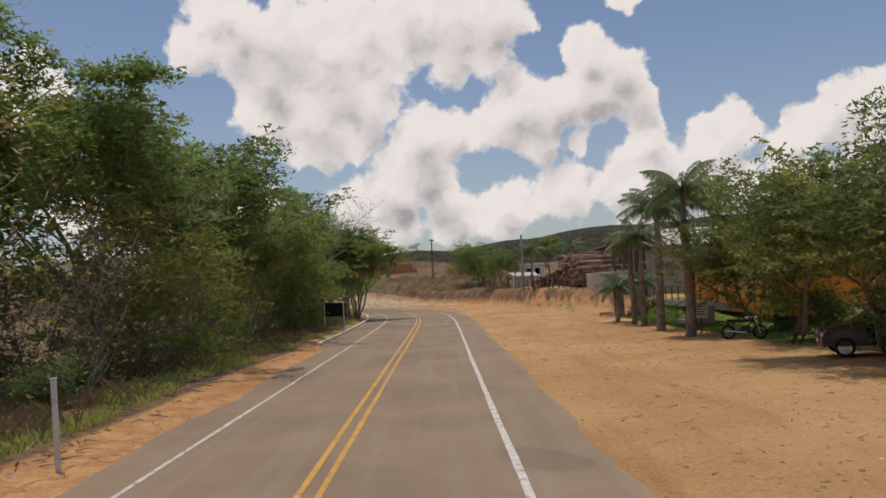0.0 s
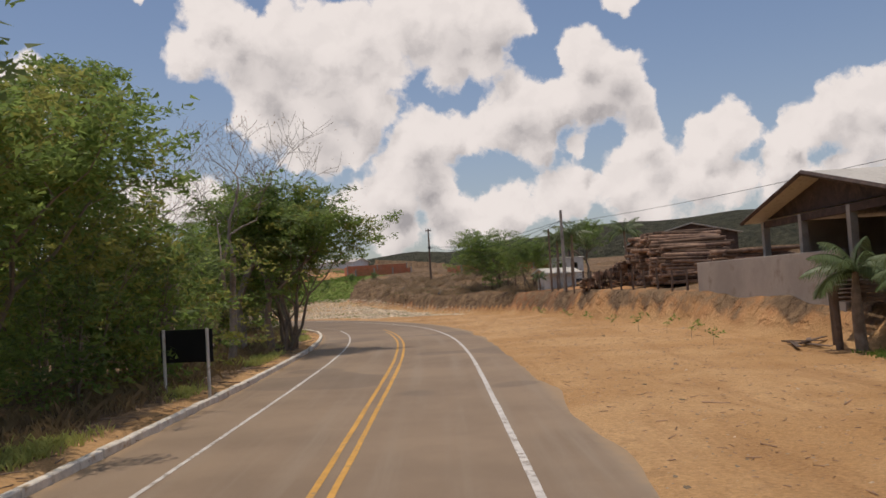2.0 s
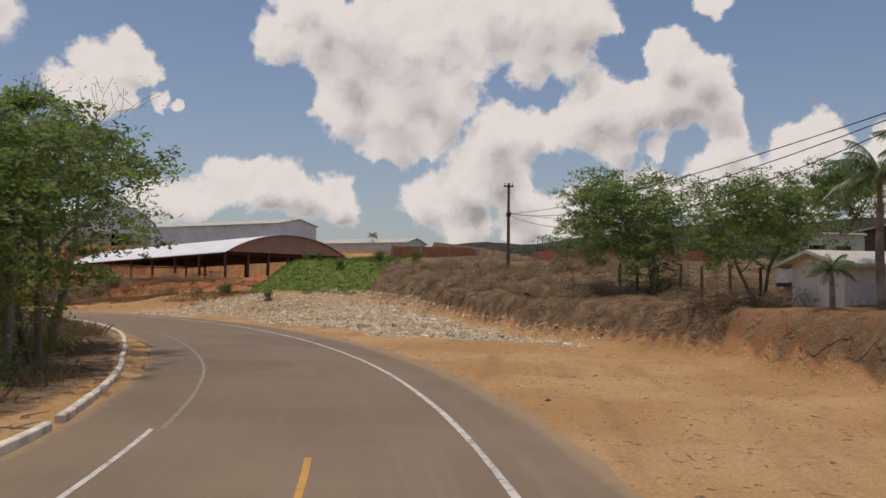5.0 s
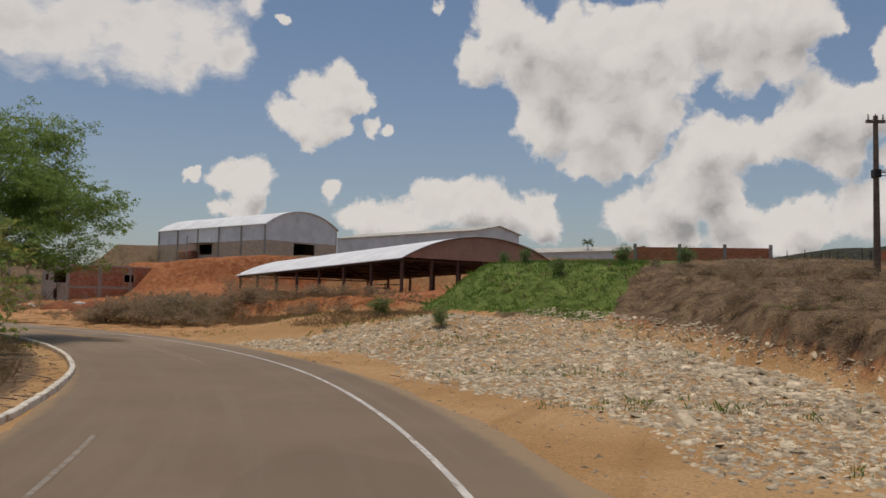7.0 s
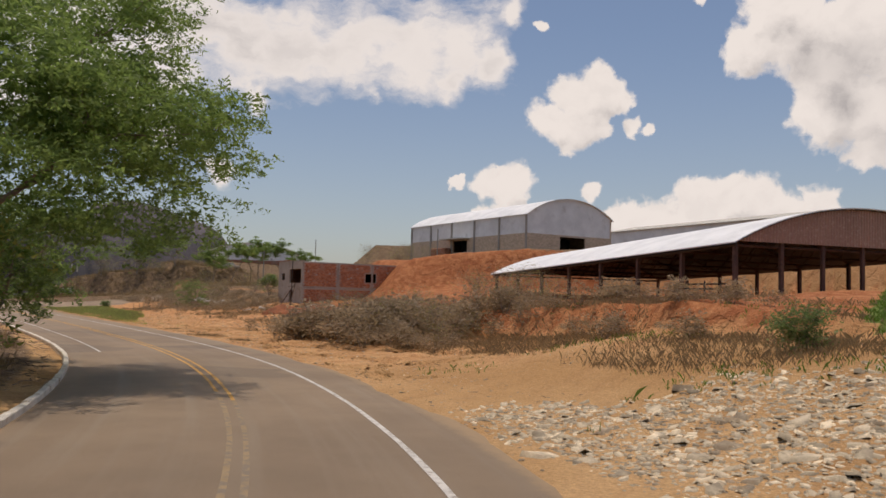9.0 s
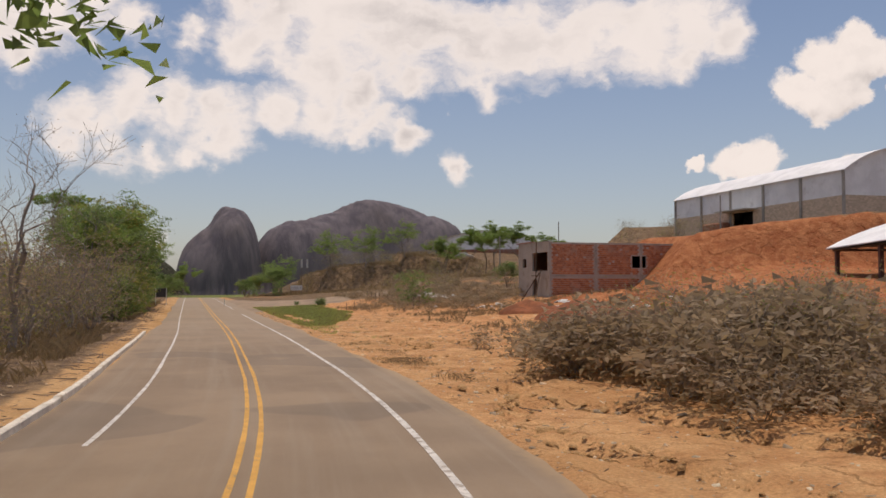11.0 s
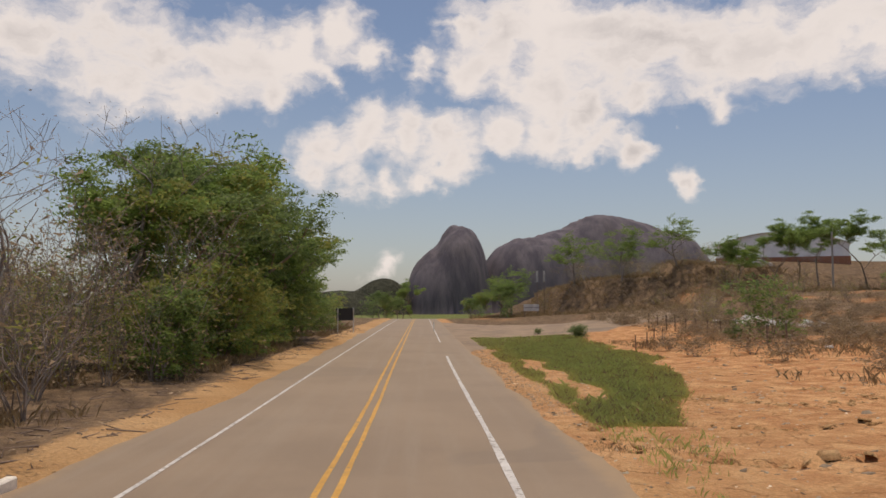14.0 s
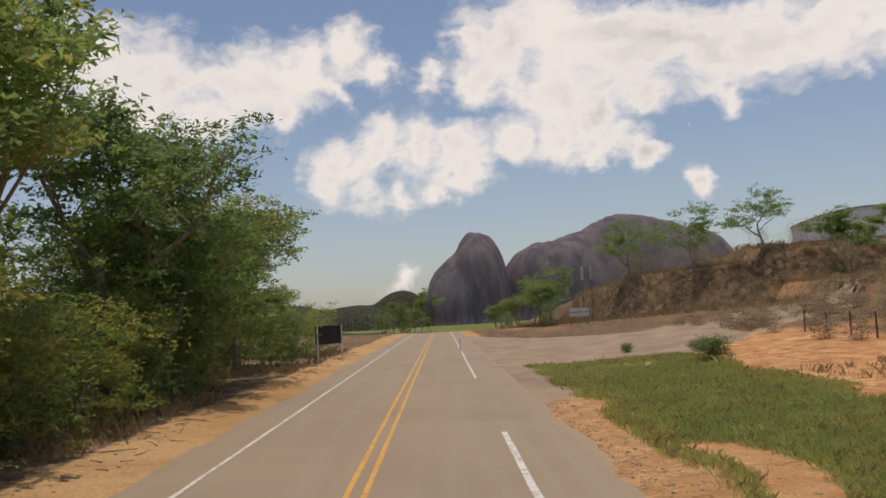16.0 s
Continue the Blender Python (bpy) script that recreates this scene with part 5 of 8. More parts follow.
# wood on the inside of the bend
rng = random.Random(77)
WOOD = [("tall", 30, -15.5, 20, 1.0), ("tall2", 22, -13.5, 80, 1.05), ("tall", 12, -14, 140, 1.0), ("tall2", 38, -14.5, 200, 0.9), ("round", 47, -11.5, 30, 0.95), ("round", 43.5, -10.2, 130, 1.36), ("round2", 50, -10.3, 200, 1.02), ("tall2", 46, -13.6, 280, 0.85),
        ("round2", 39, -10.3, 60, 1.4), ("round2", 54.5, -10.4, 250, 1.2), ("round", 31, -10.8, 100, 1.4), ("round2", 23, -11.3, 10, 1.35), ("round", 14, -12.5, 300, 1.3),
        ("tall", 61, -12.8, 100, 0.76), ("round", 63, -11.5, 10, 1.05), ("round2", 5, -13, 0, 1.3), ("tall2", 3, -15, 0, 1.0),
        ("round2", 79.2, -5.7, 100, 1.14), ("round2", 77.2, -5.75, 190, 1.0), ("round", 76.0, -6.4, 200, 1.12), ("dense", 81.5, -6.2, 60, 0.85), ("bare", 70, -10, 40, 1.25), ("bare", 77, -8.0, 140, 1.42), ("bare", 72, -7.6, 80, 1.35), ("bare", 66, -8.5, 240, 1.0),
        ("round", 84, -10.5, 300, 0.9), ("round2", 95, -7.0, 90, 0.7), ("round", 104, -9, 50, 0.8),
        ("round2", 112, -10, 120, 1.0), ("round", 120, -8.2, 330, 1.22), ("dense", 113, -7.6, 100, 1.1), ("bare", 111, -8.5, 100, 1.1), ("scrub", 58, -8.8, 10, 1.0), ("scrub", 60.5, -9.6, 80, 1.15), ("scrub2", 62.5, -8.6, 150, 1.1), ("scrub", 65, -9.4, 220, 1.1), ("scrub", 67.5, -8.4, 300, 0.95), ("scrub2", 66, -11, 40, 1.25), ("scrub", 61, -11.5, 40, 1.2), ("round2", 178, -11.5, 20, 1.0), ("dense", 175.5, -7.9, 20, 0.84), ("dry2", 17, -10.2, 0, 1.9), ("dry2", 27, -9.8, 70, 1.5), ("scrub", 34, -8.6, 30, 0.9), ("tall2", 112, -14, 45, 0.82), ("round", 130, -11, 15, 0.9), ("round2", 144, -12, 70, 0.9),
        ("big", 168.0, -6.7, 200, 1.07), ("round2", 168, -13, 200, 0.95), ("bare", 190, -12.5, 60, 1.15), ("bare", 204, -8.8, 160, 1.15), ("bare", 214, -10, 60, 0.95), ("bare", 224, -9.2, 220, 0.9), ("bare", 232, -11, 330, 1.0),
        ("round2", 240, -10.5, 20, 1.1), ("round", 246, -10, 140, 1.25), ("bare", 241, -10.6, 200, 1.3), ("round2", 253, -9.8, 210, 1.45), ("tall", 258, -12.5, 60, 0.85),
        ("round", 261, -9.8, 280, 1.4), ("round2", 269, -9.3, 330, 1.15), ("round", 277, -9.5, 80, 0.95), ("round2", 284, -9.5, 20, 0.7), ("dense", 261, -9.0, 40, 1.0), ("dense", 267.5, -8.8, 140, 0.95), ("bare", 291, -10, 10, 0.6)]
for key, s, lat, turn, size in WOOD:
    plant(key, s, lat, turn, size, 1.14 if key == "big" else 1.0, group="wood inside the bend")
for i in range(135):
    s = rng.uniform(-10, 190)
    lat = -rng.uniform(7.9, 17) if s < 125 else -rng.uniform(8.5, 19)
    if (64 < s < 96 and lat > -10) or (s < 60 and i % 5 < 2):
        continue
    low_growth = ("scrub", "dry", "scrub", "dry2", "scrub2") if s < 66 else ("scrub", "scrub2", "scrub", "dry", "dry2")
    plant(rng.choice(low_growth), s, lat, rng.uniform(0, 360), rng.uniform(0.55, 1.0) if s < 66 else rng.uniform(0.6, 1.15), group="thicket inside the bend")
for i in range(58):
    s = rng.uniform(192, 238)
    plant(rng.choice(("dry", "dry2", "dry2")), s, -rng.uniform(7.6, 16), rng.uniform(0, 360), rng.uniform(0.8, 1.35), group="dry thicket")
for i in range(62):
    s = rng.uniform(236, 300)
    plant(rng.choice(("scrub", "scrub", "scrub2")), s, -rng.uniform(7.6, 18), rng.uniform(0, 360), rng.uniform(0.5, 0.95), group="thicket")

for i in range(16):
    plant(rng.choice(("scrub", "scrub2")), rng.uniform(236, 264), -rng.uniform(7.4, 9.6), rng.uniform(0, 360), rng.uniform(0.55, 0.85), group="thicket")

for i in range(7):
    plant(rng.choice(("dry2", "scrub2", "scrub")), rng.uniform(0, 30), -rng.uniform(11, 18), rng.uniform(0, 360), rng.uniform(0.8, 1.2), group="thicket inside the bend")
for i in range(10):
    plant(rng.choice(("dry2", "scrub", "dry")), rng.uniform(30, 58), -rng.uniform(8.6, 12), rng.uniform(0, 360), rng.uniform(0.7, 1.05), group="thicket inside the bend")
for i in range(5):
    plant("bush", rng.uniform(6, 26), -rng.uniform(8.4, 9.6), rng.uniform(0, 360), rng.uniform(0.5, 0.9), group="bushes at the wood's edge")

# trees of the sandy lot, bank and slopes
for s, lat, turn, size in ((31, 14.9, 10, 1.0), (36.5, 16.2, 120, 0.95), (25, 15.5, 240, 1.1), (19, 15, 60, 1.05), (12, 16.5, 180, 1.1), (29, 21, 300, 1.15), (5, 15.5, 20, 1.0)):
    plant("lot", s, lat, turn, size, group="shade trees of the lot")

for s, lat, turn, size in ((24, 16.0, 10, 1.3), (28, 17.5, 90, 1.4), (33, 17.0, 200, 1.3), (38, 18.0, 300, 1.2), (20.5, 16.5, 150, 1.4)):
    plant("bush", s, lat, turn, size, 1.1, group="bushes under the shade trees")

# ---- buildings ----
def facing(x, y, z, ex, ey):
    """A pose whose x axis runs along (ex, ey)."""
    return pose(x, y, z, 0, 0, math.degrees(math.atan2(ey, ex)))


def arch_roof(length, width, rise, thick, over=0.5, n=14, tilt=0.0):
    """A barrel roof along x, its low edges at y = 0 and y = width, z = 0."""
    r = (width * width / 4 + rise * rise) / (2 * rise)
    half = math.asin(width / 2 / r)
    bm = bmesh.new()
    rings = []
    for k in range(n + 1):
        a = -half * 1.03 + 2.06 * half * k / n
        y, z = width / 2 + r * math.sin(a), r * math.cos(a) - (r - rise)
        row = []
        for x in (-over, length + over):
            for d in (0, thick):
                row.append(bm.verts.new((x, y, z + d + tilt * x)))
        rings.append(row)
    for a, b in zip(rings[:-1], rings[1:]):
        bm.faces.new((a[0], b[0], b[2], a[2]))
        bm.faces.new((a[1], a[3], b[3], b[1]))
        bm.faces.new((a[0], a[1], b[1], b[0]))
        bm.faces.new((a[2], b[2], b[3], a[3]))
    for row in (rings[0], rings[-1]):
        bm.faces.new((row[0], row[2], row[3], row[1]))
    bmesh.ops.recalc_face_normals(bm, faces=bm.faces)
    return bm


def arch_wall(width, base, rise, thick, x, n=14, low=0.0):
    """The segment-shaped end wall under a barrel roof, at x, standing from z = base up to the roof."""
    r = (width * width / 4 + rise * rise) / (2 * rise)
    half = math.asin(width / 2 / r)
    bm = bmesh.new()
    prev = None
    for k in range(n + 1):
        a = -half + 2 * half * k / n
        y, z = width / 2 + r * math.sin(a), r * math.cos(a) - (r - rise) - 0.02
        z = max(z, base + 0.03)
        row = [bm.verts.new((xx, y, zz)) for xx in (x, x + thick) for zz in (base, z)]
        if prev:
            bm.faces.new((prev[0], prev[1], row[1], row[0]))
            bm.faces.new((prev[2], row[2], row[3], prev[3]))
            bm.faces.new((prev[1], prev[3], row[3], row[1]))
            bm.faces.new((prev[0], row[0], row[2], prev[2]))
        else:
            bm.faces.new((row[0], row[2], row[3], row[1]))
        prev = row
    bm.faces.new((prev[0], prev[1], prev[3], prev[2]))
    bmesh.ops.recalc_face_normals(bm, faces=bm.faces)
    return bm


def gable_roof(length, width, rise, thick=0.12, over=0.5):
    """A pitched roof along x over y = 0 to width, its eaves at z = 0."""
    bm = bmesh.new()
    k = rise / (width / 2)
    for sgn in (0, 1):
        ys = (-over, width / 2) if sgn == 0 else (width + over, width / 2)
        zs = (-over * k, rise)
        vs = [bm.verts.new((x, y, z + d)) for x in (-over, length + over) for y, z in zip(ys, zs) for d in (0, thick)]
        for f in ((0, 2, 6, 4), (1, 5, 7, 3), (0, 4, 5, 1), (2, 3, 7, 6), (0, 1, 3, 2), (4, 6, 7, 5)):
            bm.faces.new([vs[i] for i in f])
    bmesh.ops.recalc_face_normals(bm, faces=bm.faces)
    return bm


def wall_with_hole(x0, x1, z0, z1, y, thick, holes):
    """A wall along x with rectangular openings that go through it: rows of x0, x1, z0, z1."""
    bm = bmesh.new()
    xs = sorted({x0, x1, *[h[0] for h in holes], *[h[1] for h in holes]})
    zs = sorted({z0, z1, *[h[2] for h in holes], *[h[3] for h in holes]})
    for a, b in zip(xs[:-1], xs[1:]):
        for c, d in zip(zs[:-1], zs[1:]):
            mx, mz = (a + b) / 2, (c + d) / 2
            if not any(h[0] < mx < h[1] and h[2] < mz < h[3] for h in holes):
                box(bm, a, b, y, y + thick, c, d)
    bmesh.ops.remove_doubles(bm, verts=bm.verts, dist=0.001)
    inner = [f for f in bm.faces if sum(1 for g in bm.faces if g is not f and (g.calc_center_median() - f.calc_center_median()).length < 0.001)]
    if inner:
        bmesh.ops.delete(bm, geom=inner, context="FACES_ONLY")
    return bm


# open barrel-roofed shed on the red terrace
def open_shed():
    corner, left = np.array([-40.9, 194.7]), np.array([-76.8, 219.7])
    e = (left - corner) / np.linalg.norm(left - corner)
    length, width, rise = float(np.linalg.norm(left - corner)), 22.5, 2.75
    z0, z1 = 6.95, 5.55
    ob = thing("open_shed", "open-sided shed with a bright barrel roof on dark steel columns", "shed", facing(corner[0], corner[1], 0, e[0], e[1]))
    tilt = (z1 - z0) / length
    # y of the shed runs away from the road
    flip = -1 if (-e[1] * 0.488 + e[0] * 0.873) < 0 else 1

    def put(name, bm, mat, parent=ob, label="", smooth=False):
        if flip < 0:
            bmesh.ops.transform(bm, matrix=Matrix.Diagonal((1, -1, 1, 1)), verts=bm.verts)
            bmesh.ops.reverse_faces(bm, faces=bm.faces)
        return part(name, bm, mat, parent, label, smooth)

    roof = arch_roof(length, width, rise, 0.08, 0.4, 16, tilt)
    bmesh.ops.translate(roof, verts=roof.verts, vec=(0, 0, z0))
    put("roof", roof, ROOF_WHITE, label="bright galvanised barrel roof")
    # extra dark sheet below the roof, its colour standing for the shade there
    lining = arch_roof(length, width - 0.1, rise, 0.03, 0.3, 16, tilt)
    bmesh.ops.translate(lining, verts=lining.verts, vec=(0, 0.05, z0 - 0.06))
    put("lining", lining, DARK_STEEL, label="added dark sheet standing for the shade under the roof")
    for y in (4.0, 7.6, 11.2, 14.8, 18.4):
        put("gable_column", boxed((0.05, 0.3, y - 0.13, y + 0.13, 1.2, z0 + 0.1)), RUSTY)
    for x in (-0.1, length):
        end = arch_wall(width, 0.0, rise, 0.1, x)
        bmesh.ops.translate(end, verts=end.verts, vec=(0, 0, z0 + tilt * x))
        put("gable", end, GABLE_BROWN, label="brown sheeted gable end")
    for k in range(8):
        x = 0.3 + (length - 0.6) * k / 7
        top = z0 + tilt * x
        for y in (0.25, width - 0.25):
            put("column", boxed((x - 0.14, x + 0.14, y - 0.14, y + 0.14, 1.2, top)), RUSTY)
        bm = bmesh.new()
        r = (width * width / 4 + rise * rise) / (2 * rise)
        half = math.asin(width / 2 / r)
        last = None
        for j in range(13):
            a = -half + 2 * half * j / 12
            y, z = width / 2 + r * math.sin(a), r * math.cos(a) - (r - rise) + top - 0.12
            if last:
                rod(bm, (x, last[0], last[1]), (x, y, z), 0.09, sides=4)
                rod(bm, (x, last[0], top - 0.25), (x, y, z), 0.05, sides=4)
            last = (y, z)
        rod(bm, (x, 0.2, top - 0.28), (x, width - 0.2, top - 0.28), 0.09, sides=4)
        put("truss", bm, RUSTY)
    bm = bmesh.new()
    rod(bm, (0, 0.1, z0 - 0.25), (length, 0.1, z1 - 0.25), 0.12, sides=4)
    put("eaves_beam", bm, DARK_STEEL)
    # unfinished cross braces near the middle of the front
    bm = rods(((5, 1.2, 1.8), (5, 1.2, 4.3), 0.07), ((8, 1.2, 1.8), (8, 1.2, 4.3), 0.07), ((4, 1.2, 3.7), (9.5, 1.2, 3.7), 0.07), ((4, 2.4, 4.1), (9.5, 2.4, 4.1), 0.06), sides=5)
    put("rack", bm, DARK_STEEL)


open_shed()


def vault_hall():
    """White clad hall with a barrel roof on the upper terrace; block walls below, sheeting above."""
    g, l = np.array([-93.7, 255.2]), np.array([-130.6, 270.5])
    e = (l - g) / np.linalg.norm(l - g)
    length, width, rise, base, eave, sill = 40.0, 18.5, 3.0, 9.3, 16.8, 13.6
    ob = thing("vault_hall", "white-clad hall with barrel roof and grey block walls below", "hall", facing(g[0], g[1], 0, e[0], e[1]))

    def put(name, bm, mat, parent=ob, label="", smooth=False):
        bmesh.ops.transform(bm, matrix=Matrix.Diagonal((1, -1, 1, 1)), verts=bm.verts)
        bmesh.ops.reverse_faces(bm, faces=bm.faces)
        return part(name, bm, mat, parent, label, smooth)

    roof = arch_roof(length, width, rise, 0.12, 0.35, 16)
    bmesh.ops.translate(roof, verts=roof.verts, vec=(0, 0, eave))
    put("roof", roof, ROOF_WHITE, label="bright barrel roof")
    put("lower_wall", wall_with_hole(0.0, length, base, sill, 0.0, 0.3, [(18.5, 23.5, 11.0, 13.2)]), BLOCKWORK, label="grey block wall")
    put("upper_wall", boxed((0.0, length, 0.04, 0.26, sill, eave)), WHITE_WALL, label="white sheet cladding")
    put("lower_wall", boxed((0.0, length, width - 0.3, width, base, eave)), BLOCKWORK)
    for x in (0.0, length - 0.3):
        low = wall_with_hole(0.3, width - 0.3, base, sill, 0.0, 0.3, [(7.0, 12.5, base, 13.3)] if x == 0 else [])
        bmesh.ops.transform(low, matrix=pose(x + 0.3, 0, 0, 0, 0, 90), verts=low.verts)
        put("gable_wall", low, BLOCKWORK)
        up = arch_wall(width - 0.02, sill - eave, rise, 0.2, x + 0.05)
        bmesh.ops.translate(up, verts=up.verts, vec=(0, 0.01, eave))
        put("gable", up, WHITE_WALL, label="white sheeted gable")
    for k in range(6):
        x = 0.15 + (length - 0.3) * k / 5
        put("column", boxed((x - 0.22, x + 0.22, -0.14, 0.0, base, eave)), CONCRETE)
    # added near-black sheets behind the doors, painting the shade indoors
    put("interior", boxed((17.5, 24.5, 2.5, 2.6, base, 13.4)), INDOOR_SHADE)
    put("interior", boxed((6.0, 6.1, 5.0, 14.0, base, 13.4)), INDOOR_SHADE)
    put("canopy", boxed((17.5, 25.0, -2.2, 0.0, 13.35, 13.5)), ROOF_GREY, label="lean-to canopy over the side door")
    put("rubble_block", boxed((23.6, 29.0, -1.8, -0.3, 10.2, 11.9), bevel=0.2), BRICK)


vault_hall()


def plain_hall(name, label, x, y, ex, ey, length, width, base, eave, rise, wall, roof, gable=None, roof_kind="gable", flip=1, door=None):
    """A simple hall: four walls, gables and a pitched or barrel roof."""
    ob = thing(name, label, "hall", facing(x, y, 0, ex, ey))

    def put(nm, bm, mat, parent=ob, lab="", smooth=False):
        if flip < 0:
            bmesh.ops.transform(bm, matrix=Matrix.Diagonal((1, -1, 1, 1)), verts=bm.verts)
            bmesh.ops.reverse_faces(bm, faces=bm.faces)
        return part(nm, bm, mat, parent, lab, smooth)

    rf = gable_roof(length, width, rise) if roof_kind == "gable" else arch_roof(length, width, rise, 0.12, 0.4)
    bmesh.ops.translate(rf, verts=rf.verts, vec=(0, 0, eave))
    put("roof", rf, roof)
    put("wall", wall_with_hole(0, length, base, eave, 0, 0.25, door or []), wall)
    put("wall", boxed((0, length, width - 0.25, width, base, eave)), wall)
    for xx in (0.0, length - 0.25):
        put("wall", boxed((xx, xx + 0.25, 0.25, width - 0.25, base, eave)), wall)
        if roof_kind == "gable":
            bm = bmesh.new()
            vs = [bm.verts.new(p) for p in ((xx, 0, eave), (xx, width, eave), (xx, width / 2, eave + rise - 0.02), (xx + 0.25, 0, eave), (xx + 0.25, width, eave), (xx + 0.25, width / 2, eave + rise - 0.02))]
            for f in ((0, 2, 1), (3, 4, 5), (0, 1, 4, 3), (1, 2, 5, 4), (2, 0, 3, 5)):
                bm.faces.new([vs[i] for i in f])
            bmesh.ops.recalc_face_normals(bm, faces=bm.faces)
        else:
            bm = arch_wall(width, 0, rise, 0.2, xx)
            bmesh.ops.translate(bm, verts=bm.verts, vec=(0, 0, eave))
        put("gable", bm, gable or wall)
    return ob


plain_hall("far_hall", "long white hall with a low pitched roof behind the sheds", -57.0, 277.0, -0.90, 0.43, 46, 14, 9.0, 17.0, 1.4, WHITE_WALL, ROOF_GREY, flip=-1)
plain_hall("roadside_hall", "grey hall with brick lower walls and a curved pale roof", -207.3, 278.6, -0.70, 0.71, 30, 23, 6.0, 13.6, 2.3, WHITE_WALL, ROOF_GREY, WHITE_WALL, "arch", -1)
tagged(thing("brick_plinth", "red brick lower wall of the grey hall", "wall", facing(-207.3, 278.6, 0, -0.70, 0.71), data=bm_mesh("brick_plinth", boxed((-0.2, 30.2, -23.2, 0.2, 5.0, 11.2)), BRICK)))
plain_hall("low_house", "low pale house with grey sheet roof far behind the turf slope", -44.0, 262.0, 0.93, -0.36, 22, 9, 7.0, 11.4, 1.0, WHITE_WALL, ROOF_GREY)
# the workshop's dark boarding stands for the shade in its open end
plain_hall("workshop", "timber workshop with shade-dark boarding and a pale sheet roof behind the log yard", 36.5, 135.5, 0.12, 0.99, 24, 11, 1.0, 7.6, 1.35, DARK_TIMBER, ROOF_GREY, DARK_TIMBER)
plain_hall("cottage", "small pale rendered cottage behind a pole fence", 10.2, 114.0, 0.96, 0.28, 2.8, 3, 1.8, 3.6, 0.4, WHITE_PAINT, ROOF_GREY)


def brick_shell(name, label, x, y, ex, ey, length, depth, base, top, mat, columns=4):
    """An unfinished roofless brick building with rough concrete columns."""
    ob = thing(name, label, "building", facing(x, y, 0, ex, ey))
    part("wall", boxed((0, length, 0, 0.2, base, top)), mat, ob)
    part("wall", boxed((0, length, depth - 0.2, depth, base, top - 0.1)), mat, ob)
    part("wall", boxed((0, 0.2, 0.2, depth - 0.2, base, top - 0.06)), mat, ob)
    part("wall", boxed((length - 0.2, length, 0.2, depth - 0.2, base, top - 0.05)), mat, ob)
    for k in range(columns):
        xx = length * k / (columns - 1)
        part("column", boxed((xx - 0.12, xx + 0.12, -0.05, 0.0, base, top + 0.25)), CONCRETE, ob)
    return ob


brick_shell("brick_shell", "unfinished red brick building on top of the slope", -14.9, 176.0, 0.98, 0.17, 9.6, 8, 4.0, 6.75, BRICK_FAR)
brick_shell("brick_shell", "low unfinished red brick building beside the power pole", 3.0, 163.6, 0.97, 0.24, 16.0, 9, 3.4, 6.3, BRICK_FAR, 5)
brick_shell("brick_shell", "red brick boundary building on the skyline", -22.0, 226.0, 0.98, 0.2, 14.0, 8, 4.0, 9.3, BRICK_FAR, 3)


def brick_house():
    """Two-storey house under construction: rendered road front, bare brick side."""
    ob = thing("unfinished_house", "two-storey house under construction, grey rendered front and bare brick side", "house", facing(-101.2, 212.0, 0, -0.93, 0.37))
    base, top, w, d = 0.7, 6.75, 8.6, 15.0

    def put(name, bm, mat, label="", parent=ob):
        bmesh.ops.transform(bm, matrix=Matrix.Diagonal((1, -1, 1, 1)), verts=bm.verts)
        bmesh.ops.reverse_faces(bm, faces=bm.faces)
        return part(name, bm, mat, parent, label)

    put("front_wall", wall_with_hole(0, w, base, top, 0, 0.2, [(0.5, 4.6, 3.9, 5.75), (6.3, 7.4, 4.3, 5.2), (3.2, 4.6, base, 3.0)]), RENDER_GREY, "grey rendered front wall with openings")
    side = wall_with_hole(0.2, d, base, top - 0.05, 0, 0.2, [(9.0, 10.6, 4.2, 5.4)])
    bmesh.ops.transform(side, matrix=pose(0.2, 0, 0, 0, 0, 90), verts=side.verts)
    put("side_wall", side, RENDER_GREY, "bare red brick side wall")
    far = boxed((w - 0.2, w, 0.2, d, base, top - 0.08))
    put("side_wall", far, BRICK)
    put("back_wall", boxed((0.2, w - 0.2, d - 0.2, d, base, top - 0.08)), BRICK)
    put("floor_slab", boxed((0.2, w - 0.2, 0.2, d - 0.2, 3.35, 3.55)), CONCRETE)
    put("floor_slab", boxed((0.2, w - 0.2, 0.2, d - 0.2, 6.2, 6.38)), CONCRETE)
    for y in (0.1, 5.0, 10.0, d - 0.1):
        put("column", boxed((-0.03, 0.0, y - 0.12, y + 0.12, base, top - 0.1)), CONCRETE)
    put("ring_beam", boxed((-0.035, 0.0, 0.2, d, 3.3, 3.5)), CONCRETE)
    put("inner_wall", boxed((0.3, w - 0.3, 4.0, 4.1, base, 6.2)), BRICK)
    put("parapet", boxed((-0.05, w, -0.04, 0.24, top, top + 0.1)), CONCRETE)
    put("tile_edge", boxed((4.5, w + 0.4, -0.1, 0.5, top + 0.1, top + 0.2)), ROOF_TILE)
    bm = rods(((2.2, -0.6, 0.6), (2.2, -0.5, 6.9), 0.06), ((4.0, -1.6, 0.6), (1.4, -0.3, 4.0), 0.06), ((0.4, -1.4, 0.6), (1.6, -0.3, 4.0), 0.06), ((1.2, -0.5, 3.4), (3.6, -0.5, 3.4), 0.05), sides=5)
    put("scaffold_pole", bm, TIMBER, "timber scaffold poles leaning on the front")
    return ob


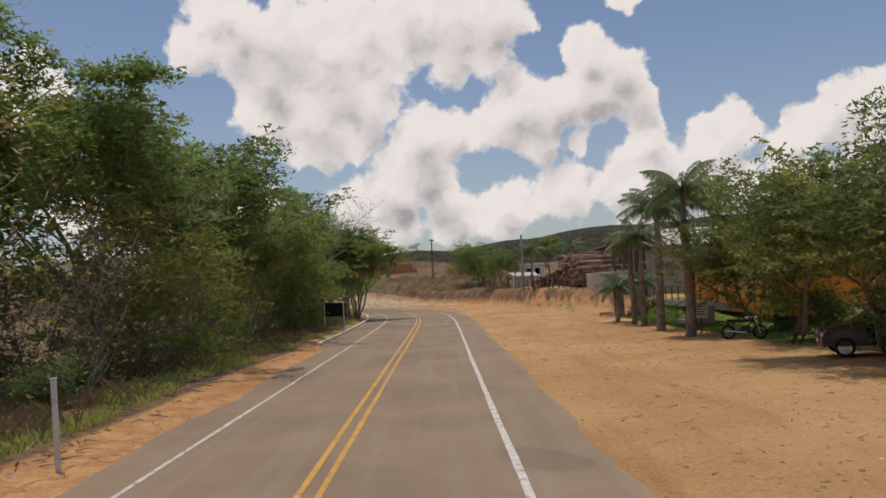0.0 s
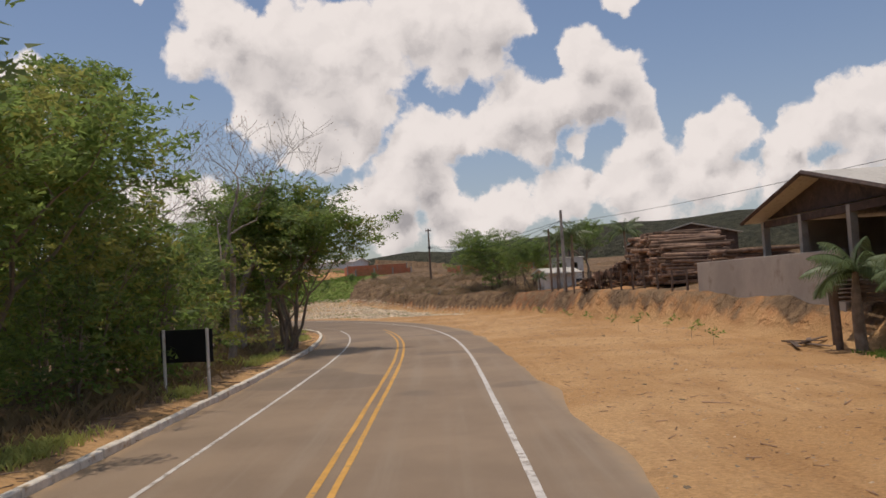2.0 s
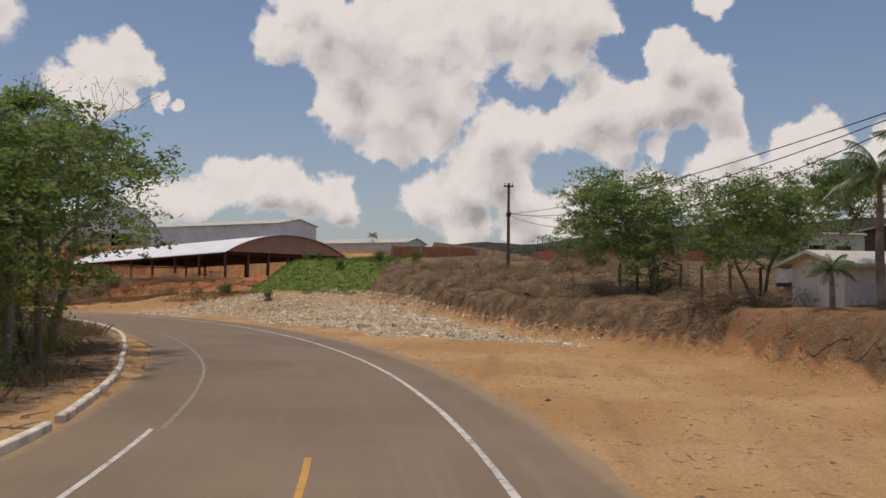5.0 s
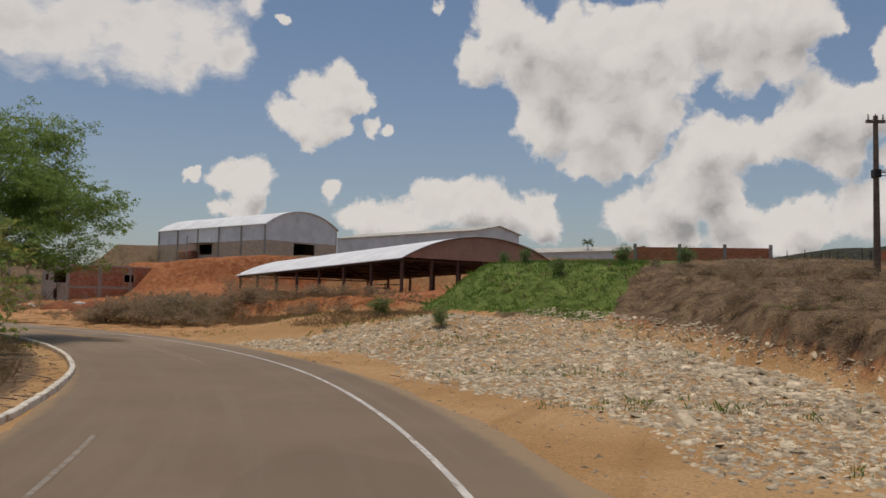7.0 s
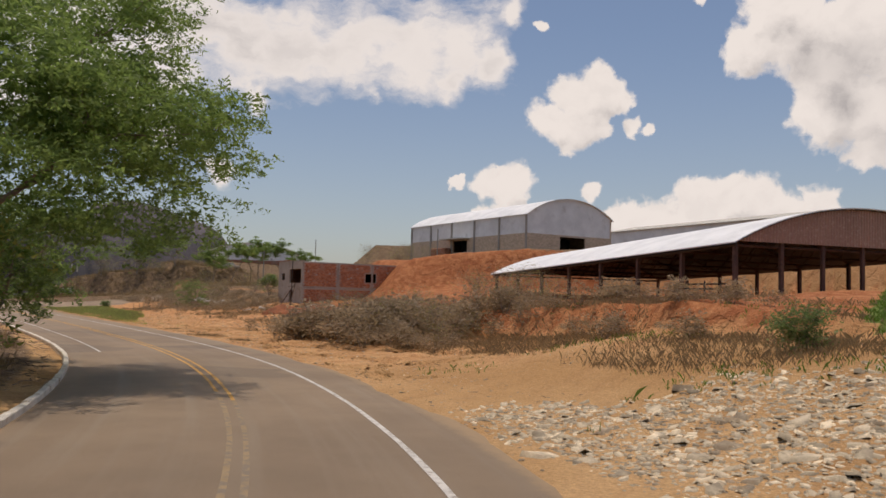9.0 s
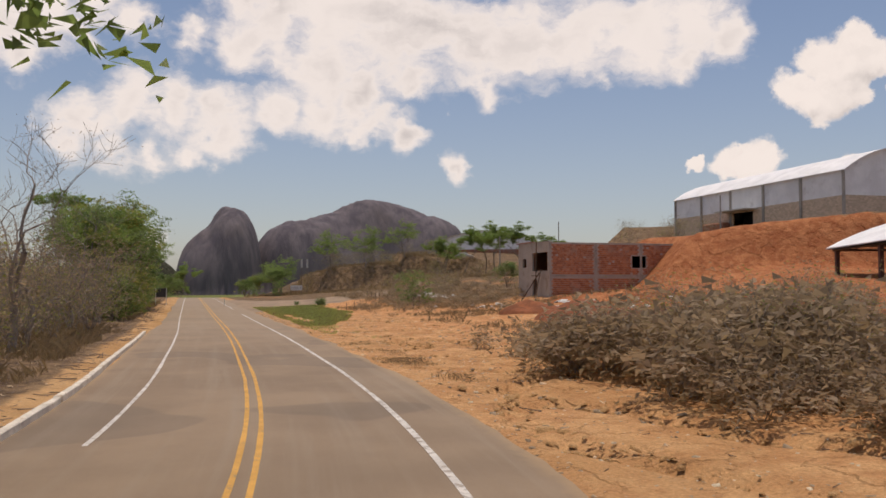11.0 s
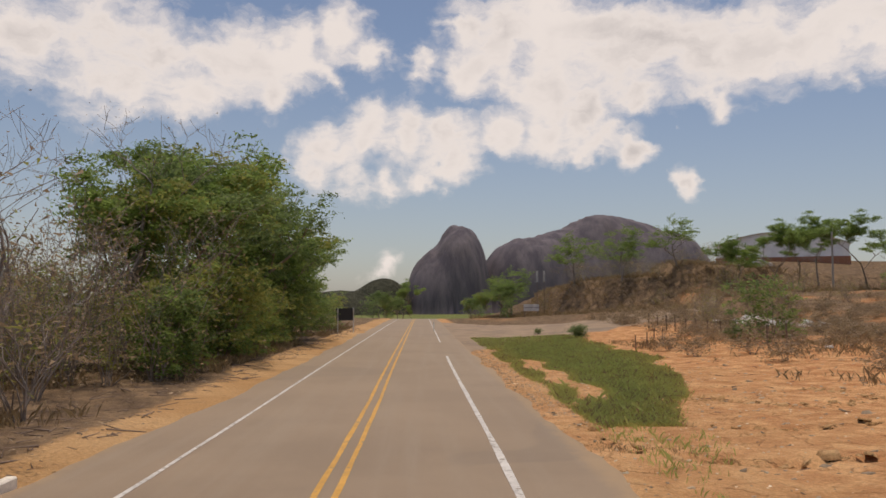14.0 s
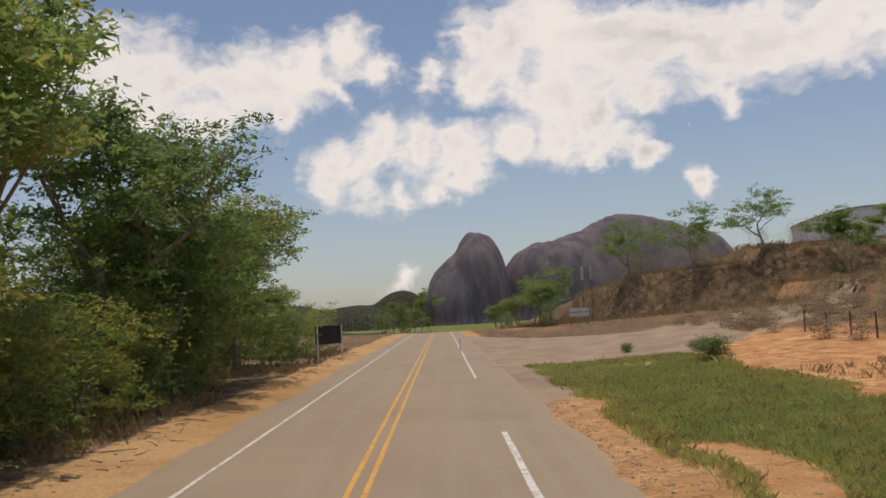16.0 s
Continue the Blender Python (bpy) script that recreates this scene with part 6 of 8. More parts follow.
def lay_bricks(house):
    """The bricks of the house's bare side, laid in half bond between the concrete columns."""
    wall = next(c for c in house.children if c.name.startswith("side_wall"))
    me = bm_mesh("brick", boxed((-0.016, 0.0, -0.136, 0.136, -0.09, 0.09), bevel=0.006), BRICK_PIECE)
    rng = random.Random(12)
    rest, count = bmesh.new(), 0
    for col in range(50):
        for row in range(29):
            y, z = 0.36 + col * 0.285 + (0.1425 if row % 2 else 0.0), 0.82 + row * 0.2
            if min(abs(y - c) for c in (5.0, 10.0)) < 0.27 or 3.2 < z < 3.6 or y > 14.6 or (8.85 < y < 10.75 and 4.1 < z < 5.5) or rng.random() < 0.012:
                continue
            if count < 295:
                ob = new("brick", me)
                ob.parent = wall
                ob.matrix_local = pose(rng.uniform(-0.004, 0.002), -y, z)
                count += 1
            else:
                box(rest, -0.016, 0.0, -y - 0.136, -y + 0.136, z - 0.09, z + 0.09)
    left = new("bricks_beyond", bm_mesh("bricks_beyond", rest, BRICK_PIECE))
    left.parent = wall
    tagged(left, "remaining red hollow bricks of the side wall", kind="stuff")


HOUSE = brick_house()


# ---- timber yard ----
def yard():
    hall = thing("timber_hall", "open-fronted grey timber hall with pale corrugated roof", "hall", facing(15.3, 61.0, 0, 0, 1))

    def put(name, bm, mat, label="", parent=hall):
        # local x runs along the gable, y away from the road
        bmesh.ops.transform(bm, matrix=Matrix.Diagonal((1, -1, 1, 1)), verts=bm.verts)
        bmesh.ops.reverse_faces(bm, faces=bm.faces)
        return part(name, bm, mat, parent, label)

    w, depth, eave, ridge, base = 12.6, 26.0, 5.05, 6.45, 1.2
    bm = bmesh.new()
    for sgn in (0, 1):
        xs = (-0.6, w / 2) if sgn == 0 else (w + 0.6, w / 2)
        k = (ridge - eave) / (w / 2)
        vs = [bm.verts.new((x, y, z + d)) for y in (-0.8, depth) for x, z in zip(xs, (eave - 0.6 * k, ridge)) for d in (0, 0.08)]
        for f in ((0, 2, 6, 4), (1, 5, 7, 3), (0, 4, 5, 1), (2, 3, 7, 6), (0, 1, 3, 2), (4, 6, 7, 5)):
            bm.faces.new([vs[i] for i in f])
    bmesh.ops.recalc_face_normals(bm, faces=bm.faces)
    put("roof", bm, ROOF_GREY, "pale corrugated roof")
    put("side_wall", boxed((0.0, 0.2, 0.0, depth, base, eave - 0.15)), RENDER_GREY, "grey rendered side wall")
    put("side_wall", boxed((w - 0.2, w, 2.0, depth, base, eave - 0.15)), RENDER_GREY)
    # back wall coloured near black for the shade inside the hall
    put("back_wall", boxed((0.2, w - 0.2, depth - 0.2, depth, base, eave - 0.1)), INDOOR_SHADE)
    put("front_beam", boxed((0, w, -0.1, 0.15, eave - 0.4, eave - 0.1)), DARK_TIMBER)
    for x in (0.15, 4.2, 8.4, w - 0.15):
        put("column", boxed((x - 0.14, x + 0.14, -0.12, 0.16, base, eave - 0.1)), CONCRETE)
    # boarding whose dark colour holds the shade under the roof overhang
    bm = bmesh.new()
    vs = [bm.verts.new(p) for p in ((-0.1, 0.2, eave), (w + 0.1, 0.2, eave), (w / 2, 0.2, ridge - 0.05), (-0.1, 0.3, eave), (w + 0.1, 0.3, eave), (w / 2, 0.3, ridge - 0.05))]
    for f in ((0, 1, 2), (3, 5, 4), (0, 3, 4, 1), (1, 4, 5, 2), (2, 5, 3, 0)):
        bm.faces.new([vs[i] for i in f])
    put("gable", bm, DARK_TIMBER, "timber gable boarding, darkened for the shade of the open gable")
    for xa in (-0.6, w + 0.6):
        k = (ridge - eave) / (w / 2)
        put("bargeboard", rods(((xa, -0.83, eave - 0.6 * k + 0.03), (w / 2, -0.83, ridge + 0.03), 0.11), sides=4), DARK_TIMBER)
    # yard wall
    wall = thing("yard_wall", "plain grey rendered yard wall along the top of the bank", "wall", facing(14.9, 65.2, 0, -0.06, 1))
    part("wall", boxed((0, 14.7, -0.09, 0.09, 0.9, 3.28), bevel=0.02), RENDER_GREY, wall)
    # orange office
    off = thing("office", "orange painted office with dark fascia, lettering strip and dark window", "building", facing(15.75, 53.8, 0, 0, -1))
    fw = wall_with_hole(0, 17, 0.6, 3.75, 0, 0.2, [(0.7, 2.4, 1.75, 2.95), (11, 12.2, 1.1, 3.1)])
    part("front_wall", fw, ORANGE, off, "orange painted front wall")
    part("side_wall", boxed((0, 0.2, 0.2, 7, 0.6, 3.75)), RENDER_GREY, off)
    part("side_wall", boxed((16.8, 17, 0.2, 7, 0.6, 3.75)), ORANGE, off)
    part("back_wall", boxed((0.2, 16.8, 6.8, 7, 0.6, 3.75)), RENDER_GREY, off)
    part("fascia", boxed((-0.1, 17.1, -0.12, 7.0, 3.75, 4.25)), DARK_STEEL, off, "dark roof fascia")
    part("window", boxed((0.74, 2.36, 0.08, 0.12, 1.79, 2.91)), GLASS_DARK, off)
    part("door", boxed((11.04, 12.16, 0.08, 0.12, 1.12, 3.06)), GLASS_DARK, off)
    part("window_sill", boxed((0.66, 2.44, -0.03, 0.0, 1.69, 1.75)), DARK_STEEL, off)
    part("window_lintel", boxed((0.66, 2.44, -0.03, 0.0, 2.95, 3.01)), DARK_STEEL, off)
    rng = random.Random(3)
    x = 3.3
    for k in range(8):
        wd = rng.uniform(0.42, 0.55)
        part("sign_bar", boxed((x, x + wd, -0.05, 0.0, 2.98, 3.5), bevel=0.01), SIGN_TEXT, off)
        x += wd + 0.12
    part("sign_bar", boxed((3.3, x - 0.1, -0.04, 0.0, 2.68, 2.84)), SIGN_TEXT, off)
    # terrace rail and steps
    rail = thing("terrace_rail", "low dark metal railing along the office terrace", "railing", facing(14.95, 58.5, 0, 0, -1))
    for k in range(11):
        xx = k * 1.5
        if 7 < k < 9:
            continue
        part("post", boxed((xx - 0.03, xx + 0.03, -0.03, 0.03, 0.7, 2.0)), RUSTY, rail)
    for z in (1.55, 1.98):
        part("top_rail", rods(((0, 0, z), (10.6, 0, z), 0.025), ((13.4, 0, z), (15.0, 0, z), 0.025), sides=5), RUSTY, rail)
    part("terrace_edge", boxed((-0.2, 15.2, -0.12, 0.12, 0.75, 1.12)), CONCRETE, rail, "concrete terrace edge")
    steps = thing("garden_steps", "short flight of concrete steps down to the lot", "steps", facing(14.9, 45.2, 0, 0, 1))
    for k in range(5):
        part("step", boxed((0, 1.7, 0.1 + k * 0.32, 0.45 + k * 0.32, -0.2, 0.95 - k * 0.18), bevel=0.015), CONCRETE, steps)
    for xx in (-0.05, 1.75):
        part("handrail", rods(((xx, 0.1, 1.9), (xx, 1.8, 0.95), 0.025), ((xx, 1.7, 0.0), (xx, 1.7, 1.0), 0.03), sides=5), RUSTY, steps)


yard()

# ---- log yard ----
def log_mesh(name, length, r):
    bm = bmesh.new()
    rod(bm, (0, 0, 0), (length, 0, 0), r, r * 0.86, 9)
    for f in bm.faces:
        f.smooth = len(f.verts) == 4
    return bm_mesh(name, bm, LOG)


LOGS = [log_mesh("log", 2.4, 0.13), log_mesh("log", 2.3, 0.105), log_mesh("log", 2.5, 0.15)]
LOGS_LONG = [log_mesh("log", 4.6, 0.13), log_mesh("log", 4.0, 0.11), log_mesh("log", 5.0, 0.15)]


def log_stack(name, label, place, meshes, wide, profile, seed, fan=4.0):
    """Logs lying along x, stacked across y up to a height given along the stack."""
    ob = thing(name, label, "log stack", place)
    rng = random.Random(seed)
    z = 0.14
    count = 0
    while z < 4.2 and count < 285:
        y = rng.uniform(0, 0.12)
        while y < wide and count < 285:
            if z < profile(y / wide) + rng.uniform(-0.15, 0.12):
                lg = new("log", rng.choice(meshes))
                lg.parent = ob
                lg.matrix_local = pose(rng.gauss(0, 0.45), y, z, rng.uniform(0, 360), rng.uniform(-2.2, 2.2), rng.uniform(-fan, fan))
                count += 1
            y += rng.uniform(0.24, 0.3)
        z += 0.225
    return ob


log_stack("log_stack", "heap of stacked logs, dark sawn ends towards the road", facing(10.4, 96.5, ground_at(12, 97), 0.12, 1) @ pose(0, -6.6, 0), LOGS, 6.6, lambda u: 3.3 - 2.5 * u ** 1.2, 5)
log_stack("log_stack", "high stack of long barked logs lying lengthwise", facing(14.6, 88.5, ground_at(16, 91), 1, 0.12), LOGS_LONG, 5.5, lambda u: 1.3 + 2.3 * math.sin(min(1.0, u * 1.5 + 0.12) * 1.6), 8, 8.0)
log_stack("log_stack", "low stack of long logs beside the yard wall", facing(17.4, 85.2, ground_at(17, 86), 1, 0.05), LOGS_LONG, 3.0, lambda u: 2.0 - 0.5 * u, 9, 5.0)


def fence(name, label, a, b, count, tall, r, seed, group, wires=3, mat=None):
    ob = thing(name, label, "fence", group=group)
    rng = random.Random(seed)
    tops = []
    for k in range(count):
        t = k / (count - 1)
        x, y = a[0] + (b[0] - a[0]) * t + rng.uniform(-0.08, 0.08), a[1] + (b[1] - a[1]) * t + rng.uniform(-0.08, 0.08)
        z = ground_at(x, y)
        h = tall * rng.uniform(0.88, 1.12)
        lx, ly = rng.uniform(-0.07, 0.07) * h, rng.uniform(-0.07, 0.07) * h
        bm = rods(((x, y, z - 0.25), (x + lx, y + ly, z + h), r, r * 0.85), sides=7)
        part("post", bm, mat or TIMBER, ob)
        tops.append((x, y, z, h))
    for w in range(wires):
        f = 0.35 + 0.55 * w / max(1, wires - 1)
        v, q = tube_rows([(p[0], p[1], p[2] + p[3] * f) for p in tops], [0.006] * len(tops), 3)
        part("wire", array_mesh("wire", v, q, DARK_STEEL), None, ob)
    return ob


fence("pole_fence", "rough timber post fence along the top of the bank", (9.7, 104.5), (14.0, 82.0), 13, 1.35, 0.075, 4, "yard fences")
fence("pole_fence", "weathered post fence beyond the bend's bank", (9.5, 121.5), (5.0, 134.5), 7, 1.5, 0.08, 6, "yard fences")
fence("stake_fence", "loose stakes and wire round a red earth plot", (-112.5, 204.5), (-137.5, 213.5), 12, 1.1, 0.05, 7, "yard fences", 2)
fence("stake_fence", "short row of thin stakes beside the track", (-119.0, 199.5), (-124.0, 205.0), 4, 0.9, 0.035, 9, "yard fences", 0)


def gate_posts():
    ob = thing("timber_portal", "pair of rough timber posts with a beam", "gate")
    z = ground_at(13.2, 62.6)
    part("post", rods(((12.9, 61.9, z - 0.2), (12.85, 61.9, z + 2.0), 0.13, 0.12)), TIMBER, ob)
    part("post", rods(((13.6, 63.6, z - 0.2), (13.55, 63.6, z + 2.0), 0.13, 0.12)), TIMBER, ob)
    part("beam", rods(((12.8, 61.6, z + 2.08), (13.65, 63.9, z + 2.05), 0.09, 0.08)), TIMBER, ob)
    pile = thing("plank_pile", "few grey planks lying at the foot of the bank", "planks")
    rng = random.Random(2)
    for k in range(7):
        p = part("plank", boxed((-1.1, 1.1, -0.08, 0.08, 0.0, 0.03)), TIMBER, pile)
        p.matrix_local = pose(12.5 + rng.uniform(-0.5, 0.6), 64 + rng.uniform(-0.6, 0.8), z + 0.02 + k * 0.035, rng.uniform(-2, 2), rng.uniform(-3, 3), rng.uniform(40, 130))
    rack = thing("pallet_rack", "stack of weathered slatted pallets beside the hall", "pallets", facing(14.7, 62.2, ground_at(15.2, 63.0), 0.1, 1))
    for k in range(9):
        for j in range(4):
            part("slat", boxed((0, 1.6, j * 0.3, j * 0.3 + 0.1, k * 0.15, k * 0.15 + 0.025)), TIMBER, rack)
        part("bearer", boxed((0, 0.1, 0, 1.0, k * 0.15 + 0.026, k * 0.15 + 0.12), (1.5, 1.6, 0, 1.0, k * 0.15 + 0.026, k * 0.15 + 0.12)), TIMBER, rack)


gate_posts()


# ---- palms ----
PALM_TALL = palm("royal_palm", "royal palm with swollen grey trunk and arching fronds beside the lot", 3, 5.9, 19, 2.25, 0.165)
PALM_LOW = palm("young_palm", "young palm with short trunk and drooping fronds", 9, 2.3, 14, 1.7, 0.13)
PALM_FAR = palm("coconut_palm", "tall slender palm behind the log yard", 12, 5.0, 14, 2.3, 0.13)
for ob, x, y, turn, size in ((PALM_TALL, 11.2, 37.6, 10, 1.12), (PALM_TALL, 11.25, 42.8, 80, 1.06), (PALM_TALL, 11.55, 47.8, 200, 0.86), (PALM_TALL, 11.4, 49.7, 300, 0.84), (PALM_TALL, 13.3, 44.5, 300, 1.12),
                             (PALM_LOW, 11.0, 52.4, 0, 0.95), (PALM_LOW, 13.2, 61.0, 130, 1.1), (PALM_LOW, 13.9, 58.5, 250, 1.0), (PALM_LOW, 9.0, 112.0, 250, 0.55),
                             (PALM_FAR, 18.7, 118.1, 0, 1.0), (PALM_FAR, 12.2, 111.9, 100, 0.98), (PALM_FAR, 11.0, 113.0, 210, 0.9), (PALM_FAR, -31.0, 258.0, 30, 0.6)):
    stand(ob, x, y, turn, size, ob.location.length == 0)
for k, (x, y) in enumerate(((10.2, 66.5), (10.4, 70), (10.3, 73.5), (9.9, 77.5), (9.6, 82), (9.2, 87), (8.6, 92), (7.4, 99))):
    plant("sapling", 0, 0, k * 47, 0.8 + 0.1 * (k % 4), 1.0, (x, y), "saplings planted along the lot")

# ---- slope plants ----
plant("dense", 0, 0, 30, 0.92, 1.0, (6.8, 131.5))
plant("scrub2", 0, 0, 90, 1.1, 1.0, (6.2, 131.0))
plant("dense", 0, 0, 130, 0.72, 1.0, (9.4, 121.5))
plant("scrub2", 0, 0, 10, 0.8, 1.0, (5.2, 150))
plant("round", 0, 0, 10, 0.9, 1.0, (17, 131))
plant("bush", 0, 0, 10, 0.78, 1.0, (-28.4, 160.4))
plant("bush", 0, 0, 100, 0.5, 1.3, (-22.6, 154.2))
for k, (x, y, sz) in enumerate(((-17.7, 161.4, 0.5), (-14.2, 163.0, 0.55), (-20.5, 164.5, 0.45), (-23.0, 168.5, 0.45), (-11.0, 165.0, 0.6))):
    plant("bush", 0, 0, 40 * k, sz, 1.3, (x, y))
rng = random.Random(13)
for i in range(178):
    # a mound of dry brush, tall in the middle and trailing off low along the lot
    s = rng.gauss(188, 7.0) if rng.random() < 0.55 else rng.uniform(164, 206)
    s = min(max(s, 160), 201 - rng.random() * 5)
    lat = rng.uniform(9.5, 20) if s > 176 else rng.uniform(13.5, 20)
    lift = 0.5 + 0.75 * math.exp(-((s - 188) / 8.5) ** 2)
    tall_one = rng.random() < 0.25 and abs(s - 189) < 10 and lat > 12
    plant("dry2" if tall_one else "weed", s, lat, rng.uniform(0, 360), lift * (rng.uniform(0.42, 0.75) if tall_one else rng.uniform(0.95, 1.8)), 0.85, group="dry scrub below the sheds")
rows = []
for i in range(420):
    x, y = rng.uniform(-13, 12), rng.uniform(116, 164)
    if frame_of(x, y)[1][0] > 16 and bank(np.array([x]), np.array([y]), BANK_ROADSIDE)[0] > 1.0:
        rows.append((x, y, rng.uniform(0, 360), rng.uniform(0.3, 0.75), 0.8))
brush("low brown dry scrub over the field above the cut bank", "weed", rows)
for i in range(60):
    x, y = rng.uniform(-128, -92), rng.uniform(196, 216)
    lat = frame_of(x, y)[1][0]
    if 15 < lat < 26:
        plant("weed", 0, 0, rng.uniform(0, 360), rng.uniform(0.5, 1.1), 0.8, (x, y), "dry scrub by the house")
for i in range(60):
    x, y = rng.uniform(-210, -150), rng.uniform(236, 262)
    plant(rng.choice(("weed", "weed", "dry2")), 0, 0, rng.uniform(0, 360), rng.uniform(0.5, 1.2), 0.8, (x, y), "dry scrub above the side road")
for x, y, turn, size in ((-185.7, 242.8, 0, 0.95), (-178.9, 247.7, 90, 0.85), (-196.0, 240.5, 160, 0.95), (-171, 252, 200, 0.8), (-212, 237, 60, 1.0), (-219, 238.5, 200, 0.9)):
    plant("umbrella", 0, 0, turn, size, 1.0, (x, y), "sparse trees on the plateau")
plant("scrub2", 0, 0, 30, 0.8, 1.0, (-116, 206.5))
plant("scrub2", 0, 0, 160, 0.7, 1.0, (-205, 232.5))
plant("round", 0, 0, 60, 0.75, 1.0, (-208, 234))
for k, (x, y, sz) in enumerate(((-132, 203.5, 0.8), (-135.5, 205.5, 0.6), (-118, 206, 0.7), (-141.5, 205.0, 0.4))):
    plant("bush", 0, 0, 50 * k, sz, 0.9, (x, y), "green bushes by the track")

for i in range(90):
    x, y = rng.uniform(-158, -106), rng.uniform(212, 250)
    if abs(x + 152) > 9 or y < 214:
        plant(rng.choice(("weed", "weed", "dry2")), 0, 0, rng.uniform(0, 360), rng.uniform(0.5, 1.1), 0.8, (x, y), "dry scrub on the slope")
rows = []
for i in range(200):
    x, y = on_road(rng.uniform(254, 302), rng.uniform(20, 38))[:2]
    rows.append((x, y, rng.uniform(0, 360), rng.uniform(0.4, 1.0), 0.8))
brush("brown dry scrub on the slope beside the side road", "weed", rows)
for x, y, turn, size in ((-162.6, 250, 20, 0.74), (-158.5, 254, 120, 0.8), (-153, 256, 240, 0.76), (-166, 258, 300, 0.74), (-148, 255, 60, 0.6), (-169.5, 251, 200, 0.6)):
    plant("tall2", 0, 0, turn, size, 1.0, (x, y), "trees above the side road")
plant("round", 0, 0, 140, 0.5, 1.0, (-121.2, 224.2))

# ---- signs, posts and poles ----
def panel_sign(name, label, a, b, z0, z1, panel_mat, post_mat, post_r, panel_label, overhang=0.15):
    ob = thing(name, label, "road sign")
    (ax, ay), (bx, by) = a, b
    for x, y in (a, b):
        part("post", rods(((x, y, ground_at(x, y) - 0.3), (x, y, z1 + 0.02), post_r), sides=8), post_mat, ob)
    e = Vector((bx - ax, by - ay, 0))
    n = e.length
    m = facing(ax, ay, 0, e.x, e.y)
    p = part("panel", boxed((-overhang, n + overhang, 0.03, 0.06, z0, z1), bevel=0.008), panel_mat, ob, panel_label)
    p.matrix_local = m
    q = part("rail", boxed((-overhang, n + overhang, 0.065, 0.1, (z0 + z1) / 2 - 0.03, (z0 + z1) / 2 + 0.03)), post_mat, ob)
    q.matrix_local = m
    return ob


panel_sign("road_sign", "back of a black rectangular road sign on two white posts", (-8.6, 59.2), (-7.15, 58.7), 0.95, 1.92, BLACK_PANEL, WHITE_PAINT, 0.05, "black sign panel")
panel_sign("road_sign", "black rectangular road sign on pale posts at the wood's edge", (-155.6, 191.0), (-157.0, 192.9), 0.75, 1.95, BLACK_PANEL, WHITE_PAINT, 0.05, "black sign panel")
panel_sign("direction_board", "weathered white board on two posts below a red bank", (-191.9, 231.6), (-192.9, 229.8), 1.3, 2.3, WHITE_PAINT, TIMBER, 0.05, "white board")
for k, (x, y) in enumerate(((-199.9, 237.0), (-200.5, 236.0))):
    ob = thing("banner_board", "upright narrow white board on a post above the bank", "sign board", group="upright boards")
    z = ground_at(x, y)
    part("post", rods(((x, y, z - 0.2), (x, y, 6.2), 0.05), sides=6), TIMBER, ob)
    p = part("panel", boxed((-0.32, 0.32, -0.02, 0.02, 6.0, 7.9)), WHITE_PAINT, ob)
    p.matrix_local = facing(x, y, 0, 0.5, -0.87)


def marker_post(x, y, tall, lean):
    ob = thing("marker_post", "slender white painted roadside post, slightly leaning", "post", pose(x, y, ground_at(x, y), 0, lean, 0))
    part("shaft", boxed((-0.045, 0.045, -0.03, 0.03, -0.3, tall), bevel=0.008), WHITE_PAINT, ob)
    part("cap", boxed((-0.05, 0.05, -0.035, 0.035, tall, tall + 0.03)), WHITE_PAINT, ob)


marker_post(-6.62, 14.0, 1.55, -1.5)
marker_post(-157.5, 201.5, 1.0, 0)


def notice_board():
    x, y = 12.1, 39.0
    ob = thing("notice_board", "white notice board with unreadable lines on a thin post", "notice board", facing(x, y, ground_at(x, y), 0.93, -0.3))
    part("post", rods(((0, 0, -0.3), (0, 0, 1.1), 0.035), sides=8), RUSTY, ob)
    part("board", boxed((-0.33, 0.33, -0.05, -0.02, 0.72, 1.52), bevel=0.01), WHITE_PAINT, ob)
    for k in range(5):
        part("line", boxed((-0.25, 0.25 - 0.08 * (k % 2), -0.056, -0.0505, 1.36 - k * 0.12, 1.40 - k * 0.12)), DARK_STEEL, ob)


notice_board()


def power_pole(name, label, x, y, top, r0, r1, mat, arm, turn):
    z = ground_at(x, y)
    ob = thing(name, label, "power pole", facing(x, y, 0, math.cos(turn), math.sin(turn)))
    part("shaft", rods(((0, 0, z - 0.4), (0, 0, top), r0, r1), sides=10), mat, ob)
    if arm:
        part("crossarm", boxed((-arm, arm, -0.06, 0.06, top - 0.35, top - 0.2)), TIMBER, ob)
        for xx in (-arm + 0.1, 0.0, arm - 0.1):
            part("insulator", rods(((xx, 0, top - 0.2), (xx, 0, top + 0.08), 0.05, 0.03), sides=8), WHITE_PAINT, ob)
        part("bracket", boxed((-0.16, 0.16, -0.22, 0.22, top - 3.0, top - 2.6), bevel=0.03), DARK_STEEL, ob)
    return ob


power_pole("power_pole", "dark tapered power pole with a short crossarm on the slope", -1.8, 157.3, 11.8, 0.17, 0.11, TIMBER, 0.45, 0.3)
power_pole("power_pole", "grey concrete power pole beside the log yard", 10.1, 103.3, 8.7, 0.17, 0.11, CONCRETE, 0.0, 0.0)
power_pole("power_pole", "thin dark timber pole beside the log yard", 9.4, 106.5, 7.4, 0.10, 0.07, TIMBER, 0.0, 0.0)
power_pole("power_pole", "concrete power pole with crossarm behind the lot trees", 22.0, 46.0, 7.2, 0.18, 0.12, CONCRETE, 0.8, 1.6)
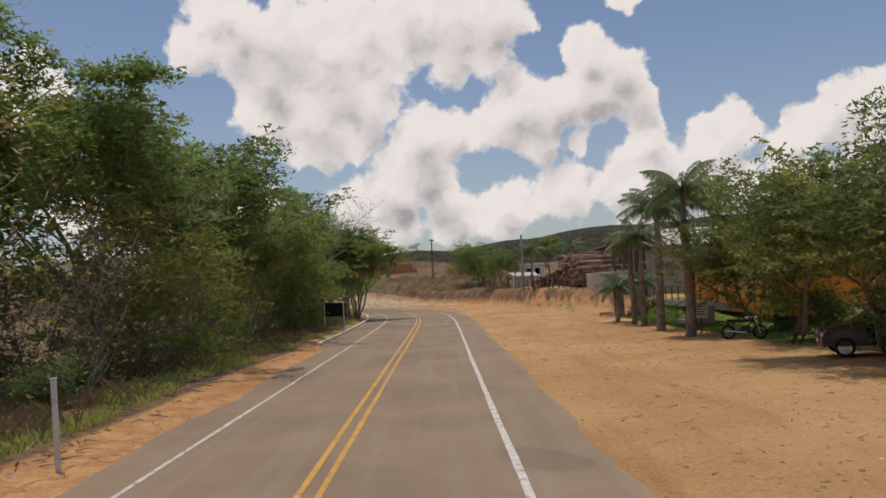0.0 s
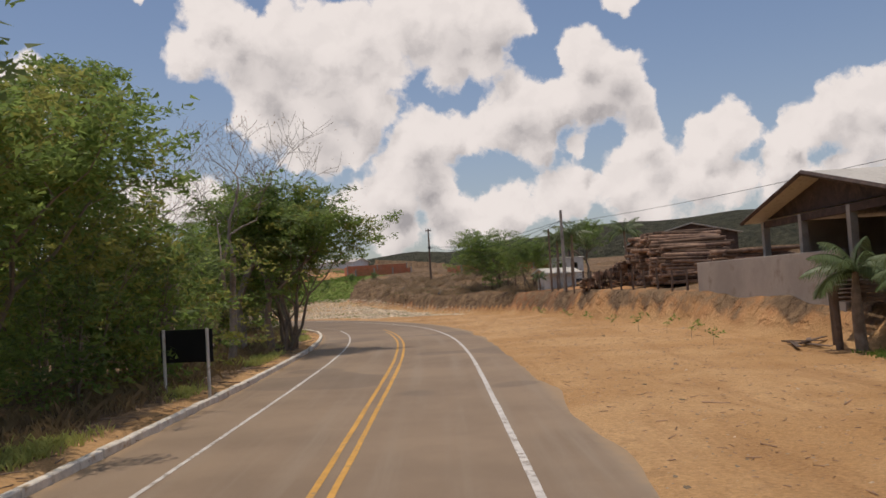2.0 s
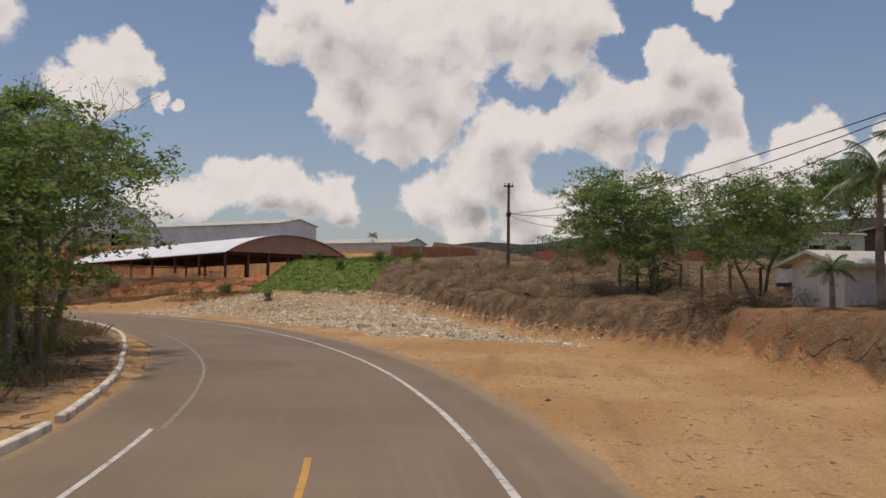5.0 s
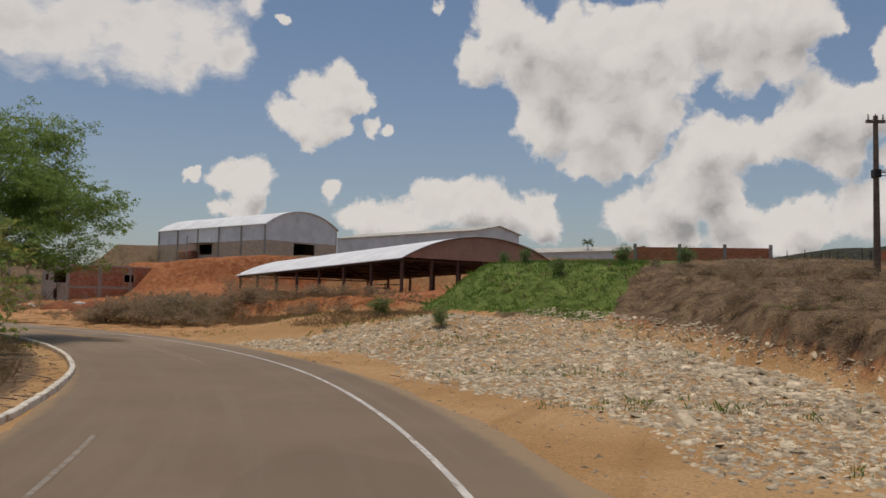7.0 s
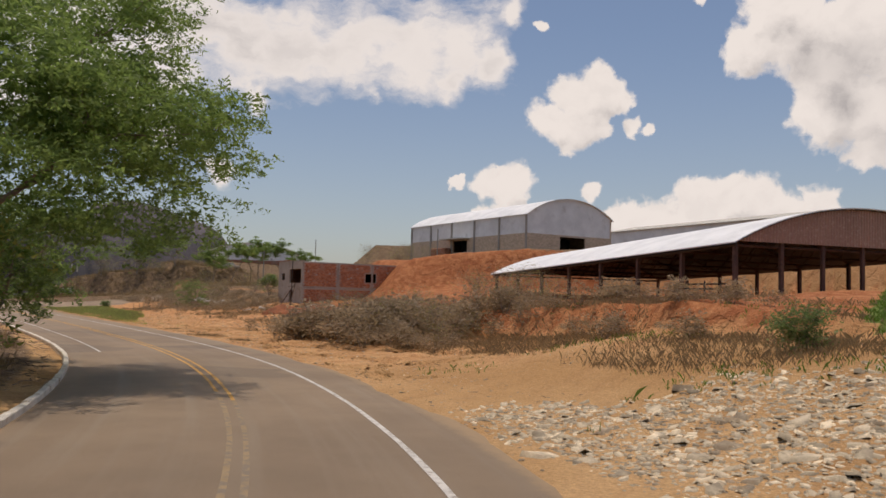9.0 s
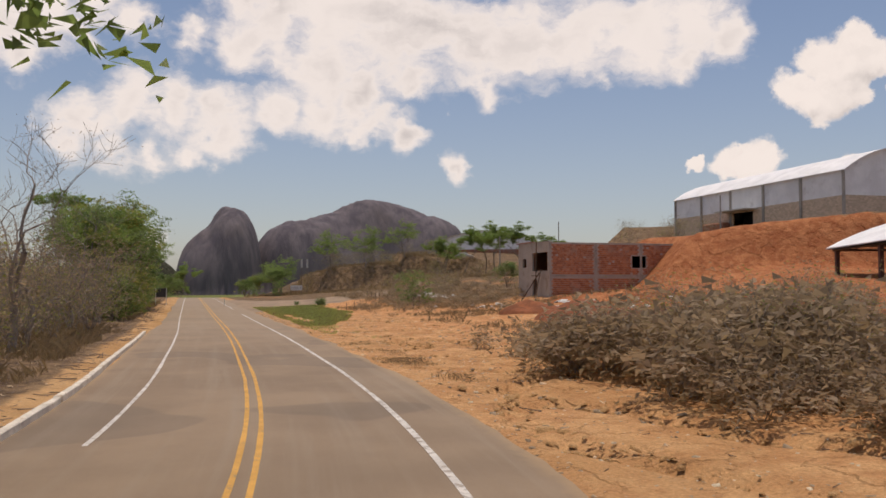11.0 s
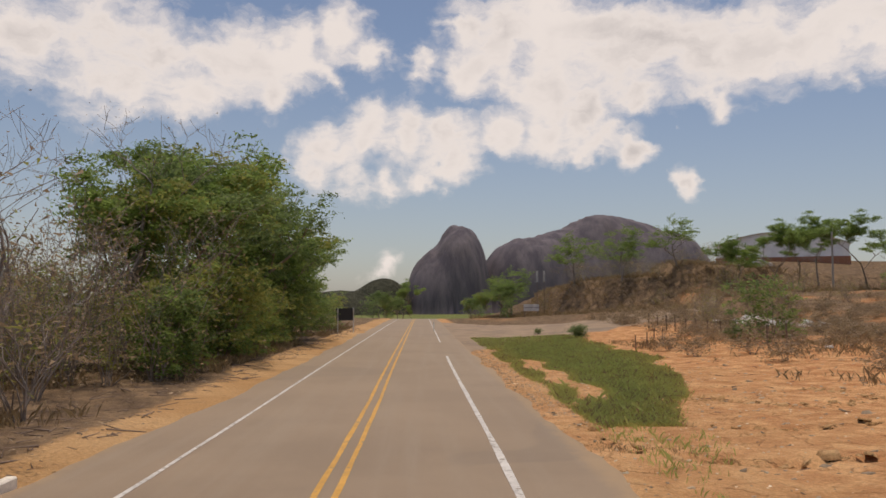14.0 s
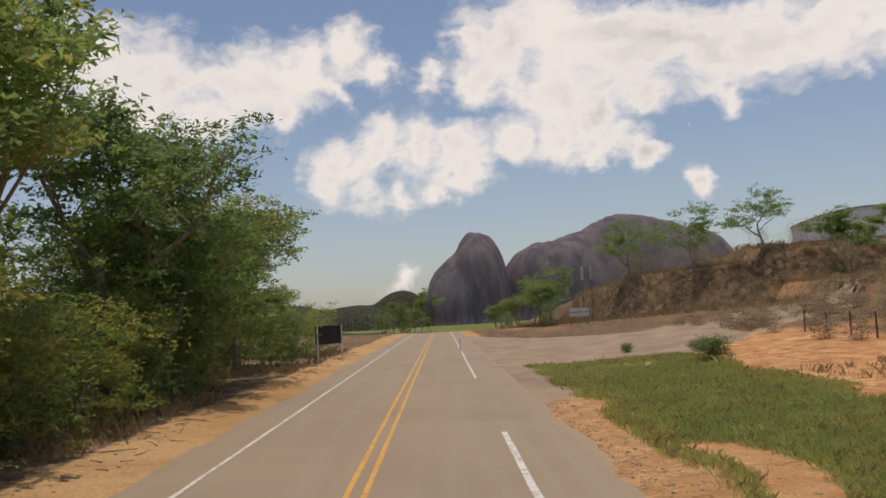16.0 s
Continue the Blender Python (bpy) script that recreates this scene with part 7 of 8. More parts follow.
power_pole("power_pole", "distant timber power pole with a crossarm", 24.0, 190.0, 11.5, 0.15, 0.1, TIMBER, 1.3, 0.2)
power_pole("power_pole", "thin grey pole beside the hall on the plateau", -150.0, 262.0, 14.0, 0.12, 0.08, CONCRETE, 0.0, 0.0)
power_pole("power_pole", "pale concrete pole among the plateau trees", -152.5, 250.0, 11.0, 0.13, 0.1, CONCRETE, 0.0, 0.0)
power_pole("power_pole", "distant pole on the skyline behind the house", -103.0, 243.0, 13.5, 0.12, 0.08, CONCRETE, 0.0, 0.0)


def cable(a, b, sag, r=0.018):
    a, b = Vector(a), Vector(b)
    pts = [a.lerp(b, t / 16) - Vector((0, 0, sag * 4 * (t / 16) * (1 - t / 16))) for t in range(17)]
    v, q = tube_rows([tuple(p) for p in pts], [r] * 17, 4)
    tagged(new("cable", array_mesh("cable", v, q, RUBBER, True)), "thin black overhead cable slung between power poles", "cable", "overhead cables")


for dz, sag in ((-2.7, 0.7), (-2.75, 1.3), (-2.9, 2.2)):
    cable((-1.7, 157.2, 11.8 + dz), (10.1, 103.3, 8.5 + dz * 0.25), sag)
for dz, sag in ((0.0, 0.5),):
    cable((10.1, 103.3, 7.6 + dz), (22.0, 46.0, 7.0 + dz), sag, 0.012)
cable((-1.7, 157.3, 9.1), (24.0, 190.0, 11.2), 0.6)


# ---- vehicles in the lot ----
def wheel_parts(parent, x, y, z, r, w, spokes=0, tyre_w=None):
    bm = bmesh.new()
    n = 20
    prof = [(r * 0.72, -w / 2), (r * 0.95, -w / 2), (r, -w * 0.3), (r, w * 0.3), (r * 0.95, w / 2), (r * 0.72, w / 2)]
    rings = [[bm.verts.new((x + p[0] * math.cos(a), y + p[1], z + p[0] * math.sin(a))) for p in prof] for a in [2 * math.pi * k / n for k in range(n)]]
    for k in range(n):
        a, b = rings[k], rings[(k + 1) % n]
        for j in range(len(prof)):
            bm.faces.new((a[j], a[(j + 1) % len(prof)], b[(j + 1) % len(prof)], b[j]))
    bmesh.ops.recalc_face_normals(bm, faces=bm.faces)
    wheel = part("wheel", bm, RUBBER, parent)
    bm = bmesh.new()
    if spokes:
        for k in range(spokes):
            a = 2 * math.pi * k / spokes
            rod(bm, (x, y, z), (x + r * 0.74 * math.cos(a), y, z + r * 0.74 * math.sin(a)), 0.008, sides=4)
        rod(bm, (x, y - 0.05, z), (x, y + 0.05, z), 0.05)
    else:
        rod(bm, (x, y - w * 0.3, z), (x, y + w * 0.3, z), r * 0.72, sides=16)
    part("rim", bm, CHROME, wheel)


def motorcycle():
    x, y = 12.55, 34.7
    ob = thing("motorcycle", "black motorcycle parked in the shade beside a tree", "motorcycle", facing(x, y, ground_at(x, y), 0.9, -0.42) @ pose(0, 0, 0, 4, 0, 0))
    for wx in (-0.63, 0.63):
        wheel_parts(ob, wx, 0, 0.3, 0.3, 0.1, 10)
    part("frame", rods(((-0.63, 0.06, 0.3), (0.05, 0.05, 0.42), 0.025), ((-0.63, -0.06, 0.3), (0.05, -0.05, 0.42), 0.025), ((0.05, 0, 0.42), (0.42, 0, 0.82), 0.03), ((-0.4, 0, 0.72), (0.4, 0, 0.8), 0.03), ((-0.55, 0.08, 0.35), (-0.35, 0.08, 0.72), 0.025)), DARK_STEEL, ob)
    part("engine", boxed((-0.12, 0.25, -0.12, 0.12, 0.25, 0.55), bevel=0.05), DARK_STEEL, ob)
    part("tank", boxed((-0.02, 0.42, -0.13, 0.13, 0.72, 0.95), bevel=0.07), CAR_PAINT, ob)
    part("seat", boxed((-0.68, 0.0, -0.11, 0.11, 0.74, 0.84), bevel=0.03), RUBBER, ob)
    part("fork", rods(((0.63, 0.07, 0.3), (0.42, 0.07, 0.98), 0.025), ((0.63, -0.07, 0.3), (0.42, -0.07, 0.98), 0.025)), CHROME, ob)
    part("handlebar", rods(((0.38, -0.36, 1.06), (0.4, 0.36, 1.06), 0.015)), DARK_STEEL, ob)
    part("headlight", rods(((0.44, 0, 0.9), (0.56, 0, 0.9), 0.08, 0.09), sides=12), CHROME, ob)
    part("mudguard", boxed((0.45, 0.82, -0.06, 0.06, 0.63, 0.66), bevel=0.01), CAR_PAINT, ob)
    part("mudguard", boxed((-0.95, -0.5, -0.07, 0.07, 0.64, 0.68), bevel=0.01), CAR_PAINT, ob)
    part("exhaust", rods(((0.1, -0.14, 0.3), (-0.75, -0.15, 0.38), 0.03, 0.045)), CHROME, ob)


motorcycle()


def car(x, y, ex, ey, paint, label):
    ob = thing("parked_car", label, "car", facing(x, y, ground_at(x, y), ex, ey))
    # side outline, front towards +x
    out = [(-1.85, 0.35), (-1.9, 0.75), (-1.75, 1.0), (-1.35, 1.4), (0.25, 1.43), (0.85, 1.02), (1.75, 0.85), (1.92, 0.6), (1.9, 0.32)]
    bm = bmesh.new()
    rows = []
    for yy, k in ((-0.8, 0.97), (-0.6, 1.0), (0.6, 1.0), (0.8, 0.97)):
        rows.append([bm.verts.new((px * (1 if abs(yy) < 0.7 else 0.985), yy * (1 - 0.16 * max(0, (pz - 0.95) / 0.45)), pz * k if pz > 0.5 else pz)) for px, pz in out])
    for a, b in zip(rows[:-1], rows[1:]):
        for j in range(len(out)):
            bm.faces.new((a[j], a[(j + 1) % len(out)], b[(j + 1) % len(out)], b[j]))
    bm.faces.new(rows[0])
    bm.faces.new(rows[-1][::-1])
    bmesh.ops.recalc_face_normals(bm, faces=bm.faces)
    part("body", bm, paint, ob)
    for wx in (-1.2, 1.25):
        for wy in (-0.74, 0.74):
            wheel_parts(ob, wx, wy, 0.3, 0.3, 0.19)
    for sg in (-1, 1):
        part("side_window", boxed((-1.2, 0.35, sg * 0.725 - 0.006, sg * 0.725 + 0.006, 1.0, 1.3), bevel=0.004), GLASS_DARK, ob)
        part("headlight", boxed((1.82, 1.9, sg * 0.6 - 0.14, sg * 0.6 + 0.14, 0.62, 0.76), bevel=0.02), CHROME, ob)
        part("mirror", boxed((0.45, 0.6, sg * 0.86 - 0.08, sg * 0.86 + 0.08, 0.98, 1.1), bevel=0.02), paint, ob)
    ws = part("windscreen", boxed((-0.36, 0.36, -0.62, 0.62, 0.0, 0.012)), GLASS_DARK, ob)
    ws.matrix_local = pose(0.56, 0, 1.245, 0, 34, 0)
    part("number_plate", boxed((1.915, 1.93, -0.2, 0.2, 0.42, 0.54)), WHITE_PAINT, ob)


car(13.6, 25.6, -0.95, 0.3, CAR_PAINT, "dark hatchback parked in deep shade under the trees")
car(-177.0, 261.5, 0.8, 0.6, WHITE_PAINT, "small white car parked on the plateau before the grey hall")


def site_cabin():
    ob = thing("site_cabin", "old white cabin with dark window openings behind a fence", "cabin", facing(12.4, 124.5, ground_at(13, 125), 0.97, 0.22))
    part("body", wall_with_hole(0, 3.2, 0.5, 2.8, 0, 0.1, [(0.3, 1.2, 1.4, 2.3), (1.7, 2.5, 1.4, 2.3)]), WHITE_PAINT, ob)
    part("end_wall", boxed((0, 0.1, 0.1, 2.4, 0.5, 2.8), (3.1, 3.2, 0.1, 2.4, 0.5, 2.8)), WHITE_PAINT, ob)
    # near-black back wall paints the shade seen through the cabin's openings
    part("back_wall", boxed((0.1, 3.1, 2.3, 2.4, 0.5, 2.8)), INDOOR_SHADE, ob)
    part("roof", boxed((-0.1, 3.3, -0.1, 2.5, 2.8, 2.92), bevel=0.03), WHITE_PAINT, ob)
    part("floor", boxed((0, 3.2, 0, 2.4, 0.3, 0.5)), DARK_STEEL, ob)
    for xx in (0.3, 2.6):
        part("support", boxed((xx, xx + 0.3, 0.2, 2.2, -0.3, 0.3)), CONCRETE, ob)


site_cabin()


def barrel():
    x, y = -0.53, 133.6
    ob = thing("plastic_drum", "blue and white plastic drum lying tipped on the bank", "drum", pose(x, y, ground_at(x, y) + 0.12, 70, 0, 25) @ Matrix.Scale(0.75, 4))
    part("shell", rods(((0, 0, -0.34), (0, 0, 0.22), 0.24, 0.26), sides=16), BLUE_PLASTIC, ob)
    part("rim", rods(((0, 0, 0.22), (0, 0, 0.33), 0.27, 0.27), sides=16), WHITE_PAINT, ob)


barrel()


def substation():
    ob = thing("substation", "distant cluster of thin dark masts and crossbars on the skyline", "substation")
    rng = random.Random(6)
    for k in range(26):
        x, y = 8 + k * 2.3 + rng.uniform(-0.8, 0.8), 392 + rng.uniform(-10, 10)
        part("mast", rods(((x, y, -10), (x, y, 16.5 + rng.uniform(0, 4.5)), 0.22, 0.12), sides=5), DARK_STEEL, ob)
    for z in (16.0, 17.2):
        part("busbar", rods(((8, 392, z), (64, 394, z), 0.14), sides=5), DARK_STEEL, ob)


substation()

# ---- hills and rock domes ----
def rock_dome(name, label, lumps, base, mat, seed, ruggedness=0.05):
    """A rounded hill made of overlapping smooth lumps: x, y, height, two half widths and the heading of the longer one."""
    xs = [l[0] for l in lumps]
    ys = [l[1] for l in lumps]
    pad = max(max(l[3], l[4]) for l in lumps) * 1.25
    n = 90
    gx, gy = np.linspace(min(xs) - pad, max(xs) + pad, n), np.linspace(min(ys) - pad, max(ys) + pad, n)
    X, Y = np.meshgrid(gx, gy)
    Z = np.zeros_like(X)
    for x, y, h, a, b, turn, power in lumps:
        c, s_ = math.cos(radians(turn)), math.sin(radians(turn))
        u, v = ((X - x) * c + (Y - y) * s_) / a, (-(X - x) * s_ + (Y - y) * c) / b
        Z = (Z ** 7 + (h * np.clip(1 - (u * u + v * v) ** (power / 2), 0, 1) ** 0.55) ** 7) ** (1 / 7)
    span = max(l[2] for l in lumps)
    Z = Z + ruggedness * span * (wobble(X, Y, 9.0 / pad, seed) * 0.6 + wobble(X, Y, 22.0 / pad, seed + 1) * 0.3 + wobble(X, Y, 60.0 / pad, seed + 2) * 0.14) * (Z > 0.5)
    i = (np.arange(n - 1)[:, None] * n + np.arange(n - 1)[None]).ravel()
    v = np.stack([X.ravel(), Y.ravel(), Z.ravel() + base], 1)
    tagged(new(name, array_mesh(name, v, np.stack([i, i + 1, i + n + 1, i + n], 1), mat, True)), label, "hill", kind="structure")


rock_dome("backdrop_dome", "bare grey granite dome rising steeply behind the road", [(-946, 532, 102, 34, 60, 60, 2.6), (-951, 516, 84, 50, 60, 60, 2.0)], -14, GRANITE, 31)
rock_dome("backdrop_dome", "long grey granite ridge with several rounded summits", [(-960, 625, 97, 62, 70, 0, 2.4), (-962, 685, 100, 70, 80, 0, 2.4), (-967, 736, 122, 75, 90, 0, 2.6), (-940, 790, 106, 75, 90, 0, 3.0)], -14, GRANITE, 41)
rock_dome("backdrop_hill", "low wooded hill beyond the crest of the road", [(-946, 437, 44, 34, 40, 20, 2.0), (-960, 398, 31, 60, 50, 20, 2.0), (-1000, 300, 36, 110, 80, 20, 2.0)], -14, FOREST, 51)
rock_dome("backdrop_hill", "wooded ridge beyond the yard", [(190, 470, 46, 240, 90, -20, 2.0), (60, 560, 40, 200, 80, 0, 2.0), (330, 420, 62, 200, 100, -20, 2.0)], -10, FOREST, 61, 0.09)
rock_dome("backdrop_hill", "dry pasture hill beyond the sheds", [(-60, 640, 34, 260, 90, 0, 2.0), (-330, 640, 38, 240, 90, 10, 2.0)], -10, PASTURE, 71, 0.06)
rock_dome("backdrop_hill", "wooded hills behind the roadside thicket", [(-480, -20, 24, 180, 90, 60, 2.0), (-500, 130, 8, 200, 60, 80, 2.0)], -10, FOREST, 81, 0.09)
plant("tall2", 0, 0, 20, 1.1, 1.2, (-351, 262))
plant("tall", 0, 0, 70, 0.5, 1.0, (-330, 258))
plant("round", 0, 0, 70, 0.9, 1.0, (-300, 244))
for k in range(9):
    plant(("round", "scrub2", "round2")[k % 3], 0, 0, 70 * k, 0.8 + 0.05 * k, 1.0, (-232 - 16 * k, 216 + 5.6 * k if k % 2 else 244 + 6 * k))

# ---- heaps of dug earth ----
def earth_mound(x, y, long, wide, tall, turn, seed, label):
    """A loose heap of earth with an uneven skin."""
    rng = np.random.RandomState(seed)
    bm = bmesh.new()
    bmesh.ops.create_grid(bm, x_segments=22, y_segments=16, size=1.0)
    for v in bm.verts:
        u, w = v.co.x, v.co.y
        h = max(0.0, 1 - (u * u + w * w)) ** 0.8
        v.co = Vector((u * long, w * wide, tall * h * (1 + 0.25 * float(wobble(u * 4, w * 4, 1.0, seed))) + rng.uniform(-0.04, 0.06) * tall - (0.1 if h > 0.12 else 0.7)))
    tagged(new("earth_mound", bm_mesh("earth_mound", bm, RED_EARTH, True)), label, "earth heap").matrix_world = pose(x, y, ground_at(x, y), 0, 0, turn)


earth_mound(-77.0, 192.5, 6.5, 3.4, 1.25, -21, 91, "heap of dark red dug earth in front of the house")
earth_mound(-70.5, 190.0, 4.5, 3.0, 0.9, -21, 92, "low heap of red dug earth on the plot")
earth_mound(-88.0, 197.5, 3.0, 1.8, 0.9, 20, 93, "heap of red earth beside the brick house")

# ---- loose stone, grass and litter ----
def shards(name, label, seed, count, places, size, mat, lift=0.3):
    """Flat broken stones strewn over the ground, all in one mesh."""
    rng = np.random.RandomState(seed)
    x, y = places(rng, count)
    n = len(x)
    z = height(x, y)
    r = size * rng.lognormal(0, 0.45, n)
    a0 = rng.uniform(0, 6.28, n)
    tilt = rng.normal(0, 0.22, (n, 2))
    k = 4
    ring = []
    for j in range(k):
        a = a0 + 2 * np.pi * j / k + rng.uniform(-0.35, 0.35, n)
        rr = r * rng.uniform(0.6, 1.15, n)
        ring.append(np.stack([rr * np.cos(a), rr * np.sin(a)], 1))
    ring = np.stack(ring, 1)
    th = r * rng.uniform(0.1, 0.3, n)
    zoff = ring[:, :, 0] * tilt[:, :1] + ring[:, :, 1] * tilt[:, 1:]
    zc = z + th * lift
    low = np.stack([x[:, None] + ring[:, :, 0], y[:, None] + ring[:, :, 1], zc[:, None] + zoff - th[:, None]], -1)
    top = np.stack([x[:, None] + ring[:, :, 0] * 0.88, y[:, None] + ring[:, :, 1] * 0.88, zc[:, None] + zoff + th[:, None] * 0.5], -1)
    v = np.concatenate([low, top], 1).reshape(-1, 3)
    base = np.arange(n)[:, None] * 2 * k
    faces = []
    for j in range(k):
        j2 = (j + 1) % k
        faces.append(base + np.array([[j, j2, k + j2, k + j]]))
    quads = np.concatenate(faces, 0)
    caps = base + np.array([[k, k + 1, k + 2, k + 3]])
    me = array_mesh(name, v, np.concatenate([quads, caps], 0), mat)
    tagged(new(name, me), label, "stones", kind="stuff")


def along(s0, s1, l0, l1):
    def places(rng, n):
        s, lat = rng.uniform(s0, s1, n), rng.uniform(l0, l1, n)
        p = on_road(s, lat)
        return p[:, 0], p[:, 1]
    return places


def gravel_lot(rng, n):
    s, lat = rng.uniform(116, 172, n * 3), rng.uniform(5.0, 26, n * 3)
    p = on_road(s, lat)
    d = wobble(p[:, 0], p[:, 1], 0.35, 5) * 0.5 + wobble(p[:, 0], p[:, 1], 1.2, 6) * 0.35
    near = np.interp(s, [116, 121, 126, 135, 148, 158, 168], [15, 12.5, 8.0, 6.8, 7.6, 5.6, 6.0])
    core = np.clip(np.minimum(np.minimum((s - 117) / 7, (160 - s) / 6), np.minimum((lat - near) / 2.2, (25 - lat) / 4)), -1, 0.75)
    keep = (core + d * 0.75 + rng.uniform(-0.3, 0.3, n * 3) > 0.12) & (bank(p[:, 0], p[:, 1], BANK_ROADSIDE) < 0.8)
    return p[keep][:n, 0], p[keep][:n, 1]


def bank_foot(rng, n):
    t = rng.uniform(0, 1, n)
    px, py = np.interp(t, [0, 0.5, 1], [-3.0, -7.4, -12.0]), np.interp(t, [0, 0.5, 1], [128.8, 140.9, 149.0])
    return px + rng.normal(0, 0.8, n), py + rng.normal(0, 0.8, n)


shards("stone_shards", "pale broken stone shards spread over the lot beside the bend", 1, 30000, gravel_lot, 0.07, STONE)
shards("stone_chips", "small cream stone chips between the shards", 11, 9000, gravel_lot, 0.03, STONE)
shards("stone_shards", "larger pale stone slabs heaped at the foot of the bank", 2, 1100, bank_foot, 0.11, STONE, 0.7)
shards("pebbles", "small stones and clods on the sandy lot", 3, 5200, along(0, 120, 4.6, 14.5), 0.028, PEBBLE)
shards("pebbles", "small stones along the crumbling road edge", 4, 2400, along(120, 275, 4.5, 8.0), 0.035, PEBBLE)
shards("pebbles", "clods of red earth on the open plot", 5, 1400, along(180, 245, 7, 26), 0.06, PEBBLE)


def eroded(rng, n):
    s, lat = rng.uniform(168, 232, n * 8), rng.uniform(5.2, 14, n * 8)
    p = on_road(s, lat)
    keep = np.abs(wobble(p[:, 0], p[:, 1], 0.8, 44)) < 0.16
    return p[keep][:n, 0], p[keep][:n, 1]


shards("earth_clods", "crumbled ledges of orange earth along rain gullies", 21, 4200, eroded, 0.07, EARTH, 0.6)
shards("pebbles", "pale pebbles scattered on the orange earth", 22, 1800, along(165, 240, 4.8, 14), 0.03, STONE)


def twigs(name, label, seed, places, count, long, mat):
    """Broken sticks lying on the ground, all in one mesh."""
    rng = np.random.RandomState(seed)
    x, y = places(rng, count)
    n = len(x)
    z = height(x, y) + 0.012
    a, ln = rng.uniform(0, 6.28, n), long * rng.lognormal(0, 0.5, n)
    d = np.stack([np.cos(a), np.sin(a), rng.normal(0, 0.12, n)], 1) * ln[:, None]
    w = np.stack([-np.sin(a), np.cos(a), 0 * a], 1) * (0.006 + 0.018 * ln[:, None])
    up = np.array([0, 0, 1.0]) * (0.012 + 0.03 * ln[:, None])
    c = np.stack([x, y, z], 1)
    v = np.stack([c - w, c + w, c + up, c + d - w * 0.5, c + d + w * 0.5, c + d + up * 0.6], 1).reshape(-1, 3)
    b = np.arange(n)[:, None] * 6
    q = np.concatenate([b + np.array([[0, 3, 5, 2]]), b + np.array([[2, 5, 4, 1]]), b + np.array([[1, 4, 3, 0]])], 0)
    tagged(new(name, array_mesh(name, v, q, mat)), label, "twigs", kind="stuff")


twigs("twigs", "dry twigs and bark scraps strewn on the sandy lot", 1, along(2, 122, 5.0, 15), 3600, 0.10, LOG)
twigs("twigs", "fallen twigs on the verge of the wood", 2, along(2, 300, -8.6, -5.0), 4200, 0.3, TIMBER)
twigs("twigs", "sticks and plant stalks on the orange earth", 3, along(125, 250, 5.2, 16), 500, 0.18, TIMBER)
shards("pebbles", "stony shoulder of pale broken stones beside the verge", 23, 7000, along(228, 285, 4.3, 6.3), 0.022, PEBBLE)
shards("pebbles", "small stones and clods along the wooded verge", 6, 2000, along(0, 300, -8.0, -4.9), 0.035, PEBBLE)
shards("white_slabs", "white stone offcuts piled beside the red plot", 7, 120, lambda r, n: (-129.5 + r.normal(0, 2.4, n), 219.0 + r.normal(0, 1.0, n)), 0.3, WHITE_PAINT, 1.5)
shards("white_slabs", "scattered white stone offcuts in front of the house", 8, 80, lambda r, n: (-94 + r.normal(0, 5.0, n), 205.5 + r.normal(0, 0.9, n)), 0.22, WHITE_PAINT, 1.0)


def blades(name, label, seed, places, count, tall, mat, width=0.012, tuft=0.12, per=7):
    """Tufts of bent grass blades, all in one mesh."""
    rng = np.random.RandomState(seed)
    x, y = places(rng, count)
    z = height(x, y)
    x, y, z = np.repeat(x, per), np.repeat(y, per), np.repeat(z, per)
    n = len(x)
    x, y = x + rng.normal(0, tuft, n), y + rng.normal(0, tuft, n)
    h = tall * rng.lognormal(0, 0.35, n)
    a = rng.uniform(0, 6.28, n)
    bend = h * rng.uniform(0.15, 1.0, n)
    dx, dy = np.cos(a), np.sin(a)
    w = width * (1 + h)
    px, py = -dy * w, dx * w
    p0 = np.stack([x - px, y - py, z - 0.02], 1)
    p1 = np.stack([x + px, y + py, z - 0.02], 1)
    p2 = np.stack([x + dx * bend * 0.35 + px * 0.7, y + dy * bend * 0.35 + py * 0.7, z + h * 0.6], 1)
    p3 = np.stack([x + dx * bend, y + dy * bend, z + h * 0.93], 1)
    v = np.stack([p0, p1, p2, p3], 1).reshape(-1, 3)
    me = array_mesh(name, v, np.arange(n * 4).reshape(-1, 4), mat)
    tagged(new(name, me), label, "grass", kind="stuff")


def patchy(s0, s1, l0, l1, scale, cut, seed):
    def places(rng, n):
        s, lat = rng.uniform(s0, s1, n * 4), rng.uniform(l0, l1, n * 4)
        p = on_road(s, lat)
        keep = wobble(p[:, 0], p[:, 1], scale, seed) + rng.uniform(-0.3, 0.3, n * 4) > cut
        return p[keep][:n, 0], p[keep][:n, 1]
    return places


def verge(rng, n):
    s, u = rng.uniform(226, 274, n * 2), rng.uniform(0, 1, n * 2)
    far = np.interp(s, [226, 233, 246, 270], [7.6, 10.0, 13.0, 13.5])
    lat = 5.6 + (far - 5.6) * u
    p = on_road(s, lat)
    edge = np.minimum(np.minimum(u, 1 - u) * (far - 5.6) / 1.2, 1)
    gap = (np.abs(lat - 6.8 - 0.25 * np.sin(s)) < 0.55) & (s > 231) & (s < 249)
    keep = (edge + wobble(p[:, 0], p[:, 1], 0.9, 33) * 0.5 + rng.uniform(-0.3, 0.3, n * 2) > 0.1) & ~gap
    return p[keep][:n, 0], p[keep][:n, 1]


def turf_slope(rng, n):
    x, y = rng.uniform(-43, -13, n * 4), rng.uniform(157, 200, n * 4)
    keep = turfed(x, y)
    return x[keep][:n], y[keep][:n]


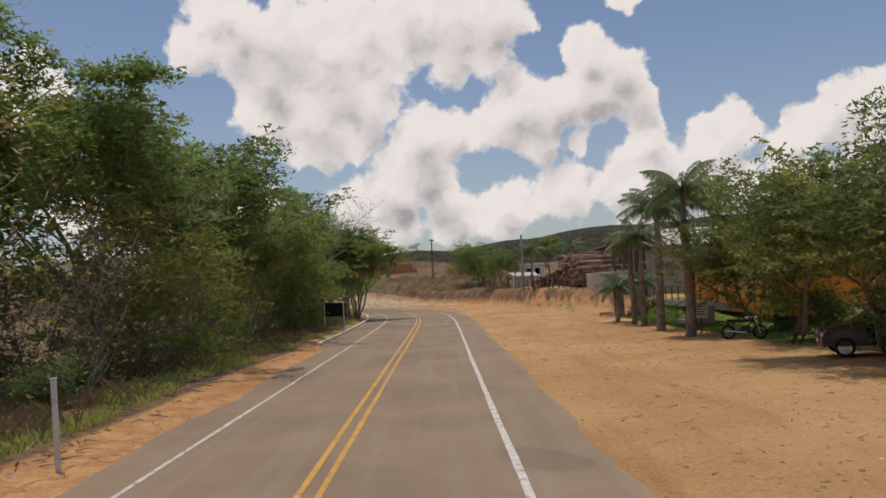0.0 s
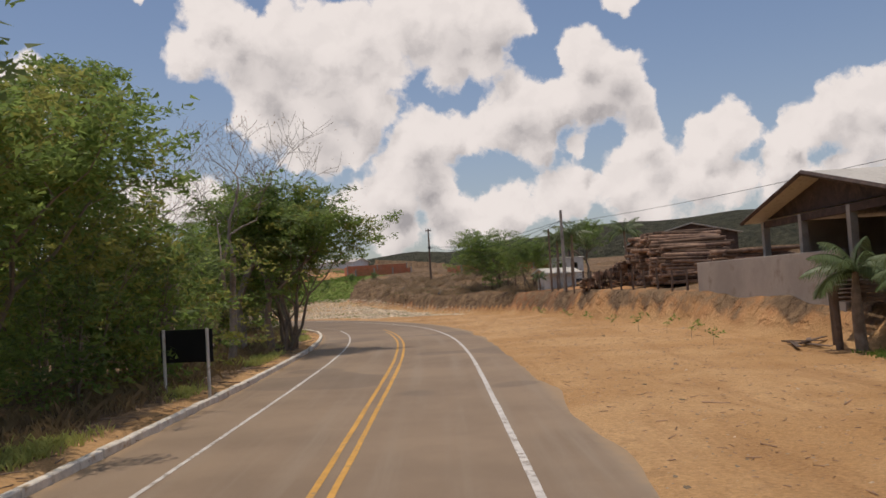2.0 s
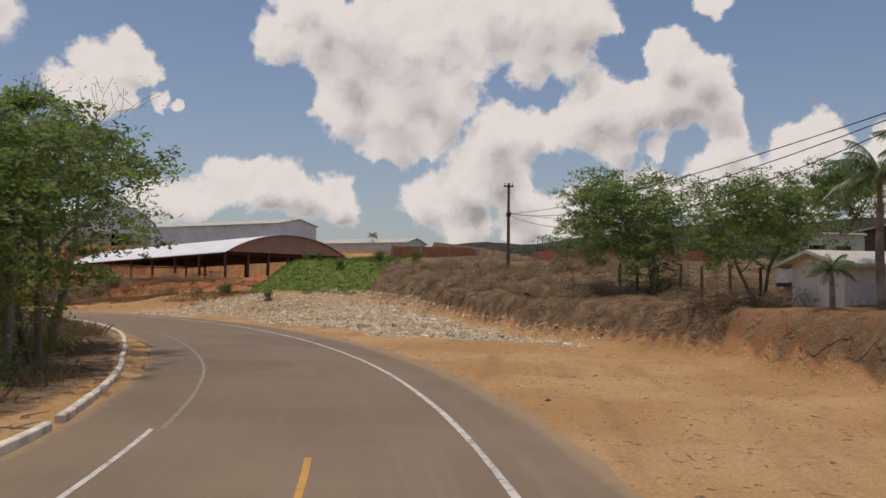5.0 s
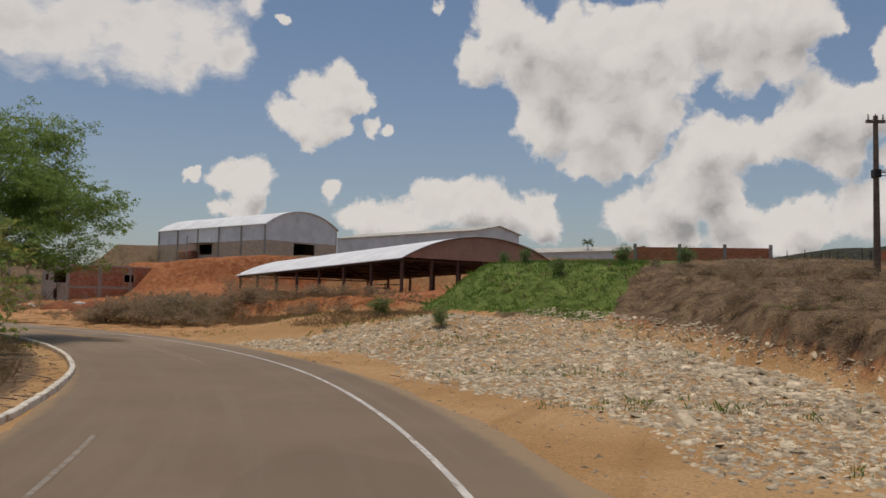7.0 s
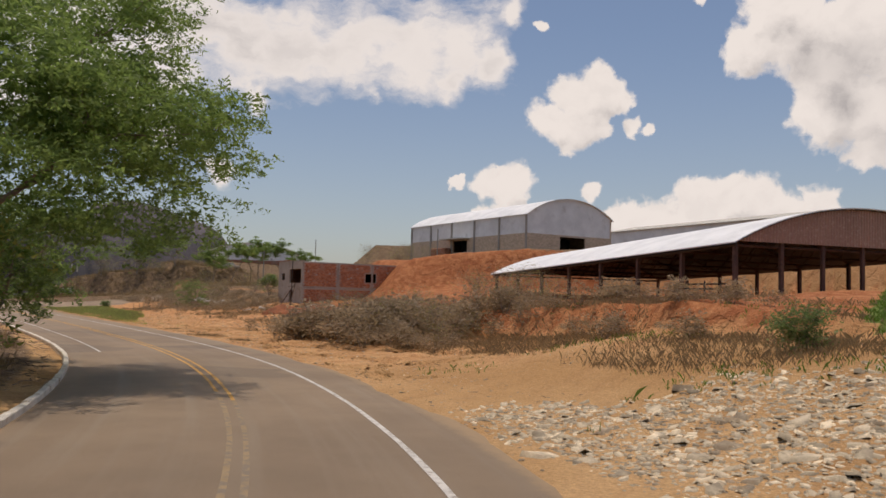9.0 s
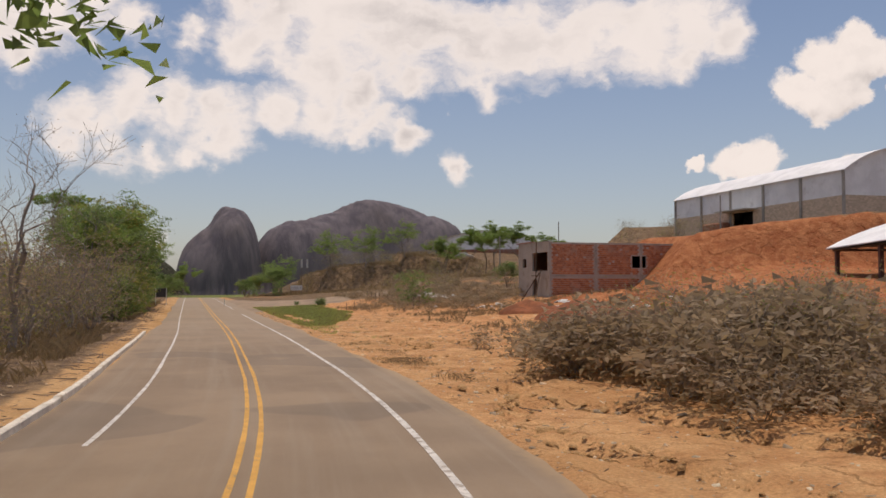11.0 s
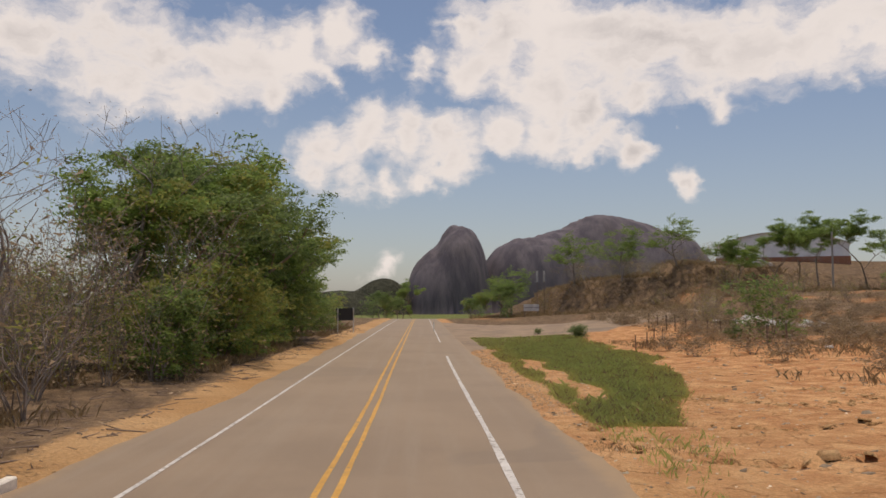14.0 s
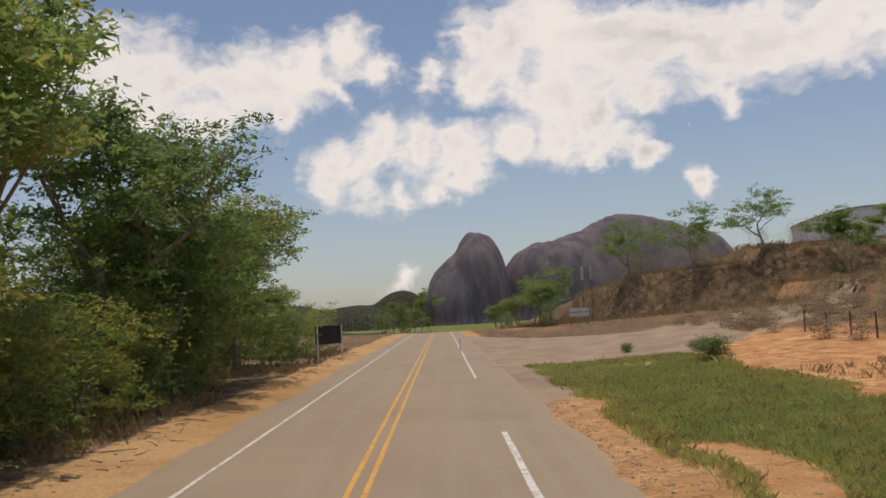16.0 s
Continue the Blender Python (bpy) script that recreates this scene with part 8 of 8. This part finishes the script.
blades("verge_grass", "lush green grass on the verge by the side road", 1, verge, 42000, 0.075, GRASS, 0.0028, 0.07, 6)
blades("verge_grass", "straw-coloured grass mixed into the verge", 2, verge, 6000, 0.09, STRAW, 0.003, 0.09, 6)
blades("verge_grass", "taller green tufts standing out of the verge", 32, verge, 1100, 0.15, GRASS, 0.004, 0.09, 8)
blades("verge_grass", "green weeds along the wooded verge", 3, patchy(2, 46, -8.6, -6.0, 0.9, 0.1, 12), 2600, 0.16, GRASS, 0.014)
blades("verge_grass", "green weeds behind the kerb", 4, patchy(46, 110, -8.5, -5.6, 0.9, 0.35, 13), 1800, 0.14, GRASS, 0.014)
blades("verge_grass", "dry grass under the roadside thicket", 5, patchy(0, 300, -11, -6.2, 0.6, 0.1, 14), 5200, 0.28, STRAW, 0.008)
blades("turf_grass", "short bright turf on the slope beside the shed", 6, turf_slope, 7000, 0.12, LAWN, 0.02)
blades("lot_grass", "tufts of green grass among the stone shards", 7, patchy(122, 175, 7, 24, 0.7, 0.55, 15), 700, 0.11, LAWN, 0.010)
blades("bank_grass", "dry grass and weeds on the banks", 8, patchy(84, 168, 19, 42, 0.4, -0.1, 16), 2400, 0.16, STRAW, 0.009)
blades("bank_grass", "dry straw-coloured grass among the brush below the sheds", 29, patchy(158, 196, 10.5, 19, 0.5, -0.2, 27), 3600, 0.15, STRAW, 0.005, 0.28)
blades("bank_grass", "dry grass round the red earth plot", 9, patchy(172, 262, 14, 34, 0.4, 0.15, 17), 2600, 0.2, STRAW, 0.009)
blades("bank_grass", "dry grass on the bank above the side road", 10, lambda r, n: (r.uniform(-225, -150, n), r.uniform(234, 264, n)), 3600, 0.4, STRAW, 0.02)
blades("bank_grass", "dark dry tufts along the crumbling road edge", 31, patchy(184, 226, 4.8, 6.6, 0.9, 0.45, 28), 900, 0.05, STRAW, 0.004)
blades("bank_grass", "green tufts along the foot of the turf slope", 11, patchy(205, 228, 5.5, 7.5, 0.9, 0.2, 18), 90, 0.12, GRASS, 0.006)
blades("lawn_grass", "mown lawn on the bank below the office", 12, patchy(38, 60, 14.6, 17.2, 0.5, -2, 19), 2600, 0.09, LAWN, 0.02)

lay_bricks(HOUSE)
